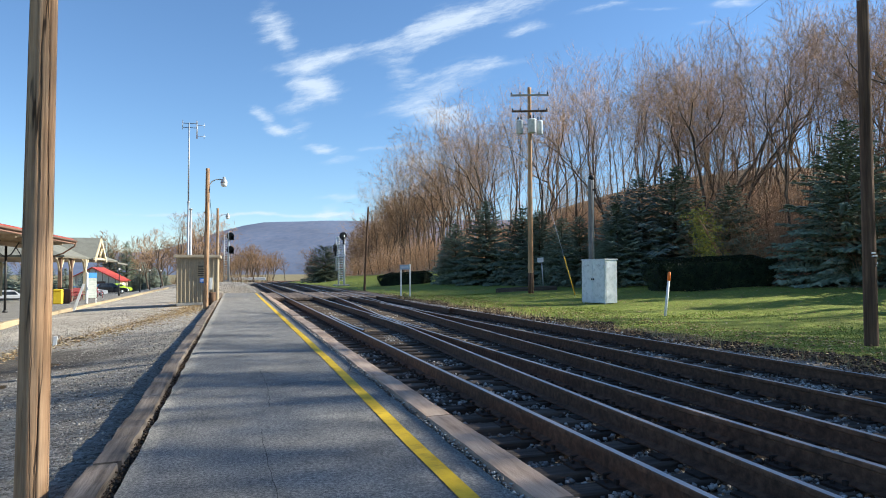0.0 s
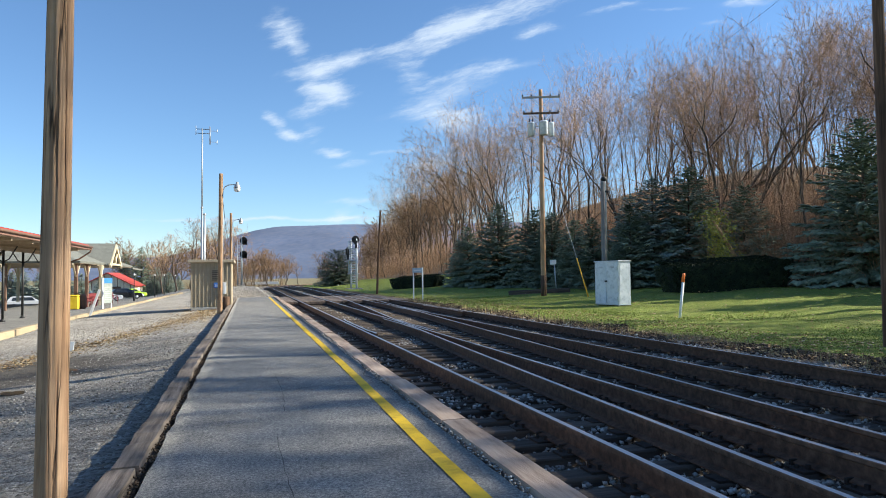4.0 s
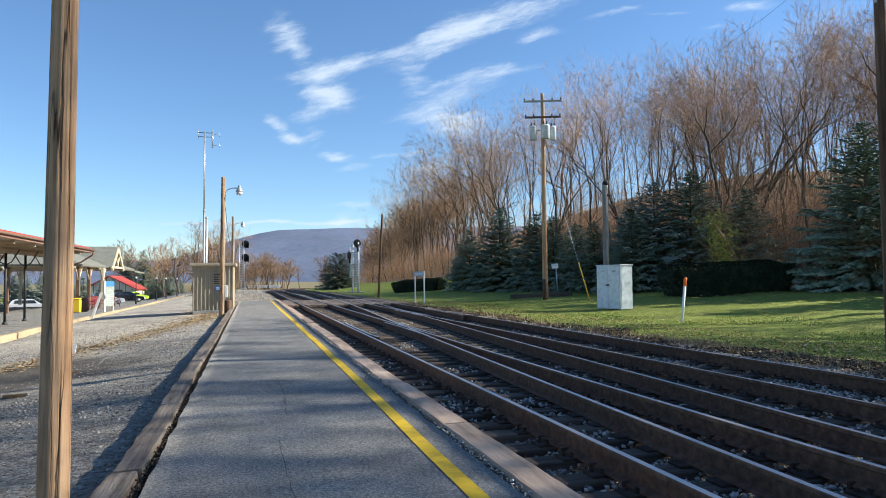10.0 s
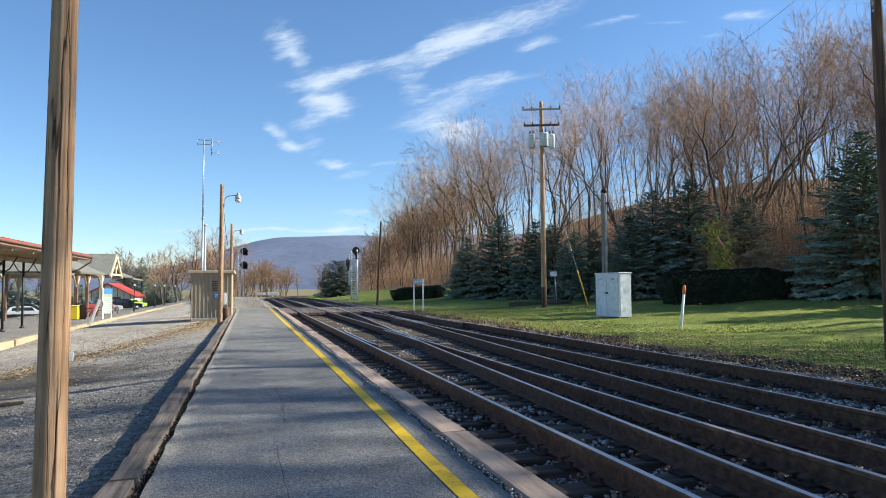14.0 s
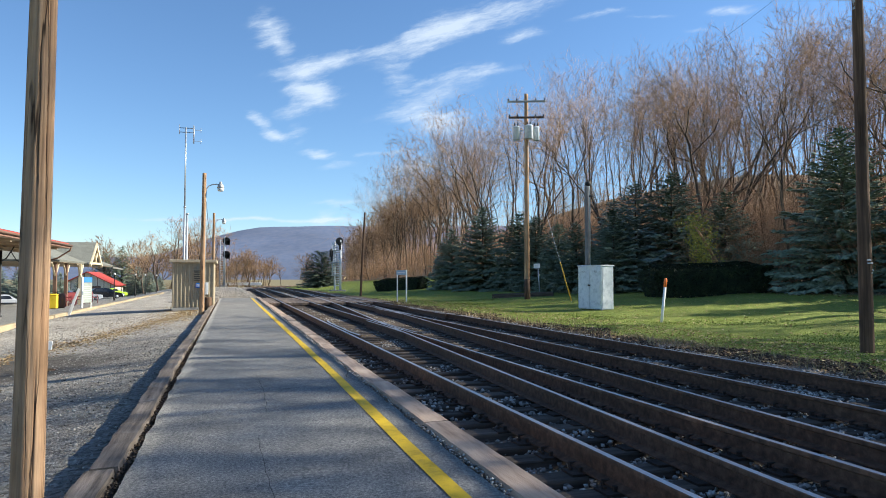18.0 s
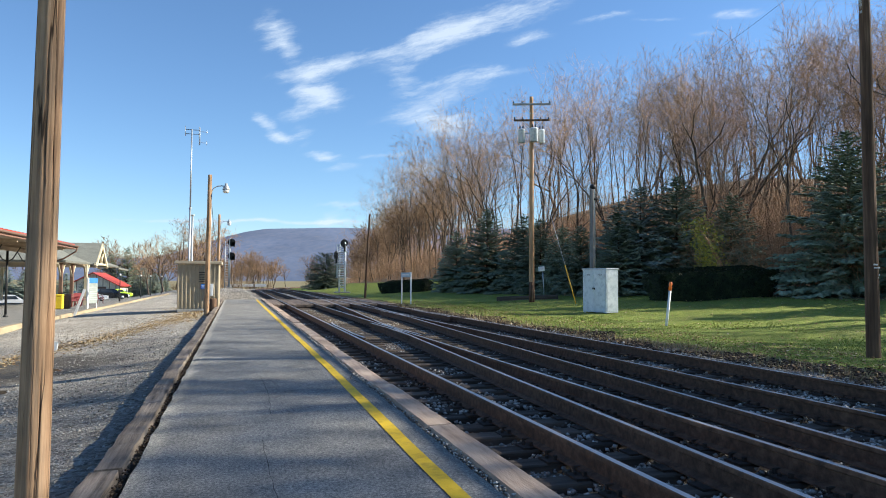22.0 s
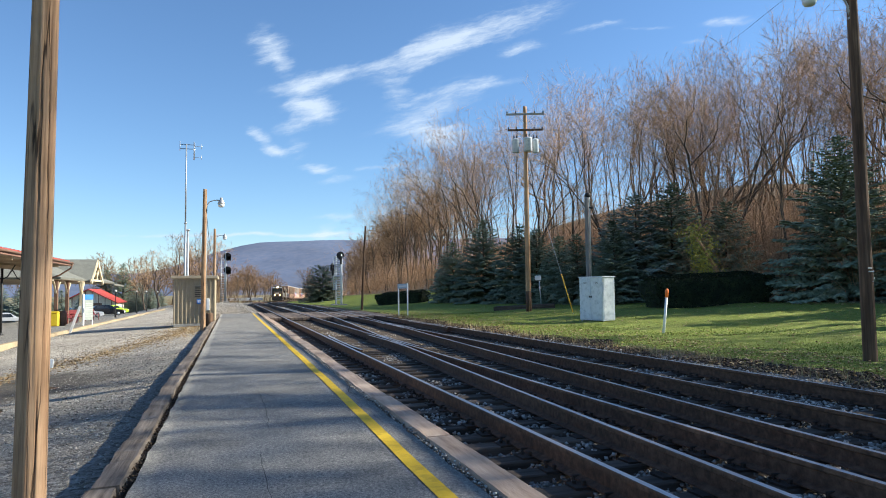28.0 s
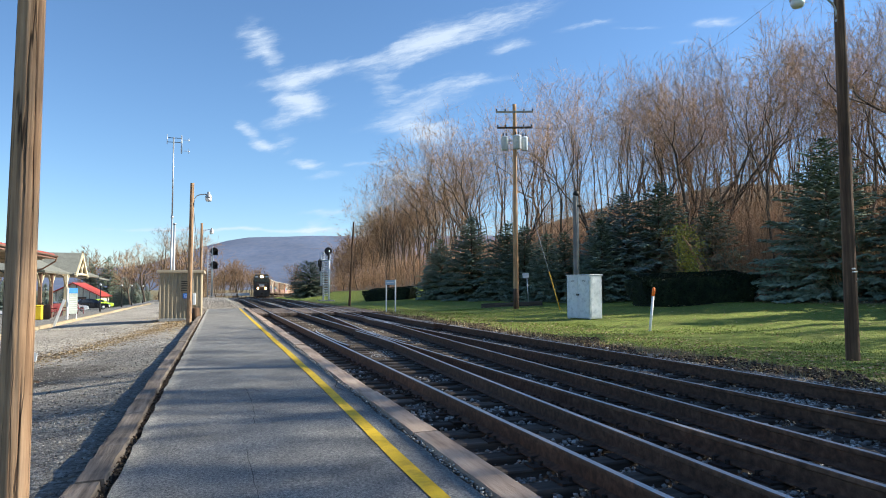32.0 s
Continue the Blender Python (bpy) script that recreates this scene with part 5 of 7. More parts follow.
hedge(pose(25.5, 31.7, 0.24, 0, -2.5, -9.0), 6.9, 2.4, 1.62, 3, "long clipped dark green yew hedge on the lawn")
hedge(pose(17.0, 68.0, -0.10, 0, -3.0, -40.0), 5.3, 2.4, 1.2, 5, "low rounded dark green hedge on the lawn bank")


def build_cabinet():
    at = pose(15.29, 25.69, ground_z(15.5, 26.4) - 0.07, 0, 0, 12.2)
    cb = thing("signal_cabinet", at, "pale blue-grey steel equipment cabinet on short legs on the lawn", "cabinet")
    W, L, z0, z1 = 0.70, 1.5, 0.10, 1.98
    bm = bmesh.new()
    box(bm, 0.0, W, 0.0, L, z0, z1, 0.012)
    body = part("body", bm, M_CAB, cb)
    bm = bmesh.new()
    box(bm, -0.04, W + 0.04, -0.04, L + 0.04, z1, z1 + 0.05, 0.015)
    part("lid", bm, M_CAB, cb)
    for k in range(2):
        bm = bmesh.new()
        box(bm, -0.022, -0.003, 0.03 + k * 0.73, 0.74 + k * 0.73, z0 + 0.05, z1 - 0.04, 0.006)
        d = part("door", bm, M_CAB, cb)
        for z in (0.35, 1.65):
            bm = bmesh.new()
            y = 0.05 if k == 0 else 1.45
            tube(bm, (-0.03, y, z), (-0.03, y, z + 0.12), 0.014, seg=6)
            part("hinge", bm, M_STEEL, d)
        bm = bmesh.new()
        box(bm, -0.06, -0.022, 0.66 + k * 0.10, 0.72 + k * 0.10, 1.10, 1.18, 0.01)
        part("handle", bm, M_BLACK, d)
        for zz in (1.72, 1.76):
            bm = bmesh.new()
            box(bm, -0.027, -0.022, 0.25 + k * 0.75, 0.45 + k * 0.75, zz, zz + 0.012)
            part("vent_slot", bm, M_BLACK, d)
    bm = bmesh.new()
    box(bm, 0.06, W - 0.06, -0.012, -0.003, z0 + 0.06, z1 - 0.06, 0.004)
    part("side_panel", bm, M_CAB, cb)
    for x in (0.04, W - 0.10):
        for y in (0.04, L - 0.10):
            bm = bmesh.new()
            box(bm, x, x + 0.06, y, y + 0.06, -0.06, z0 + 0.004, 0.006)
            part("leg", bm, M_STEEL, cb)
    # orange-topped marker stake
    z = ground_z(13.75, 19.3)
    st = thing("marker_stake", pose(13.75, 19.3, z, 2, 6.0, 0), "white leaning marker stake with an orange cap", "marker post")
    bm = bmesh.new()
    tube(bm, (0, 0, -0.3), (0, 0, 1.17), 0.045, seg=12)
    part("post", bm, M_WHITE, st)
    bm = bmesh.new()
    lathe(bm, [(0.052, 1.17), (0.052, 1.40), (0.045, 1.44), (0.02, 1.465)], 12)
    part("cap", bm, M_ORANGE, st, "bright orange cap")
    # little station sign on two posts
    sg = thing("small_sign", pose(9.87, 40.67, ground_z(9.87, 40.67)), "small pale blue sign on two white posts beside the track", "sign")
    d = Vector((0.42, -0.62, 0))
    for k in (0.0, 1.0):
        p = d * k
        bm = bmesh.new()
        box(bm, p.x - 0.035, p.x + 0.035, p.y - 0.035, p.y + 0.035, -0.3, 1.95 + 0.05 * k, 0.008)
        part("post", bm, M_WHITE, sg)
    bm = bmesh.new()
    tn = pose(0, 0, 0, 0, 0, math.degrees(math.atan2(d.y, d.x)))
    box(bm, -0.03, d.length + 0.03, -0.062, -0.037, 1.68, 1.97, 0.006, tn)
    pn = part("panel", bm, mat("pale blue sign paint", [(0.30, 0.40, 0.50), (0.42, 0.52, 0.60)], 4, 0.5, 0.0, vary=0), sg)
    bm = bmesh.new()
    box(bm, 0.08, d.length - 0.08, -0.067, -0.063, 1.80, 1.86, 0, tn)
    part("writing_bar", bm, M_WHITE, pn)
    # small post with a box, and a timber-edged planting bed
    bp = thing("post_box", pose(20.5, 42.6, ground_z(20.5, 42.6), 0, -4, 0), "thin grey post with a small white box", "post")
    bm = bmesh.new()
    tube(bm, (0, 0, -0.2), (0, 0, 2.0), 0.04, seg=8)
    part("post", bm, M_STEEL, bp)
    bm = bmesh.new()
    box(bm, -0.28, 0.12, -0.1, 0.1, 1.85, 2.17, 0.02)
    part("box", bm, M_WHITE, bp)
    bed = thing("planting_bed", pose(18.75, 41.5, ground_z(18.75, 41.5) + 0.02, 0, -2.5, -28), "low dark timber-edged planting bed in the lawn", "planting bed")
    for x0, x1, y0, y1 in ((-2.0, 2.0, -0.9, -0.7), (-2.0, 2.0, 0.7, 0.9), (-2.0, -1.8, -0.69, 0.69), (1.8, 2.0, -0.69, 0.69)):
        bm = bmesh.new()
        box(bm, x0, x1, y0, y1, -0.25, 0.22, 0.02)
        part("timber", bm, M_TIE, bed)
    bm = bmesh.new()
    box(bm, -1.79, 1.79, -0.69, 0.69, -0.25, 0.15, 0.03)
    part("mulch", bm, mat("dark mulch", [(0.02, 0.014, 0.01), (0.05, 0.035, 0.025)], 18, 0.95, 0.8, 40, vary=0), bed)


build_cabinet()



# ---- station side ----
M_REDROOF = mat("red metal roof", [(0.33, 0.045, 0.03), (0.46, 0.07, 0.045)], 4, 0.5, 0.1, 60, vary=0.05)
M_SHINGLE = mat("grey-green roof shingles", [(0.10, 0.105, 0.09), (0.18, 0.18, 0.155), (0.24, 0.235, 0.20)], 14, 0.9, 0.5, 40, vary=0.1)
M_BROWN = mat("brown painted trim", [(0.13, 0.075, 0.05), (0.20, 0.12, 0.08)], 6, 0.6, 0.1, 60, vary=0.05)
M_CREAM = mat("cream painted wood", [(0.50, 0.42, 0.28), (0.62, 0.53, 0.37)], 5, 0.65, 0.1, 60, vary=0.05)
M_SOFFIT = mat("tan soffit boards", [(0.34, 0.26, 0.18), (0.48, 0.38, 0.27)], 8, 0.7, 0.2, 60, stretch=(1, 0.1, 1), vary=0.05)
M_ROSE = mat("faded rose fascia", [(0.17, 0.095, 0.07), (0.25, 0.145, 0.105)], 5, 0.6, 0.1, 60, vary=0)
M_MAROON = mat("maroon bench paint", [(0.13, 0.022, 0.026), (0.21, 0.038, 0.04)], 6, 0.5, 0.05, 60, vary=0.1)
M_DARKGLASS = mat("dark window glass", [(0.012, 0.014, 0.016), (0.03, 0.033, 0.036)], 2, 0.08, 0.0, vary=0.0, spec=0.6)
M_RUBBER = mat("tyre rubber", [(0.012, 0.012, 0.012), (0.03, 0.03, 0.03)], 10, 0.85, 0.1, 60, vary=0)


def build_station_platform():
    zt = -0.70
    sp = thing("station_paving", pose(0, 0, 0), "grey asphalt walkway along the station behind a pale kerb", "pavement", kind="structure")
    bm = bmesh.new()
    for y0, y1, prof in ((2.0, 64.0, ((-9.33, zt - 0.012), (-19.5, zt - 0.012), (-19.5, -2.9), (-9.33, -2.9))),
                         (64.0, 132.0, ((-9.33, zt - 0.012), (-10.7, zt - 0.012), (-17.0, -2.0), (-48.0, -2.12), (-48.0, -2.9), (-9.33, -2.9)))):
        a = [bm.verts.new((x, y0, z)) for x, z in prof]
        b = [bm.verts.new((x, y1, z)) for x, z in prof]
        for k in range(len(prof)):
            bm.faces.new((a[k], b[k], b[(k + 1) % len(prof)], a[(k + 1) % len(prof)]))
        bm.faces.new(a[::-1])
        bm.faces.new(b)
    bmesh.ops.recalc_face_normals(bm, faces=bm.faces)
    part("paving", bm, M_ASPHALT, sp)
    rnd = random.Random(8)
    y = 2.0
    me = []
    for k in range(2):
        bm = bmesh.new()
        box(bm, -0.13, 0.13, 0.0, 2.98, -0.5, 0.0, 0.025)
        me.append(finish(bm, "kerb_stone", M_KERB))
    while y < 104:
        ob = new("kerb_stone", rnd.choice(me))
        ob.parent = sp
        ob.matrix_basis = pose(-9.19 + rnd.uniform(-0.015, 0.015), y, zt + rnd.uniform(-0.03, 0.015), 0, 0, rnd.uniform(-0.2, 0.2))
        y += 3.0


build_station_platform()


def build_canopy():
    zt = -0.71
    cn = thing("platform_canopy", pose(0, 0, 0), "long platform canopy with red metal roof on dark posts", "canopy")
    y0, y1 = 14.0, 46.3
    x0, x1 = -9.5, -16.2
    bm = bmesh.new()
    # roof slab that rises away from the line
    pr = [(x0, 3.44), (x1, 3.95), (x1, 3.87), (x0, 3.36)]
    lo = [bm.verts.new((x, y0, z)) for x, z in pr]
    hi = [bm.verts.new((x, y1, z)) for x, z in pr]
    for i in range(4):
        bm.faces.new((lo[i], hi[i], hi[(i + 1) % 4], lo[(i + 1) % 4]))
    bm.faces.new(lo[::-1])
    bm.faces.new(hi)
    bmesh.ops.recalc_face_normals(bm, faces=bm.faces)
    roof = part("roof", bm, M_REDROOF, cn, "red standing-seam metal roof")
    for k in range(52):
        y = y0 + 0.3 + k * 0.6
        bm = bmesh.new()
        tube(bm, (x0 - 0.01, y, 3.455), (x1, y, 3.965), 0.02, seg=4)
        part("seam", bm, M_REDROOF, roof)
    bm = bmesh.new()
    box(bm, x0 - 0.004, x0 + 0.10, y0, y1 + 0.05, 3.13, 3.37, 0.015)
    box(bm, x1, x0 - 0.005, y1 - 0.02, y1 + 0.08, 3.13, 3.37, 0.015)
    part("fascia", bm, M_ROSE, cn, "faded rose-brown fascia boards")
    bm = bmesh.new()
    tube(bm, (x0 + 0.16, y0, 3.30), (x0 + 0.16, y1, 3.30), 0.065, seg=8)
    pipe(bm, [(x0 + 0.16, y1 - 0.1, 3.28), (x0 + 0.05, y1 + 0.05, 3.0), (x0 - 0.6, y1 + 0.05, 2.55), (x0 - 1.3, y1, 2.3)], 0.05, 8)
    part("gutter", bm, M_BROWN, cn)
    bm = bmesh.new()
    box(bm, x1, x0 - 0.01, y0, y1 - 0.03, 3.14, 3.22, 0)
    part("soffit", bm, M_SOFFIT, cn)
    for k in range(11):
        y = y0 + 1.0 + k * 2.9
        bm = bmesh.new()
        box(bm, x1 + 0.1, x0 - 0.1, y - 0.07, y + 0.07, 2.98, 3.138, 0.01)
        part("rafter", bm, M_SOFFIT, cn)
    for x in (-11.5, -14.2):
        bm = bmesh.new()
        box(bm, x - 0.09, x + 0.09, y0, y1 - 0.3, 2.78, 2.978, 0.012)
        part("beam", bm, M_SOFFIT, cn)
    for x, ys in ((-11.5, (20.0, 26.0, 32.0, 37.6, 40.6, 44.2)), (-14.2, (20.0, 28.0, 36.0, 44.2))):
        for y in ys:
            bm = bmesh.new()
            tube(bm, (x, y, zt), (x, y, 2.78), 0.06, seg=10)
            lathe(bm, [(0.13, 0.0), (0.13, 0.05), (0.07, 0.12), (0.06, 0.14)], 10, pose(x, y, zt))
            p = part("post", bm, M_BLACK, cn, "slim black steel post")
            for s in (-1, 1):
                bm = bmesh.new()
                pipe(bm, [(x, y, 2.2), (x + s * 0.25, y, 2.35), (x + s * 0.6, y, 2.98)], 0.03, 6)
                part("bracket", bm, M_BLACK, p)


build_canopy()


def roof_poly(bm, pts, th):
    """A roof plane with thickness, from its corners."""
    pts = [Vector(p) for p in pts]
    n = (pts[1] - pts[0]).cross(pts[2] - pts[0]).normalized()
    if n.z < 0:
        pts, n = pts[::-1], -n
    a = [bm.verts.new(p) for p in pts]
    b = [bm.verts.new(p - n * th) for p in pts]
    bm.faces.new(a)
    bm.faces.new(b[::-1])
    for i in range(len(pts)):
        j = (i + 1) % len(pts)
        bm.faces.new((b[i], b[j], a[j], a[i]))


def build_station():
    zt = -0.71
    st = thing("station_shelter", pose(0, 0, 0), "open station shelter with shingled hip roof and front gable", "shelter")
    ex, wx, y0, y1, ze, zr = -10.9, -21.5, 50.5, 72.0, 2.55, 4.75
    mx = (ex + wx) / 2
    faces = {
        "roof_slope": ((ex, y0, ze), (ex, y1, ze), (mx, y1 - 4.5, zr), (mx, y0 + 4.5, zr)),
        "roof_slope.001": ((wx, y1, ze), (wx, y0, ze), (mx, y0 + 4.5, zr), (mx, y1 - 4.5, zr)),
        "hip_slope": ((wx, y0, ze), (ex, y0, ze), (mx, y0 + 4.5, zr)),
        "hip_slope.001": ((ex, y1, ze), (wx, y1, ze), (mx, y1 - 4.5, zr)),
    }
    for nm, pts in faces.items():
        bm = bmesh.new()
        roof_poly(bm, pts, 0.14)
        part(nm.split(".")[0], bm, M_SHINGLE, st, "grey-green shingled roof")
    bm = bmesh.new()
    box(bm, wx + 0.1, ex - 0.1, y0 + 0.1, y1 - 0.1, ze - 0.16, ze - 0.09, 0)
    part("soffit", bm, M_SOFFIT, st)
    # front gable
    gx, gy, gw, gz = -10.55, 61.2, 2.5, 4.25
    for s in (-1, 1):
        bm = bmesh.new()
        roof_poly(bm, ((gx, gy, gz), (gx, gy + s * gw, 2.45), (-14.6, gy + s * gw, 2.6), (-16.2, gy, gz)), 0.16)
        g = part("gable_slope", bm, M_SHINGLE, st, "shingled gable slope")
        bm = bmesh.new()
        roof_poly(bm, ((gx + 0.08, gy, gz - 0.02), (gx + 0.08, gy + s * (gw + 0.05), 2.40), (gx - 0.06, gy + s * (gw + 0.05), 2.40), (gx - 0.06, gy, gz - 0.02)), 0.28)
        part("barge_board", bm, M_CREAM, g, "cream barge board")
    bm = bmesh.new()
    v = [bm.verts.new(p) for p in ((gx - 0.55, gy - gw + 0.15, 2.45), (gx - 0.55, gy + gw - 0.15, 2.45), (gx - 0.55, gy, gz - 0.2))]
    w = [bm.verts.new(p.co + Vector((-0.1, 0, 0))) for p in v]
    bm.faces.new(v)
    bm.faces.new(w[::-1])
    for i in range(3):
        bm.faces.new((v[i], w[i], w[(i + 1) % 3], v[(i + 1) % 3]))
    gable = part("gable_wall", bm, M_SOFFIT, st, "tan gable boarding")
    bm = bmesh.new()
    box(bm, gx - 0.1, gx + 0.04, gy - gw, gy + gw, 2.42, 2.58, 0.01)
    part("tie_beam", bm, M_CREAM, gable)
    bm = bmesh.new()
    box(bm, gx - 0.1, gx + 0.04, gy - 0.09, gy + 0.09, 2.58, 3.1, 0.01)
    for s in (-1, 1):
        tube(bm, (gx - 0.03, gy, 2.7), (gx - 0.03, gy + s * 0.8, 3.45), 0.07, seg=4)
    part("king_post", bm, M_CREAM, gable)
    # bracketed timber posts under the eave
    for x, y in ((-11.3, 51.2), (-11.3, 54.4), (-11.0, 57.6), (-15.5, 51.0), (-19.5, 51.0), (-20.5, 60.0), (-20.5, 71.0)):
        bm = bmesh.new()
        box(bm, x - 0.11, x + 0.11, y - 0.11, y + 0.11, zt, ze - 0.15, 0.015)
        p = part("post", bm, M_BROWN if y < 55 else M_CREAM, st)
        for s in (-1, 1):
            bm = bmesh.new()
            tube(bm, (x, y + s * 0.08, 1.5), (x, y + s * 0.95, ze - 0.2), 0.075, seg=4)
            part("bracket", bm, M_CREAM, p)
    # lower far wing of the roof
    bm = bmesh.new()
    roof_poly(bm, ((-10.9, 72.2, 2.40), (-10.9, 78.5, 2.3), (-15, 76.5, 3.3), (-15, 72.2, 3.40)), 0.14)
    part("wing_roof", bm, M_SHINGLE, st)


build_station()


def build_garage():
    x, y, z0 = -24.3, 133.5, -2.3
    ga = thing("garage", pose(x, y, z0, 0, 0, -5), "white board-and-batten garage with a red metal roof", "garage")
    hw, he, hp, dp = 4.3, 2.5, 4.75, 7.0
    bm = bmesh.new()
    pr = [(-hw, 0), (hw, 0), (hw, he), (0, hp - 0.1), (-hw, he)]
    a = [bm.verts.new((px, 0, pz)) for px, pz in pr]
    b = [bm.verts.new((px, dp, pz)) for px, pz in pr]
    bm.faces.new(a)
    bm.faces.new(b[::-1])
    for i in range(5):
        bm.faces.new((a[i], b[i], b[(i + 1) % 5], a[(i + 1) % 5]))
    bmesh.ops.recalc_face_normals(bm, faces=bm.faces)
    M_BOARD = mat("off-white boarding", [(0.66, 0.59, 0.47), (0.78, 0.71, 0.58)], 5, 0.7, 0.1, 60, vary=0)
    wall = part("wall", bm, M_BOARD, ga)
    for k in range(-8, 9):
        px = k * 0.54
        bm = bmesh.new()
        box(bm, px - 0.05, px + 0.05, -0.05, 0.003, 0, he + (hp - he) * (1 - abs(px) / hw) - 0.2, 0.005)
        part("batten", bm, M_BROWN if k % 2 else M_BOARD, wall)
    for s in (-1, 1):
        bm = bmesh.new()
        roof_poly(bm, ((0, -0.6, hp), (s * (hw + 0.5), -0.6, he - 0.22), (s * (hw + 0.5), dp + 0.4, he - 0.22), (0, dp + 0.4, hp)), 0.14)
        part("roof", bm, M_REDROOF, ga, "bright red metal roof")
    bm = bmesh.new()
    box(bm, 0.2, 2.2, -0.06, 0.01, 0, 2.2, 0.02)
    part("door", bm, M_BROWN, ga)


build_garage()


def car(at, paint, label, ln=4.6, ht=1.62, group="parked cars"):
    """A parked car: shaped body, glasshouse, windows, lamps and wheels. It looks along +y."""
    root = thing("car", at, label, "car", group)
    w = 0.9
    k = ht / 1.62
    bm = bmesh.new()
    prof = [(-2.25, 0.35), (-2.3, 0.75), (-2.2, 1.02), (-1.3, 1.05), (1.0, 1.0), (2.05, 0.88), (2.28, 0.68), (2.3, 0.38), (1.9, 0.25), (-1.9, 0.25)]
    prof = [(a * ln / 4.6, b * k) for a, b in prof]
    rings = []
    for x, s in ((-w, 0.94), (-w * 0.97, 1.0), (w * 0.97, 1.0), (w, 0.94)):
        rings.append([bm.verts.new((x, a * (0.985 if s < 1 else 1), 0.6 + (b - 0.6) * s)) for a, b in prof])
    n = len(prof)
    for a, b in zip(rings, rings[1:]):
        for i in range(n):
            bm.faces.new((a[i], a[(i + 1) % n], b[(i + 1) % n], b[i]))
    bm.faces.new(rings[0][::-1])
    bm.faces.new(rings[-1])
    bmesh.ops.recalc_face_normals(bm, faces=bm.faces)
    part("body", bm, paint, root)
    bm = bmesh.new()
    gl = [(-2.1, 1.0), (-1.75, 1.5), (-1.5, 1.6), (0.1, 1.62), (0.35, 1.55), (1.15, 1.0)]
    gl = [(a * ln / 4.6, b * k) for a, b in gl]
    rr = []
    for s in (-1, 1):
        rr.append([bm.verts.new((s * (w * 0.95 - 0.2 * (b / k - 1.0) / 0.62), a, b)) for a, b in gl])
    m = len(gl)
    for i in range(m):
        bm.faces.new((rr[0][i], rr[0][(i + 1) % m], rr[1][(i + 1) % m], rr[1][i]))
    bm.faces.new(rr[0][::-1])
    bm.faces.new(rr[1])
    bmesh.ops.recalc_face_normals(bm, faces=bm.faces)
    part("cabin", bm, paint, root)
    for s in (-1, 1):
        for y0, y1 in ((-1.62, -0.6), (-0.52, 0.42)):
            bm = bmesh.new()
            q = [(y0, 1.08), (y1 + 0.25, 1.08), (y1 - 0.02, 1.48), (y0 + 0.12, 1.48)]
            f1 = [bm.verts.new((s * (w * 0.95 - 0.2 * (b - 1.0) / 0.62 + 0.012), a * ln / 4.6, b * k)) for a, b in q]
            f2 = [bm.verts.new(v.co - Vector((s * 0.03, 0, 0))) for v in f1]
            bm.faces.new(f1)
            bm.faces.new(f2[::-1])
            for i in range(4):
                bm.faces.new((f1[i], f2[i], f2[(i + 1) % 4], f1[(i + 1) % 4]))
            bmesh.ops.recalc_face_normals(bm, faces=bm.faces)
            part("window", bm, M_DARKGLASS, root)
    for a, b, c, d in ((0.45, 1.50, 1.08, 1.06), (-1.80, 1.46, -2.12, 1.06)):
        bm = bmesh.new()
        o = 0.02 if a > 0 else -0.02
        q = [(-0.68, a, b), (0.68, a, b), (0.8, c, d), (-0.8, c, d)]
        f1 = [bm.verts.new((x, y * ln / 4.6 + o, z * k + 0.015)) for x, y, z in q]
        f2 = [bm.verts.new(v.co - Vector((0, o * 1.6, 0.02))) for v in f1]
        bm.faces.new(f1)
        bm.faces.new(f2[::-1])
        for i in range(4):
            bm.faces.new((f1[i], f2[i], f2[(i + 1) % 4], f1[(i + 1) % 4]))
        bmesh.ops.recalc_face_normals(bm, faces=bm.faces)
        part("windscreen", bm, M_DARKGLASS, root)
    for s in (-1, 1):
        bm = bmesh.new()
        box(bm, s * 0.72 - 0.16, s * 0.72 + 0.16, 2.10 * ln / 4.6, 2.27 * ln / 4.6, 0.66 * k, 0.82 * k, 0.03)
        part("headlight", bm, M_GLASS, root)
        for y in (-1.4, 1.42):
            bm = bmesh.new()
            lathe(bm, [(0.24, -0.11), (0.33, -0.10), (0.345, -0.05), (0.345, 0.05), (0.33, 0.10), (0.24, 0.11)], 18, pose(s * 0.80, y * ln / 4.6, 0.345, 0, 90, 0))
            wh = part("wheel", bm, M_RUBBER, root)
            bm = bmesh.new()
            lathe(bm, [(0.02, -0.118), (0.23, -0.112), (0.23, 0.112), (0.02, 0.118)], 14, pose(s * 0.80, y * ln / 4.6, 0.345, 0, 90, 0))
            part("rim", bm, M_STEEL, wh)
    return root


def paint(name, col):
    return mat(name, [tuple(c * 0.9 for c in col), col], 3, 0.25, 0.0, vary=0, spec=0.6, big=0.05)


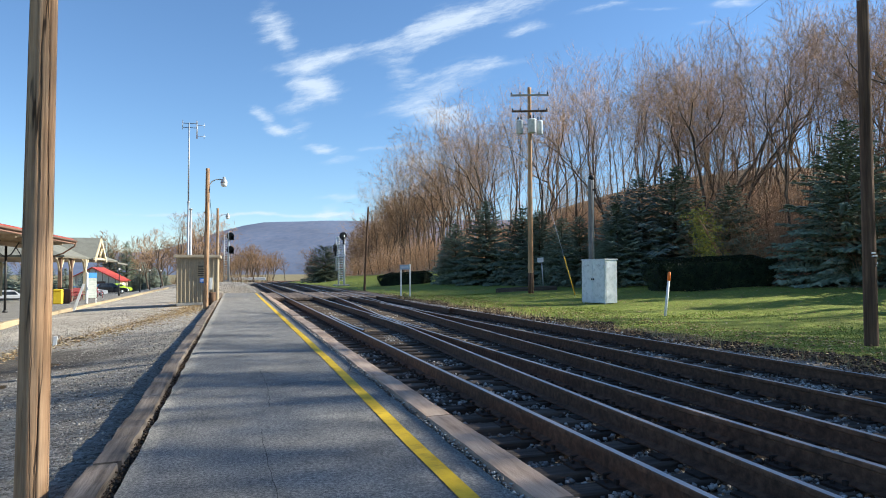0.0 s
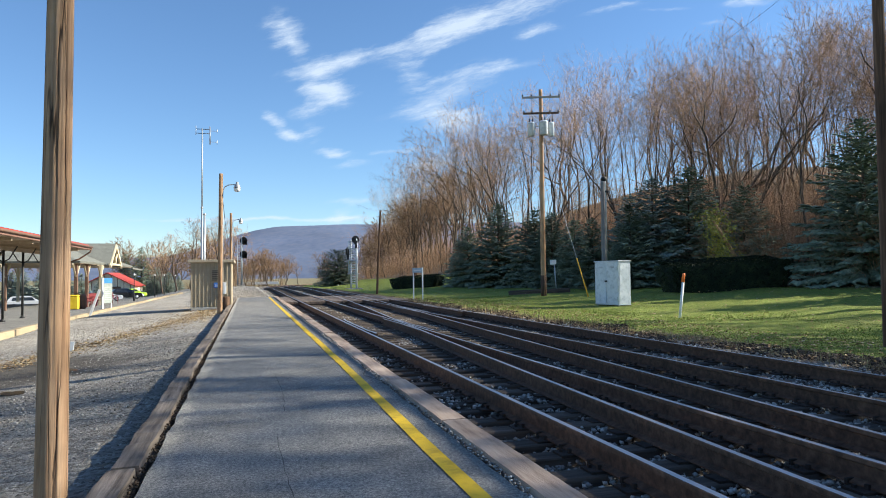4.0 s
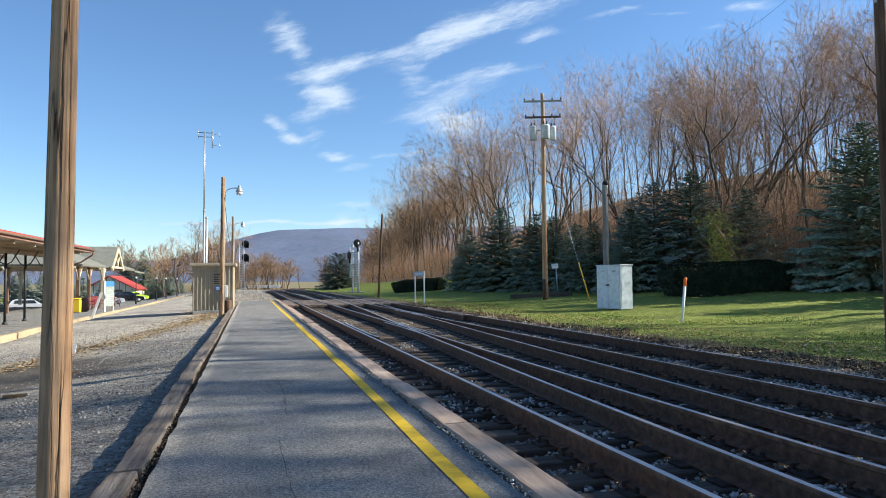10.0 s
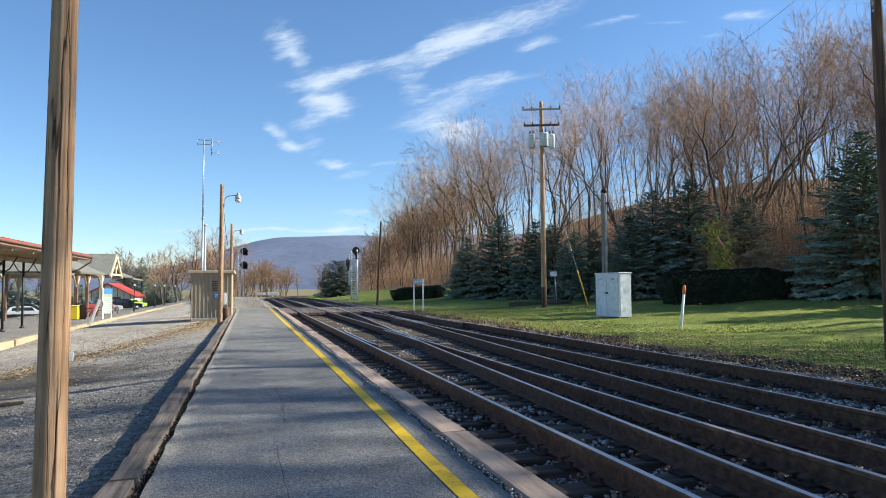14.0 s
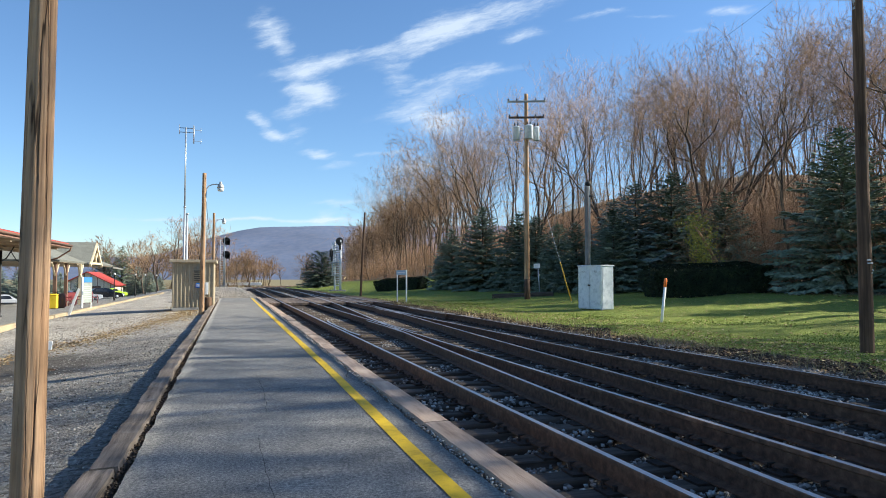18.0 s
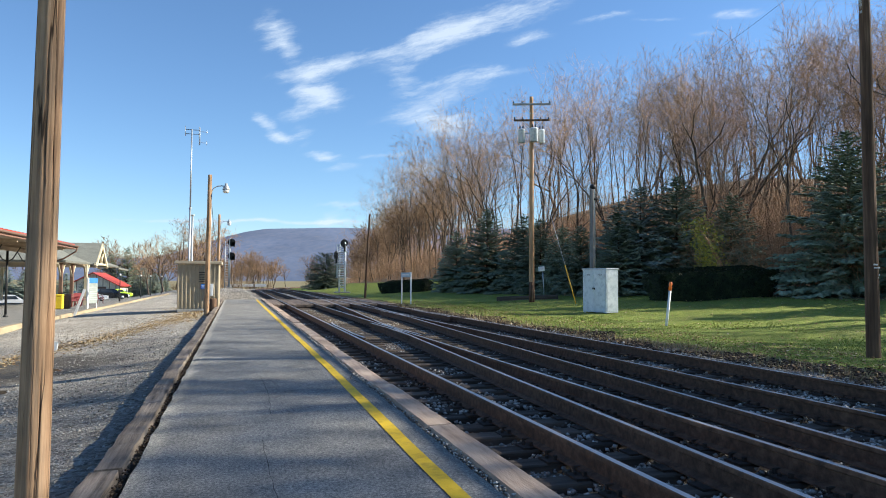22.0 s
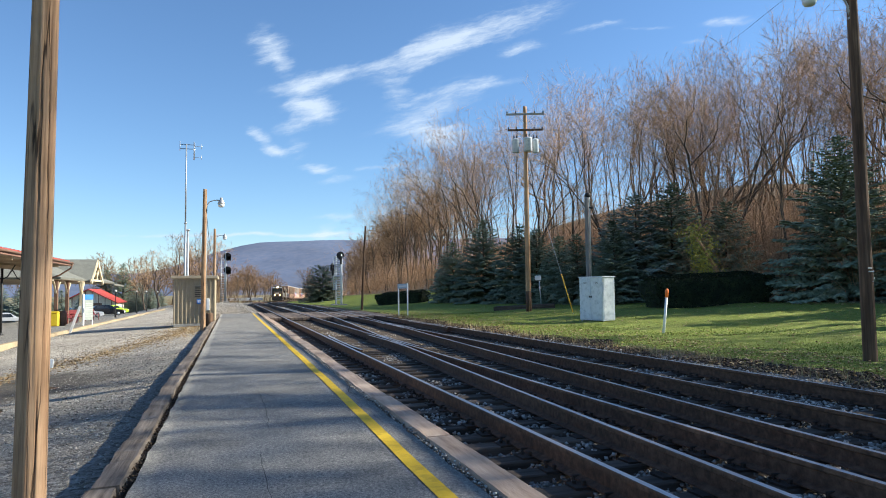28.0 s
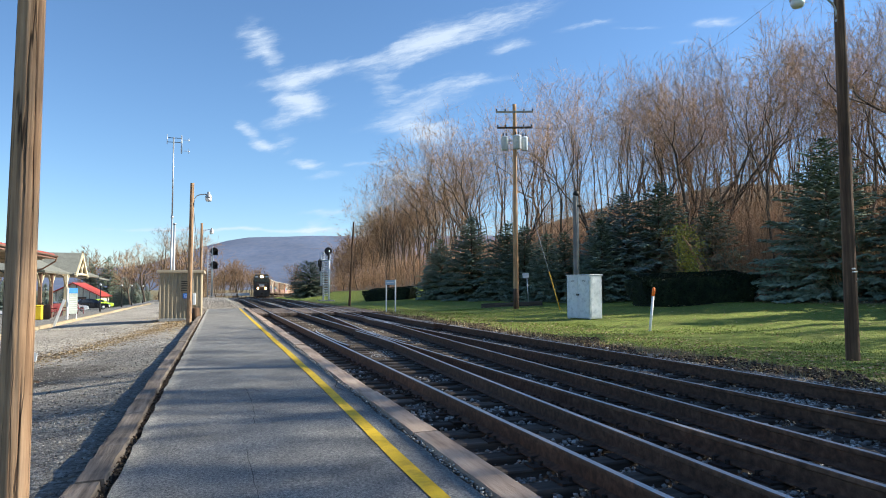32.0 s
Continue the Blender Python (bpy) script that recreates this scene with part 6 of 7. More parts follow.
def park_cars():
    def lot(x, y, rz):
        z = -0.712 - 1.288 * (-10.7 - x) / 6.3 if x > -17 else -2.0 - 0.12 * (-17 - x) / 31
        return pose(x, y, z, 0, 0, rz)
    car(lot(-19.3, 121.0, -70), paint("black car paint", (0.012, 0.013, 0.016)), "black parked crossover car", 4.8, 1.72)
    car(lot(-20.6, 112.0, -80), paint("white car paint", (0.70, 0.71, 0.72)), "white parked saloon car", 4.6, 1.5)
    car(lot(-19.6, 130.0, -60), paint("lime car paint", (0.42, 0.62, 0.04)), "lime green parked car", 4.3, 1.55)
    car(lot(-22.0, 107.8, -82), paint("blue car paint", (0.03, 0.09, 0.35)), "dark blue parked saloon car", 4.5, 1.5)
    car(lot(-24.0, 86.7, -75), paint("silver car paint", (0.45, 0.46, 0.48)), "silver grey parked saloon car", 4.5, 1.5)


park_cars()


def station_clutter():
    zt = -0.712
    def bench(x, y, rz):
        b = thing("bench", pose(x, y, zt, 0, 0, rz), "maroon slatted metal bench on the station walkway", "bench", "station benches")
        for s in (-0.75, 0.75):
            bm = bmesh.new()
            pipe(bm, [(s, -0.26, 0), (s, -0.22, 0.44), (s, 0.2, 0.42), (s, 0.34, 0.9)], 0.03, 6)
            pipe(bm, [(s, 0.28, 0), (s, 0.2, 0.42)], 0.03, 6)
            pipe(bm, [(s, -0.22, 0.44), (s, -0.22, 0.64), (s, 0.26, 0.66)], 0.025, 6)
            part("frame", bm, M_MAROON, b)
        for k in range(5):
            bm = bmesh.new()
            box(bm, -0.85, 0.85, -0.22 + 0.09 * k, -0.15 + 0.09 * k, 0.44, 0.465, 0.006)
            part("seat_slat", bm, M_MAROON, b)
        for k in range(4):
            bm = bmesh.new()
            box(bm, -0.85, 0.85, 0.21 + 0.033 * k, 0.235 + 0.033 * k, 0.50 + 0.11 * k, 0.58 + 0.11 * k, 0.006)
            part("back_slat", bm, M_MAROON, b)
    bench(-11.3, 53.0, 60)
    bench(-11.2, 55.8, 60)
    bench(-11.15, 58.6, 60)
    bench(-11.4, 54.4, 60)
    bench(-10.95, 60.6, 60)
    tb = thing("trash_bin", pose(-11.2, 50.4, zt), "bright yellow square trash bin on the walkway", "trash bin")
    bm = bmesh.new()
    box(bm, -0.26, 0.26, -0.26, 0.26, 0.02, 0.86, 0.04)
    part("body", bm, M_YELLOW, tb)
    bm = bmesh.new()
    box(bm, -0.28, 0.28, -0.28, 0.28, 0.86, 0.98, 0.05)
    part("lid", bm, M_YELLOW, tb)
    tb = thing("trash_bin", pose(-11.0, 51.4, zt), "dark brown slatted trash bin on the walkway", "trash bin")
    bm = bmesh.new()
    lathe(bm, [(0.26, 0.0), (0.32, 0.1), (0.33, 0.85), (0.30, 0.95), (0.2, 1.0)], 16)
    part("body", bm, M_BROWN, tb)
    ib = thing("information_board", pose(-9.55, 50.7, zt, 0, 0, 52), "tall white information board with a blue header", "information board")
    bm = bmesh.new()
    box(bm, -0.06, 0.06, -0.06, 0.06, 0, 2.1, 0.01)
    part("post", bm, M_WHITE, ib)
    bm = bmesh.new()
    box(bm, 0.08, 0.78, -0.03, 0.03, 0.35, 1.72, 0.01)
    pn = part("panel", bm, mat("grey-green notice panel", [(0.24, 0.27, 0.25), (0.34, 0.37, 0.34)], 5, 0.5, 0.0, vary=0), ib)
    bm = bmesh.new()
    box(bm, 0.08, 0.78, -0.035, 0.035, 1.73, 2.08, 0.01)
    part("header", bm, mat("blue header enamel", [(0.04, 0.16, 0.42), (0.06, 0.22, 0.5)], 4, 0.4, 0.0, vary=0), ib)
    for k in range(7):
        bm = bmesh.new()
        box(bm, 0.15, 0.70, -0.036, -0.031, 0.6 + 0.14 * k, 0.64 + 0.14 * k)
        part("writing_bar", bm, M_LAMP, pn)
    bm = bmesh.new()
    box(bm, 0.70, 0.76, -0.03, 0.03, 0, 0.35, 0.005)
    part("foot", bm, M_WHITE, ib)
    sl = thing("leaning_board", pose(-9.05, 44.3, ground_z(-9.05, 44.3), 0, 18, 0), "narrow white board leaning against the kerb", "board")
    bm = bmesh.new()
    box(bm, -0.07, 0.07, -0.02, 0.02, 0, 1.75, 0.004)
    part("board", bm, M_WHITE, sl)
    sk = thing("small_stake", pose(-4.25, 18.9, ground_z(-4.25, 18.9), 0, 6, 0), "short white stake in the gravel yard", "stake")
    bm = bmesh.new()
    box(bm, -0.045, 0.045, -0.02, 0.02, -0.1, 0.24, 0.006)
    part("stake", bm, M_WHITE, sk)
    # lamp posts along the walkway
    for x, y in ((-10.0, 67.0), (-10.0, 81.0), (-10.0, 90.0), (-10.0, 103.0)):
        lp = thing("street_lamp", pose(x, y, zt), "slim dark lamp post with a white globe on the walkway", "street lamp", "walkway lamps")
        bm = bmesh.new()
        lathe(bm, [(0.08, 0), (0.08, 0.3), (0.04, 0.45), (0.03, 2.2), (0.05, 2.25), (0.05, 2.3)], 10)
        part("post", bm, M_BLACK, lp)
        bm = bmesh.new()
        lathe(bm, [(0.04, 2.3), (0.085, 2.34), (0.10, 2.40), (0.075, 2.47), (0.02, 2.50)], 12)
        part("globe", bm, M_GLASS, lp, "white glass globe")


station_clutter()



# ---- distance: far trees, ridge, clouds ----
def far_trees():
    rnd = random.Random(77)
    t1, t2 = bare_tree(91, 11, 5, 0.13, 0.5, 0.25, 0.012, 0.36, 0.018), bare_tree(92, 12, 4, 0.10, 0.45, 0.3, 0.011, 0.36, 0.026)
    for t in (t1, t2):
        tagged(t, "leafless tree in the far valley beyond the line", "tree", "far bare trees")
    br = brush(95, 3.2, mat("tan far brush", [(0.17, 0.11, 0.065), (0.27, 0.185, 0.11), (0.36, 0.26, 0.16)], 0.8, 0.9, 0.0, vary=0.25, spec=0.1), "shrub", "tan leafless scrub along the far bend", stems=10)
    br["group"] = "far scrub"
    trees, scrub = [], []
    for i in range(26):
        y = rnd.uniform(150, 215)
        trees.append((rnd.uniform(-0.17, -0.03) * y, y, rnd.uniform(0.95, 1.4)))
    for i in range(54):
        y = rnd.uniform(220, 330)
        trees.append((rnd.uniform(-0.13, 0.10) * y - 2, y, rnd.uniform(0.8, 1.25)))
    for i in range(52):
        y = rnd.uniform(125, 260)
        trees.append((30.0 + rnd.random() ** 1.2 * 18 + bend(y), y, rnd.uniform(1.2, 1.7)))
    for i in range(18):
        y = rnd.uniform(400, 520)
        trees.append((rnd.uniform(-0.06, 0.075) * y, y, rnd.uniform(1.3, 2.0)))
    for i in range(10):
        trees.append((rnd.uniform(-95, -34), rnd.uniform(110, 170), rnd.uniform(0.8, 1.2)))
    for i in range(110):
        y = rnd.uniform(150, 330)
        scrub.append((rnd.uniform(-0.13, 0.075) * y - 4, y, rnd.uniform(0.8, 1.5)))
    # thicket on the inside of the far bend
    for i in range(100):
        y = rnd.uniform(140, 250)
        x = max(rnd.uniform(0.10, 0.27) * y, 15 + bend(y))
        (trees if i % 4 == 0 else scrub).append((x, y, rnd.uniform(0.6, 0.95) if i % 4 == 0 else rnd.uniform(1.2, 2.1)))

    def join(name, spots, kinds, label, category):
        """Far plants that nobody could tell apart, in one mesh."""
        vs, fs, mi, mats, off = [], [], [], [], 0
        for i, (x, y, s) in enumerate(spots):
            if abs(x - 5 - bend(y)) < 7:
                x = 5 + bend(y) - 9 - rnd.random() * 6
            m = np.array(pose(x, y, ground_z(x, y), 0, 0, rnd.uniform(0, 360)))
            for me in kinds[i % len(kinds)]:
                if me.materials[0] not in mats:
                    mats.append(me.materials[0])
                co = np.array([v.co for v in me.vertices]) * s
                vs.append(co @ m[:3, :3].T + m[:3, 3])
                fs += [[k + off for k in p.vertices] for p in me.polygons]
                mi += [mats.index(me.materials[0])] * len(me.polygons)
                off += len(co)
        me = bpy.data.meshes.new(name)
        me.from_pydata(np.concatenate(vs).tolist(), [], fs)
        for m in mats:
            me.materials.append(m)
        me.polygons.foreach_set("material_index", mi)
        me.shade_smooth()
        tagged(new(name, me), label, category, kind="stuff")

    sets = [[o.data for o in t.children] for t in (t1, t2)]
    settle_first(t1, *trees.pop(0)[:2], 0, 1.1)
    settle_first(t2, *trees.pop(5)[:2], 40, 1.1)
    settle_first(br, *scrub.pop(-1)[:2], 0, 1.5)
    join("far_wood", trees, sets, "leafless brown trees in the far valley beyond the bend", "trees")
    join("far_scrub", scrub, [[br.data]], "tan leafless scrub along the far bend", "shrubs")
    # fine-twigged trees past the shed
    yt = bare_tree(97, 12.5, 6, 0.13, 0.5, 0.3, 0.012, 0.34, 0.010)
    tagged(yt, "spreading leafless tree beside the walkway past the shed", "tree", "bare trees by the walkway")
    settle_first(yt, -8.2, 112.0, 20, 1.0)
    for x, y, rz, k in ((-5.2, 118.0, 130, 1.05), (-11.8, 121.0, 250, 0.9), (-3.0, 126.0, 60, 0.95), (-14.5, 128.0, 310, 0.85), (-7.0, 131.0, 190, 1.0)):
        place(yt, x, y, rz, k)
    # conifers by the garage and behind the canopy
    a, b = spruce(81, 9.5, 3.4, M_NEEDLE), spruce(82, 6.5, 2.6, M_NEEDLE_B)
    for t in (a, b):
        tagged(t, "dense green conifer beyond the station", "tree", "conifers beyond the station")
    settle_first(a, -21.1, 150, 0, 1.12)
    place(a, -24.5, 152, 80, 1.0)
    settle_first(b, -17.0, 141, 0, 1.0)
    for x, y, s, k in ((-14.6, 138, 0.85, b), (-13.2, 142, 0.7, b), (-29, 98, 0.75, b), (-33, 100, 0.95, b), (-37, 101, 0.85, b), (-41, 101, 1.0, b), (-26, 104, 0.75, b), (-45, 104, 0.9, b), (-27.6, 97, 0.8, b), (-25.2, 96, 0.74, b), (-23.0, 98, 0.82, b), (-20.8, 97, 0.7, b), (-18.9, 99, 0.62, b)):
        place(k, x, y, rnd.uniform(0, 360), s)


far_trees()


def far_ridge():
    """The long wooded ridge across the valley."""
    yaw = radians(17.5)
    fw, rt = Vector((math.sin(yaw), math.cos(yaw), 0)), Vector((math.cos(yaw), -math.sin(yaw), 0))
    verts, faces = [], []
    n, m = 90, 12
    for i in range(n + 1):
        u = -1.4 + 2.6 * i / n
        top = 158 * smooth(-0.46, -0.26, u) + 80 + 32 * smooth(-0.9, -0.5, u)
        top += 9 * noise.noise((u * 9, 0, 0)) + 3.5 * noise.noise((u * 40, 2, 0)) + 1.2 * noise.noise((u * 160, 4, 0))
        for j in range(m + 1):
            t = j / m
            z0 = 3500 - 900 * (1 - t)
            p = fw * z0 + rt * (u * 3500)
            h = -8 + (top + 8) * (t ** 0.8) + 14 * noise.noise((u * 14, t * 3, 5)) * math.sin(math.pi * t)
            verts.append((p.x, p.y, h))
    for i in range(n):
        for j in range(m):
            a = i * (m + 1) + j
            faces.append((a, a + m + 1, a + m + 2, a + 1))
    # blue haze of the distance is mixed into the wood's own colour
    m_r = mat("haze-tinted blue wooded ridge", [(0.092, 0.118, 0.19), (0.12, 0.146, 0.222), (0.155, 0.168, 0.225)], 0.03, 0.95, 0.0, vary=0, big=0.25, world_space=True)
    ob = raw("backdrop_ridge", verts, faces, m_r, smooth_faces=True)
    tagged(ob, "long haze-tinted blue wooded ridge across the valley", "ridge", kind="structure")
    # pale distant fence line below the far trees
    bm = bmesh.new()
    box(bm, -6, 8, -0.2, 0.2, 0.0, 0.9, 0.05)
    tagged(part("distant_wall", bm, M_WHITE, at=pose(2.0, 236, ground_z(2, 236) + 1.0, 0, 0, -6)), "low white wall in the distance by the bend", "wall", kind="structure")


far_ridge()


def cloud_material():
    m = bpy.data.materials.new("thin cirrus")
    m.use_nodes = True
    nt = m.node_tree
    nt.nodes.remove(nt.nodes["Principled BSDF"])
    out = nt.nodes["Material Output"]
    tc = nt.nodes.new("ShaderNodeTexCoord").outputs["Object"]
    # warp, so that the edges fray along the wind
    wn1 = node(nt, "TexNoise", Scale=0.011, Detail=5.0, Roughness=0.6)
    lk(nt, tc, wn1.inputs["Vector"])
    sub = nt.nodes.new("ShaderNodeVectorMath")
    sub.operation = "MULTIPLY_ADD"
    lk(nt, wn1.outputs["Color"], sub.inputs[0])
    sub.inputs[1].default_value = (46.0, 22.0, 0.0)
    off = nt.nodes.new("ShaderNodeVectorMath")
    off.operation = "SUBTRACT"
    lk(nt, tc, off.inputs[0])
    off.inputs[1].default_value = (23.0, 11.0, 0.0)
    lk(nt, off.outputs[0], sub.inputs[2])
    pos = sub.outputs[0]
    total = None

    def puff(x, y, a, b, deg, power):
        nonlocal total
        mp = nt.nodes.new("ShaderNodeMapping")
        mp.vector_type = "TEXTURE"
        mp.inputs["Location"].default_value = (x - 784, 441 - y, 0)
        mp.inputs["Rotation"].default_value = (0, 0, radians(deg))
        mp.inputs["Scale"].default_value = (a, b, 1)
        lk(nt, pos, mp.inputs[0])
        ln = nt.nodes.new("ShaderNodeVectorMath")
        ln.operation = "LENGTH"
        lk(nt, mp.outputs[0], ln.inputs[0])
        mr = nt.nodes.new("ShaderNodeMapRange")
        mr.interpolation_type = "SMOOTHSTEP"
        mr.inputs[1].default_value, mr.inputs[2].default_value = 1.25, 0.0
        mr.inputs[3].default_value, mr.inputs[4].default_value = 0.0, power
        lk(nt, ln.outputs["Value"], mr.inputs[0])
        total = mr.outputs[0] if total is None else mth(nt, "ADD", total, mr.outputs[0])

    puff(478, 58, 52, 38, -35, 0.85)
    puff(500, 85, 22, 34, 20, 0.35)
    puff(590, 108, 125, 20, 12, 0.75)
    puff(760, 66, 120, 36, 22, 1.0)
    puff(900, 18, 120, 34, 18, 0.9)
    puff(545, 155, 62, 42, -25, 0.85)
    puff(575, 168, 50, 20, 10, 0.6)
    puff(515, 198, 42, 14, 14, 0.7)
    puff(458, 214, 34, 16, -30, 0.9)
    puff(484, 240, 32, 12, -10, 0.75)
    puff(525, 240, 30, 24, 55, 0.35)
    puff(572, 275, 40, 13, -6, 0.85)
    puff(592, 297, 42, 8, 10, 0.6)
    puff(640, 274, 40, 6, 2, 0.35)
    puff(705, 138, 36, 28, 10, 0.6)
    puff(770, 165, 125, 34, 20, 0.6)
    puff(760, 213, 90, 24, 4, 0.95)
    puff(790, 235, 60, 16, 6, 0.6)
    puff(840, 128, 110, 16, 9, 0.55)
    puff(730, 297, 80, 17, 12, 1.0)
    puff(700, 270, 40, 6, 5, 0.5)
    puff(705, 326, 52, 6, 5, 0.6)
    puff(600, 359, 62, 8, 3, 0.8)
    puff(575, 378, 34, 10, 15, 0.6)
    puff(590, 392, 60, 10, -3, 0.7)
    puff(420, 389, 260, 5, 0, 0.9)
    puff(920, 64, 52, 14, 10, 0.75)
    puff(1055, 26, 70, 8, 9, 0.5)
    puff(1150, 28, 50, 5, 3, 0.4)
    puff(1300, 20, 60, 12, 6, 0.6)
    puff(1235, 56, 40, 5, 3, 0.45)
    puff(1400, 60, 120, 40, 30, 0.35)
    # fibres drawn out along the wind, torn finer at the edges
    lean = nt.nodes.new("ShaderNodeMapping")
    lean.inputs["Rotation"].default_value = (0, 0, radians(-14))
    lk(nt, pos, lean.inputs[0])
    streak = noise_at(nt, lean.outputs[0], 0.016, 8.0, 0.64, (0.42, 2.3, 1.0))
    fine = noise_at(nt, lean.outputs[0], 0.05, 7.0, 0.68, (0.45, 1.7, 1.0))
    torn = mth(nt, "ADD", mth(nt, "MULTIPLY_ADD", streak, 2.3, -1.15), mth(nt, "MULTIPLY_ADD", fine, 1.3, -0.65))
    body = mth(nt, "ADD", mth(nt, "MULTIPLY", total, 0.95), mth(nt, "MULTIPLY_ADD", torn, 0.85, -0.05))
    mr = nt.nodes.new("ShaderNodeMapRange")
    mr.interpolation_type = "SMOOTHSTEP"
    mr.inputs[1].default_value, mr.inputs[2].default_value = -0.05, 1.45
    lk(nt, body, mr.inputs[0])
    veil = mth(nt, "MULTIPLY", mr.outputs[0], mth(nt, "MINIMUM", mth(nt, "MULTIPLY", total, 4.0), 1.0))
    veil = mth(nt, "MINIMUM", veil, 0.82)
    tr = nt.nodes.new("ShaderNodeBsdfTransparent")
    em = node(nt, "Emission", Strength=0.41)
    em.inputs["Color"].default_value = (0.93, 0.97, 1.0, 1)
    mix = nt.nodes.new("ShaderNodeMixShader")
    lk(nt, veil, mix.inputs[0])
    lk(nt, tr.outputs[0], mix.inputs[1])
    lk(nt, em.outputs[0], mix.inputs[2])
    lk(nt, mix.outputs[0], out.inputs["Surface"])
    return m


def clouds():
    """A sheet of high thin cloud, far behind the ridge."""
    k = 4200.0 / 1190.0
    at = look((0, 0, 1.32), Vector((0, 0, 1.32)) + Vector((math.sin(radians(17.5)) * 0.99905, math.cos(radians(17.5)) * 0.99905, 0.0436)))
    at = at @ pose(0, 0, -4200) @ Matrix.Scale(k, 4)
    verts = [(-1100, 20, 0), (1100, 20, 0), (1100, 620, 0), (-1100, 620, 0)]
    ob = raw("backdrop_clouds", verts, [(0, 1, 2, 3)], cloud_material())
    ob.matrix_basis = at
    tagged(ob, "thin white wisps of cirrus cloud in a blue sky", "clouds", kind="structure")


clouds()



# ---- loose stones, leaves, grass ----
def island_mat(name, cols, rough=0.9):
    """Many small pieces in one mesh, each with its own tone."""
    m = bpy.data.materials.new(name)
    m.use_nodes = True
    nt = m.node_tree
    p = nt.nodes["Principled BSDF"]
    g = nt.nodes.new("ShaderNodeNewGeometry")
    n = len(cols)
    c = ramp(nt, g.outputs["Random Per Island"], [(i / max(1, n - 1), k) for i, k in enumerate(cols)])
    grain = noise_at(nt, g.outputs["Position"], 60.0, 4.0, 0.6)
    lk(nt, blend(nt, 1.0, c, ramp(nt, grain, [(0.3, (0.75, 0.75, 0.75)), (0.7, (1.2, 1.2, 1.2))]), "MULTIPLY"), p.inputs["Base Color"])
    p.inputs["Roughness"].default_value = rough
    p.inputs["Specular IOR Level"].default_value = 0.2
    return m


OCTA = np.array([[1, 0, 0], [-1, 0, 0], [0, 1, 0], [0, -1, 0], [0, 0, 1], [0, 0, -1]], float)
OCTA_F = np.array([[0, 2, 4], [2, 1, 4], [1, 3, 4], [3, 0, 4], [2, 0, 5], [1, 2, 5], [3, 1, 5], [0, 3, 5]])


def np_mesh(name, v, f, material):
    me = bpy.data.meshes.new(name)
    me.vertices.add(len(v))
    me.vertices.foreach_set("co", v.astype(np.float32).ravel())
    k = f.shape[1]
    me.loops.add(f.size)
    me.loops.foreach_set("vertex_index", f.astype(np.int32).ravel())
    me.polygons.add(len(f))
    me.polygons.foreach_set("loop_start", np.arange(0, f.size, k, dtype=np.int32))
    me.update(calc_edges=True)
    me.validate()
    me.materials.append(material)
    return new(name, me)


def stones(name, x, y, z, size, material, seed, label, flat=0.75):
    r = np.random.RandomState(seed)
    n = len(x)
    v = OCTA[None] * (r.uniform(0.55, 1.0, (n, 6, 1))) * size[:, None, None]
    q = r.normal(size=(n, 4))
    q /= np.linalg.norm(q, axis=1, keepdims=True)
    a, b, c, d = q.T
    R = np.stack([1 - 2 * (c * c + d * d), 2 * (b * c - a * d), 2 * (b * d + a * c), 2 * (b * c + a * d), 1 - 2 * (b * b + d * d), 2 * (c * d - a * b), 2 * (b * d - a * c), 2 * (c * d + a * b), 1 - 2 * (b * b + c * c)], 1).reshape(n, 3, 3)
    v = np.einsum("nij,nkj->nki", R, v)
    v[:, :, 2] *= flat
    v += np.stack([x, y, z], 1)[:, None]
    f = (OCTA_F[None] + 6 * np.arange(n)[:, None, None]).reshape(-1, 3)
    ob = np_mesh(name, v.reshape(-1, 3), f, material)
    return tagged(ob, label, "stones", kind="stuff")


M_BALLAST = island_mat("crushed ballast stone", [(0.11, 0.097, 0.083), (0.22, 0.20, 0.178), (0.33, 0.305, 0.275), (0.45, 0.42, 0.38), (0.60, 0.56, 0.505)])
M_GRAVEL = island_mat("pale yard gravel", [(0.10, 0.09, 0.078), (0.22, 0.20, 0.175), (0.34, 0.315, 0.28), (0.46, 0.43, 0.385)])
M_LEAF = island_mat("dry fallen leaves", [(0.14, 0.085, 0.04), (0.30, 0.19, 0.085), (0.46, 0.33, 0.16), (0.55, 0.45, 0.27)])
M_SOIL = island_mat("dark soil clods", [(0.03, 0.021, 0.015), (0.075, 0.052, 0.035), (0.17, 0.12, 0.078)])
M_GRASS = island_mat("grass blades", [(0.11, 0.168, 0.024), (0.18, 0.235, 0.037), (0.245, 0.28, 0.055), (0.32, 0.31, 0.085)])
M_DRY = island_mat("dry grass blades", [(0.22, 0.16, 0.07), (0.36, 0.28, 0.14), (0.45, 0.38, 0.22)])


def lots(n, seed, x0, x1, y0, y1, power=1.0):
    """Scattered places, thicker towards y0."""
    r = np.random.RandomState(seed)
    return r.uniform(x0, x1, n), y0 + (y1 - y0) * r.uniform(0, 1, n) ** power, r


def heights(x, y):
    return np.array([ground_z(a, b) for a, b in zip(x, y)])


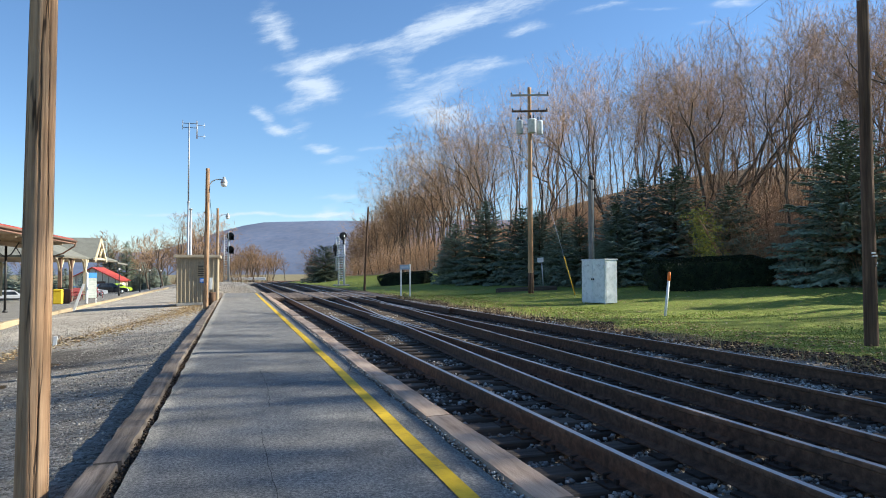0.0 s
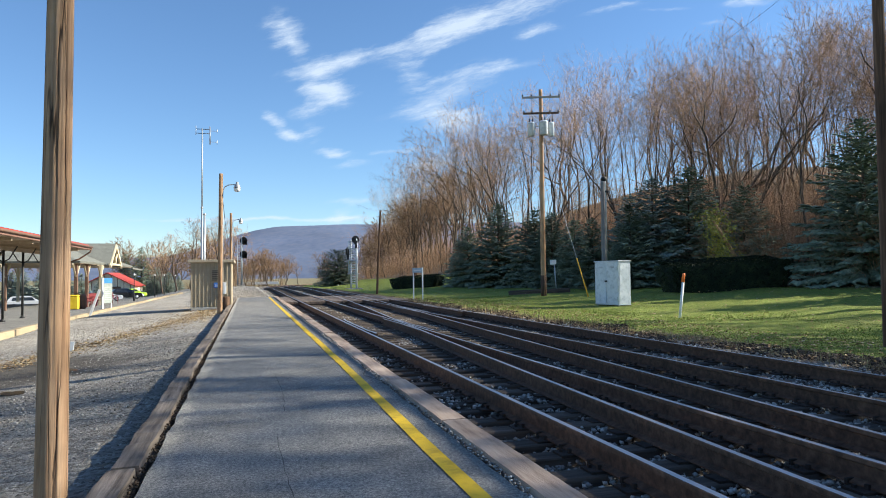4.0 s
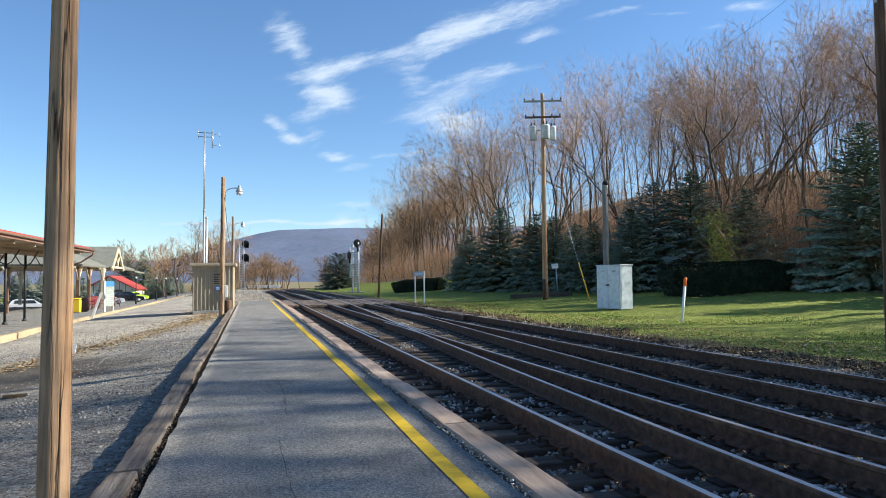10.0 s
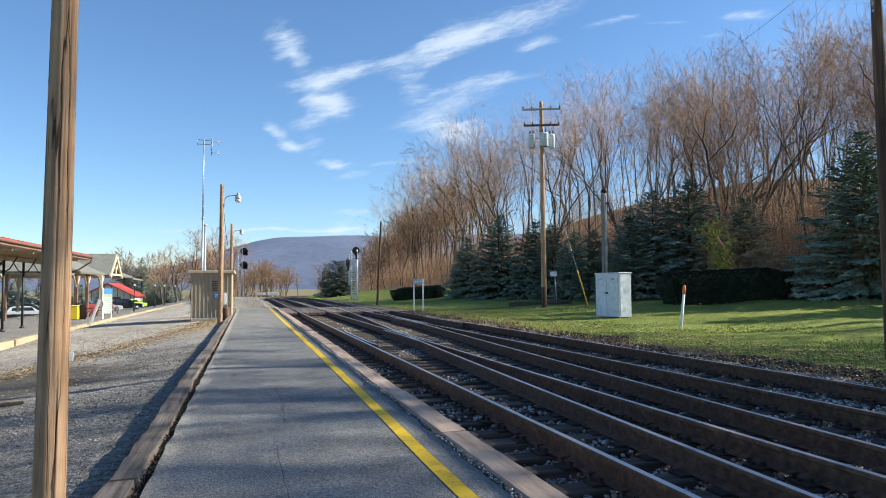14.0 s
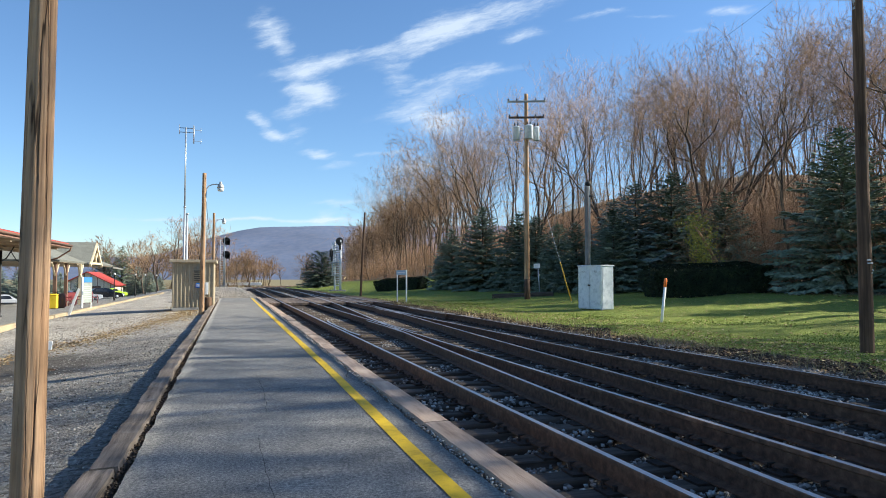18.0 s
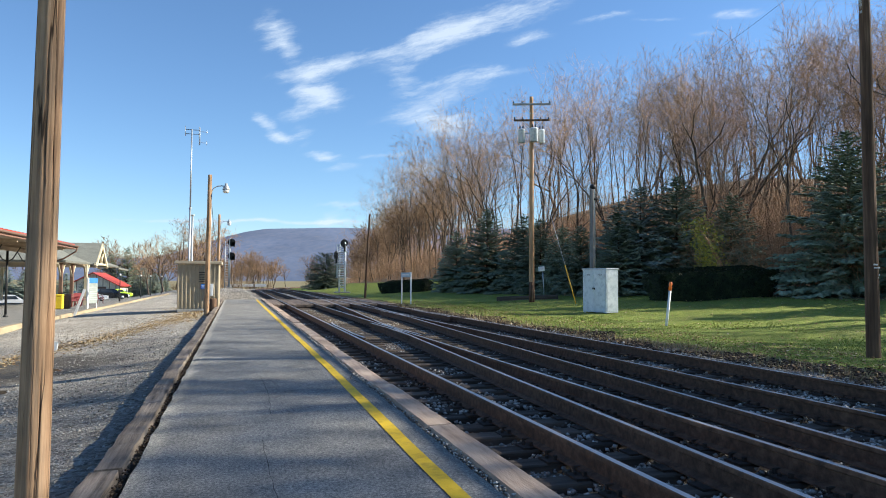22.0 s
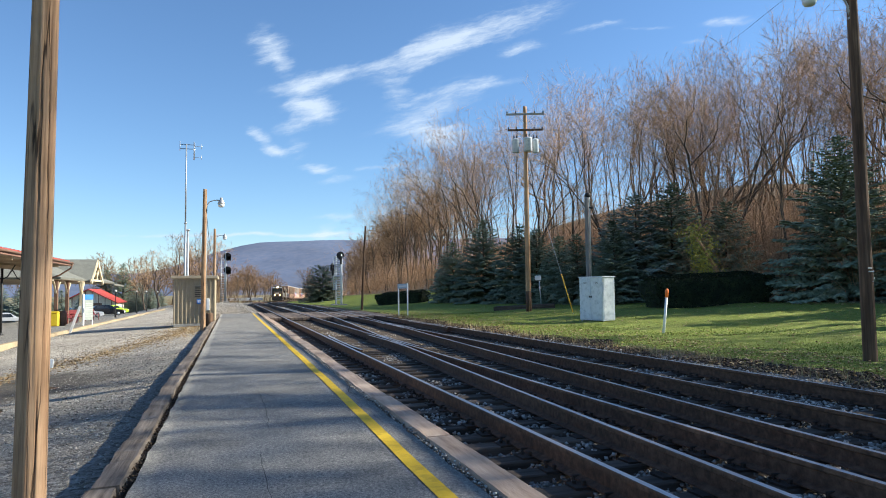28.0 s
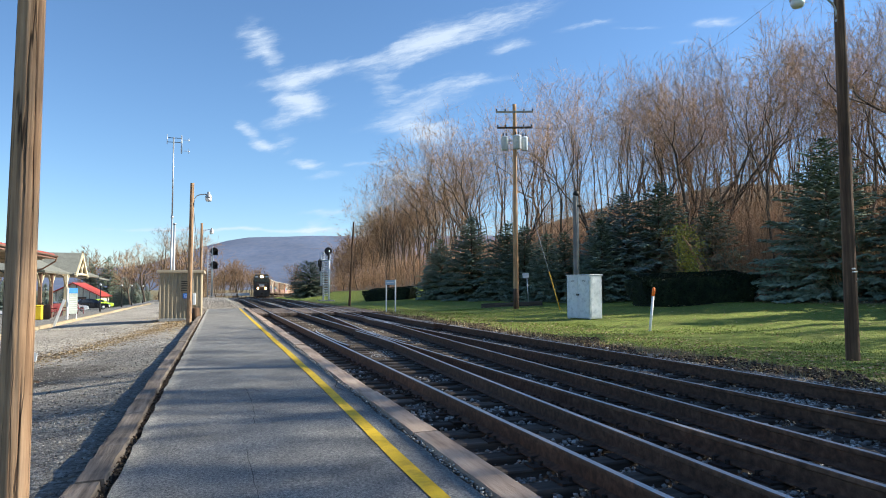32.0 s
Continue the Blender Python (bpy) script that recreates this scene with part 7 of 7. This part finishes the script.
def scatter():
    x, y, r = lots(38000, 1, 1.98, 9.05, 2.2, 36.0, 1.9)
    fill = np.array([smooth(-0.25, 0.35, noise.noise((a * 0.9, b * 0.7, 4.0)) + 0.5 * noise.noise((a * 2.6, b * 2.2, 8.0))) for a, b in zip(x, y)])
    stones("ballast_stones", x, y, heights(x, y) + 0.004 + 0.055 * fill + r.uniform(0, 0.02, len(x)), r.uniform(0.022, 0.046, len(x)), M_BALLAST, 2, "grey crushed stone ballast between the railway ties")
    # stones tamped under the rail feet
    y = 2.2 + 30.0 * r.uniform(0, 1, 9600) ** 1.6
    which = r.randint(0, 6, len(y))
    x = np.array([(A1, A3, C5, C6, cross_x(b), cross_x(b) + 1.505)[k] for k, b in zip(which, y)]) + r.uniform(-0.12, 0.12, len(y))
    stones("ballast_stones", x, y, -0.262 + r.uniform(0, 0.045, len(y)), r.uniform(0.024, 0.042, len(y)), M_BALLAST, 38, "grey ballast stones tamped under the rails")
    x, y, r = lots(5200, 35, -3.9, 1.8, 48.0, 80.0, 1.3)
    stones("ballast_stones", x, y, heights(x, y) + 0.01, r.uniform(0.03, 0.06, len(x)), M_BALLAST, 36, "heaped grey ballast past the platform's end")
    x, y, r = lots(2600, 31, 1.64, 1.72, 2.0, 40.0, 1.5)
    stones("edge_chips", x, y, -0.035 + r.uniform(-0.01, 0.028, len(x)), r.uniform(0.010, 0.022, len(x)), M_BALLAST, 32, "stone chips in the gap beside the edge timber")
    x, y, r = lots(2600, 33, -0.735, -0.655, 2.0, 40.0, 1.5)
    stones("edge_chips", x, y, -0.045 + r.uniform(-0.01, 0.02, len(x)), r.uniform(0.008, 0.018, len(x)), M_SOIL, 34, "dirt and chips in the gap beside the edge timber")
    x, y, r = lots(26000, 3, -8.9, -0.96, 4.0, 36.0, 1.8)
    stones("yard_gravel", x, y, heights(x, y) + 0.002, 0.010 + 0.024 * r.uniform(0, 1, len(x)) ** 2.0, M_GRAVEL, 4, "loose pale gravel on the yard", 0.6)
    # bare soil along the lawn's edge
    x, y, r = lots(6500, 5, 9.0, 9.85, 6.0, 48.0, 1.7)
    x = x + 0.35 * np.sin(y * 0.8) + 0.2 * np.sin(y * 2.3)
    stones("soil_clods", x, y, heights(x, y) + 0.01, 0.02 + 0.06 * r.uniform(0, 1, len(x)) ** 2, M_SOIL, 6, "dark soil clods along the edge of the lawn", 0.6)
    # leaves
    def leaves(name, x, y, z, s, material, seed, label):
        r = np.random.RandomState(seed)
        n = len(x)
        a = r.uniform(0, 6.28, n)
        u = np.stack([np.cos(a), np.sin(a), r.uniform(-0.35, 0.35, n)], 1)
        w = np.stack([-np.sin(a), np.cos(a), r.uniform(-0.35, 0.35, n)], 1)
        p = np.stack([x, y, z], 1)
        s = s[:, None]
        v = np.stack([p - u * s, p + w * s * 0.55 + [0, 0, 0.01], p + u * s, p - w * s * 0.55 + [0, 0, 0.012]], 1)
        f = np.arange(4 * n).reshape(n, 4)
        tagged(np_mesh(name, v.reshape(-1, 3), f, material), label, "leaves", kind="stuff")
    r = np.random.RandomState(9)
    t = r.uniform(0, 1, 7000)
    ly = 15.5 + 27 * t
    lx = -5.6 + 3.7 * np.minimum(1, t * 2.0) ** 0.8 + r.normal(0, 0.75, len(t)) * r.uniform(0.3, 1.3, len(t))
    ok = (lx < -1.0) & (lx > -8.9)
    lx, ly = lx[ok], ly[ok]
    leaves("fallen_leaves", lx, ly, heights(lx, ly) + 0.015, r.uniform(0.02, 0.05, len(lx)), M_LEAF, 10, "drifted tan leaves across the gravel yard")
    x, y, r = lots(4600, 11, 9.2, 12.2, 7.0, 46.0, 1.5)
    leaves("fallen_leaves", x, y, heights(x, y) + 0.03, r.uniform(0.02, 0.05, len(x)), M_LEAF, 12, "brown leaves along the edge of the lawn")
    x, y, r = lots(2600, 13, 12.0, 30.0, 12.0, 60.0, 1.3)
    leaves("fallen_leaves", x, y, heights(x, y) + 0.05, r.uniform(0.03, 0.06, len(x)), M_LEAF, 14, "scattered brown leaves on the lawn")
    x, y, r = lots(5200, 15, 26.5, 33.0, 14.0, 75.0, 1.0)
    leaves("leaf_litter", x, y, heights(x, y) + 0.03, r.uniform(0.04, 0.09, len(x)), M_LEAF, 16, "leaf litter under the trees")
    x, y, r = lots(7000, 41, 2.9, 7.6, 15.0, 40.0, 0.9)
    x = x + r.normal(0, 0.12, len(x))
    leaves("fallen_leaves", x, y, heights(x, y) + 0.06, r.uniform(0.015, 0.04, len(x)), M_LEAF, 42, "tan leaves drifted between the rails")
    # grass
    def blades(name, x, y, h, material, seed, label, lift=0.0):
        r = np.random.RandomState(seed)
        n = len(x)
        a = r.uniform(0, 6.28, n)
        p = np.stack([x, y, heights(x, y) - 0.02 + lift], 1)
        side = np.stack([np.cos(a), np.sin(a), np.zeros(n)], 1) * (0.006 + 0.006 * r.uniform(0, 1, n))[:, None] * (1 + y[:, None] / 16.0)
        tip = p + np.stack([r.normal(0, 0.3, n) * h, r.normal(0, 0.3, n) * h, h], 1)
        v = np.stack([p - side, p + side, tip], 1)
        tagged(np_mesh(name, v.reshape(-1, 3), np.arange(3 * n).reshape(n, 3), material), label, "grass", kind="stuff")
    x, y, r = lots(36000, 17, 9.6, 19.0, 7.0, 42.0, 1.6)
    x = 9.6 + (x - 9.6) * (0.25 + 0.75 * r.uniform(0, 1, len(x)))
    keep = x > 9.75 + 0.35 * np.sin(y * 0.8) + 0.2 * np.sin(y * 2.3) + r.normal(0, 0.12, len(x))
    x, y = x[keep], y[keep]
    blades("lawn_grass", x, y, r.uniform(0.025, 0.05, len(x)), M_GRASS, 18, "short green lawn grass")
    x, y, r = lots(1000, 19, 9.2, 10.1, 7.0, 46.0, 1.4)
    blades("dry_grass", x, y, r.uniform(0.06, 0.2, len(x)), M_DRY, 20, "dry straw-coloured grass by the track bed")
    x, y, r = lots(1500, 21, -9.0, -8.3, 30.0, 90.0, 1.0)
    blades("dry_grass", x, y, r.uniform(0.04, 0.12, len(x)), M_DRY, 22, "dry grass along the kerb")


scatter()


def puddle(x, y, a, b, seed):
    bm = bmesh.new()
    z = ground_z(x, y) + 0.018
    ring = []
    for i in range(40):
        t = 2 * math.pi * i / 40
        k = 1 + 0.45 * noise.noise((math.cos(t) * 1.6, math.sin(t) * 1.6, seed)) + 0.15 * noise.noise((math.cos(t) * 5, math.sin(t) * 5, seed))
        ring.append(bm.verts.new((x + a * k * math.cos(t), y + b * k * math.sin(t), z)))
    bm.faces.new(ring)
    m = bpy.data.materials.get("puddle water")
    if m is None:
        m = mat("puddle water", [(0.03, 0.027, 0.022), (0.05, 0.045, 0.038)], 3, 0.04, 0.02, 6, vary=0, spec=0.5, rough_var=0.01)
    tagged(part("puddle", bm, m), "shallow puddle mirroring the sky on the gravel yard", "puddle", "puddles", "structure")


puddle(-4.45, 13.9, 0.55, 0.42, 1.0)
puddle(-3.15, 13.9, 0.22, 0.20, 2.0)
puddle(-3.35, 11.6, 0.22, 0.16, 3.0)
puddle(-5.0, 12.6, 0.35, 0.2, 4.0)



# ---- the train ----
M_LOCO = mat("brown-black locomotive paint", [(0.06, 0.043, 0.03), (0.115, 0.08, 0.056), (0.18, 0.127, 0.088)], 1.2, 0.55, 0.1, 30, vary=0, big=0.3)
# sunlight on hood and cab roof, put into a tan copy of the paint
M_LOCO_SUNLIT = mat("hood paint with sunlight in its tan", [(0.15, 0.11, 0.075), (0.24, 0.18, 0.125)], 1.2, 0.6, 0.1, 30, vary=0)
M_HEADLIGHT = glow("lit headlight", (1.0, 0.72, 0.34), 12.0)
M_DITCH = glow("lit ditch light", (1.0, 0.60, 0.24), 8.0)


def bogie(root, y, wheels=3):
    bm = bmesh.new()
    for s in (-1, 1):
        box(bm, s * 1.05 - 0.12, s * 1.05 + 0.12, y - 1.9, y + 1.9, 0.42, 0.82, 0.05)
    box(bm, -0.9, 0.9, y - 0.4, y + 0.4, 0.5, 0.95, 0.05)
    tr = part("truck", bm, M_RUST, root, "dark steel truck frame")
    for k in range(wheels):
        yy = y + (k - (wheels - 1) / 2) * (1.7 if wheels == 3 else 1.78)
        bm = bmesh.new()
        for s in (-1, 1):
            lathe(bm, [(0.2, -0.07), (0.5, -0.065), (0.53, -0.03), (0.5, 0.06), (0.2, 0.07)], 18, pose(s * 0.75, yy, 0.5, 0, 90, 0))
        tube(bm, (-0.75, yy, 0.5), (0.75, yy, 0.5), 0.09, seg=8)
        part("wheelset", bm, M_RUST, tr)


def locomotive(label):
    lo = thing("locomotive", pose(0, 0, 0), label, "locomotive", "locomotives")
    L = 11.1
    bm = bmesh.new()
    box(bm, -1.5, 1.5, -L + 0.5, L - 0.5, 1.15, 1.55, 0.05)
    box(bm, -1.35, 1.35, -2.6, 2.6, 0.45, 1.14, 0.12)
    part("underframe", bm, M_LOCO, lo)
    bm = bmesh.new()
    box(bm, -1.45, 1.45, -L + 0.2, -L + 0.5, 0.25, 1.5, 0.08)
    part("pilot", bm, M_LOCO, lo, "black pilot plate")
    bm = bmesh.new()
    box(bm, -1.1, 1.1, -L + 0.75, -L + 2.2, 1.5, 2.75, 0.22)
    part("nose", bm, M_LOCO, lo)
    bm = bmesh.new()
    box(bm, -1.55, 1.55, -L + 2.2, -L + 4.6, 1.5, 4.2, 0.12)
    vs = [v for v in bm.verts if v.co.z > 3.9]
    for v in vs:
        v.co.x *= 0.86
    cab = part("cab", bm, M_LOCO, lo)
    bm = bmesh.new()
    box(bm, -1.25, 1.25, -L + 2.3, -L + 4.7, 4.18, 4.5, 0.12)
    part("cab_roof", bm, M_LOCO_SUNLIT, cab)
    for x0, x1 in ((-1.32, -0.75), (-0.62, -0.08), (0.08, 0.62), (0.75, 1.32)):
        bm = bmesh.new()
        box(bm, x0, x1, -L + 2.14, -L + 2.2, 3.0, 3.62, 0.03)
        part("window", bm, M_DARKGLASS, cab)
    for s in (-1, 1):
        for y0 in (2.6, 3.6):
            bm = bmesh.new()
            x = s * 1.53
            box(bm, x - 0.03, x + 0.03, -L + y0, -L + y0 + 0.75, 2.9, 3.6, 0.02)
            part("window", bm, M_DARKGLASS, cab)
        bm = bmesh.new()
        box(bm, s * 0.95 - 0.3, s * 0.95 + 0.3, -L + 2.1, -L + 2.25, 3.85, 4.12, 0.03)
        part("number_board", bm, M_WHITE, cab, "white number board")
        bm = bmesh.new()
        lathe(bm, [(0.02, -0.06), (0.16, -0.05), (0.17, 0.06), (0.05, 0.1)], 16, pose(s * 0.72, -L + 0.62, 1.78, 90, 0, 0))
        part("ditch_light", bm, M_DITCH, lo, "glowing amber ditch light")
        # handrails along the walkway and steps
        bm = bmesh.new()
        for k in range(9):
            y = -L + 5.2 + k * 1.9
            tube(bm, (s * 1.45, y, 1.55), (s * 1.45, y, 2.5), 0.025, seg=5)
        tube(bm, (s * 1.45, -L + 5.2, 2.5), (s * 1.45, L - 0.8, 2.5), 0.025, seg=5)
        part("handrail", bm, M_WHITE, lo)
        bm = bmesh.new()
        for k in range(4):
            box(bm, s * 1.25 - 0.22, s * 1.25 + 0.22, -L + 0.75, -L + 1.3, 0.4 + 0.28 * k, 0.45 + 0.28 * k, 0.01)
        part("steps", bm, M_WHITE, lo)
    bm = bmesh.new()
    for s in (-0.14, 0.14):
        lathe(bm, [(0.02, -0.06), (0.14, -0.05), (0.15, 0.06), (0.05, 0.1)], 16, pose(s, -L + 2.18, 4.02, 90, 0, 0))
    part("headlight", bm, M_HEADLIGHT, lo, "glowing twin headlight")
    bm = bmesh.new()
    box(bm, -0.45, 0.45, -L + 0.70, -L + 0.76, 2.1, 2.5, 0.02)
    part("emblem", bm, M_WHITE, lo, "plain white emblem plate")
    bm = bmesh.new()
    box(bm, -1.0, 1.0, -L + 4.7, L - 2.6, 1.55, 4.15, 0.14)
    hood = part("long_hood", bm, M_LOCO_SUNLIT, lo, "long hood with sunlight painted tan")
    bm = bmesh.new()
    box(bm, -1.5, 1.5, L - 5.4, L - 2.4, 3.1, 4.45, 0.2)
    part("radiator", bm, M_LOCO, hood)
    for k in range(9):
        for s in (-1, 1):
            bm = bmesh.new()
            y = -L + 5.3 + k * 1.15
            box(bm, s * 1.0 - 0.03, s * 1.0 + 0.03, y, y + 0.95, 1.8, 3.6, 0.02)
            part("hood_door", bm, M_LOCO_SUNLIT, hood)
    for k in range(3):
        bm = bmesh.new()
        lathe(bm, [(0.55, 0), (0.6, 0.1), (0.5, 0.14)], 16, pose(0, L - 6.5 - 1.5 * k, 4.15))
        part("fan", bm, M_LOCO, hood)
    bm = bmesh.new()
    box(bm, -1.0, 1.0, L - 2.5, L - 0.7, 1.55, 1.7, 0.02)
    part("rear_deck", bm, M_LOCO, lo)
    for y in (-6.9, 6.9):
        bogie(lo, y)
    bm = bmesh.new()
    box(bm, -0.2, 0.2, -L - 0.35, -L + 0.3, 0.7, 1.0, 0.06)
    part("coupler", bm, M_RUST, lo)
    return lo


def rack_car(cols, stripe, label, tags=()):
    """A tall covered wagon: ribbed side panels, ends, roof, trucks."""
    rc = thing("rail_wagon", pose(0, 0, 0), label, "rail wagon", "rail wagons")
    L, W = 13.2, 1.53
    m_side = mat(label + " sides", cols, 0.9, 0.6, 0.1, 25, vary=0.12, big=0.35)
    bm = bmesh.new()
    box(bm, -W + 0.08, W - 0.08, -L, L, 1.0, 5.3, 0.1)
    for v in bm.verts:
        if v.co.z > 5.1:
            v.co.x *= 0.8
    body = part("body", bm, m_side, rc)
    bm = bmesh.new()
    box(bm, -W, W, -L - 0.05, L + 0.05, 0.75, 1.2, 0.05)
    part("sill", bm, M_RUST, rc)
    bm = bmesh.new()
    box(bm, -W + 0.3, W - 0.3, -L + 0.1, L - 0.1, 5.28, 5.42, 0.05)
    part("roof", bm, M_STEEL, rc)
    for s in (-1, 1):
        for k in range(17):
            y = -L + 0.2 + k * (2 * L - 0.4) / 16
            bm = bmesh.new()
            box(bm, s * (W - 0.06) - 0.07, s * (W - 0.06) + 0.07, y - 0.08, y + 0.08, 1.2, 5.0, 0.02)
            part("rib", bm, stripe if k in (0, 1, 15, 16) else m_side, body)
        bm = bmesh.new()
        box(bm, s * (W - 0.07) - 0.03, s * (W - 0.07) + 0.03, -L + 2.2, L - 3.5, 1.3, 2.5, 0.01)
        part("painted_band", bm, stripe, body)
        if tags:
            rnd = random.Random(8)
            for k in range(14):
                y = -L + 1.0 + k * 0.62
                bm = bmesh.new()
                lathe(bm, [(0.02, -0.02), (rnd.uniform(0.35, 0.75), -0.015), (0.3, 0.02), (0.02, 0.025)], 9, pose(s * (W + 0.015 + 0.002 * k), y, rnd.uniform(1.8, 3.0), 0, s * 90, 0))
                part("graffiti", bm, tags[k % len(tags)], body, "bright sprayed paint")
    bm = bmesh.new()
    box(bm, -1.3, 1.3, -L - 0.1, -L + 0.02, 1.3, 5.0, 0.03)
    part("end_door", bm, stripe, body)
    for y in (-9.6, 9.6):
        bogie(rc, y, 2)
    return rc


TRAIN = []


def build_train():
    lead = locomotive("black freight locomotive with lit headlight and ditch lights")
    TRAIN.append((lead, 11.6))
    second = locomotive("second dark freight locomotive coupled behind the first")
    for o in second.children_recursive:
        if o.name.startswith(("headlight", "ditch")):
            o.data = o.data.copy()
            o.data.materials[0] = M_GLASS
            o["label"] = "unlit lamp"
    TRAIN.append((second, 11.6))
    red = mat("faded rust-brown wagon paint", [(0.26, 0.13, 0.085), (0.40, 0.23, 0.15)], 1.5, 0.6, 0.1, 25, vary=0)
    blue = mat("faded orange wagon paint", [(0.42, 0.16, 0.06), (0.55, 0.30, 0.16), (0.30, 0.34, 0.42)], 0.9, 0.6, 0.1, 25, vary=0)
    a = rack_car([(0.25, 0.18, 0.125), (0.35, 0.265, 0.19), (0.44, 0.345, 0.26)], red, "tall tan-grey covered wagon with rust-brown ends")
    b = rack_car([(0.38, 0.31, 0.25), (0.50, 0.42, 0.35), (0.58, 0.50, 0.43)], blue, "tall pale tan wagon with an orange end and sprayed paint", tags=[mat("sprayed " + n, [c, c], 2, 0.5, 0, vary=0) for n, c in (("cyan", (0.10, 0.45, 0.60)), ("pink", (0.65, 0.22, 0.35)), ("dark blue", (0.03, 0.05, 0.12)))])
    TRAIN.append((a, 13.7))
    TRAIN.append((b, 13.7))
    for k in range(7):
        TRAIN.append((copy_thing(a if k % 2 else b, pose(0, 0, 0)), 13.7))


build_train()


def on_line(s):
    """A pose on the far track, s metres up the line."""
    x = 0.5 * (C5 + C6) + bend(s)
    slope = (bend(s + 0.5) - bend(s - 0.5))
    rise = grade(s + 0.5) - grade(s - 0.5)
    return pose(x, s, grade(s), math.degrees(math.atan(rise)), 0, -math.degrees(math.atan(slope)))


def motions():
    back = 0.0
    for ob, half in TRAIN:
        back += half
        rows = []
        for k in range(33):
            u = 32.0 - k
            e = max(0.0, min(u, 9.0) - 3.2)
            rows.append((float(k), on_line(129.0 + 15.0 * u + 0.12 * u * u + 12.0 * e * e / (e + 0.8) + 14.0 * max(0.0, u - 9.0) + back)))
        walk(ob, rows)
        back += half


motions()
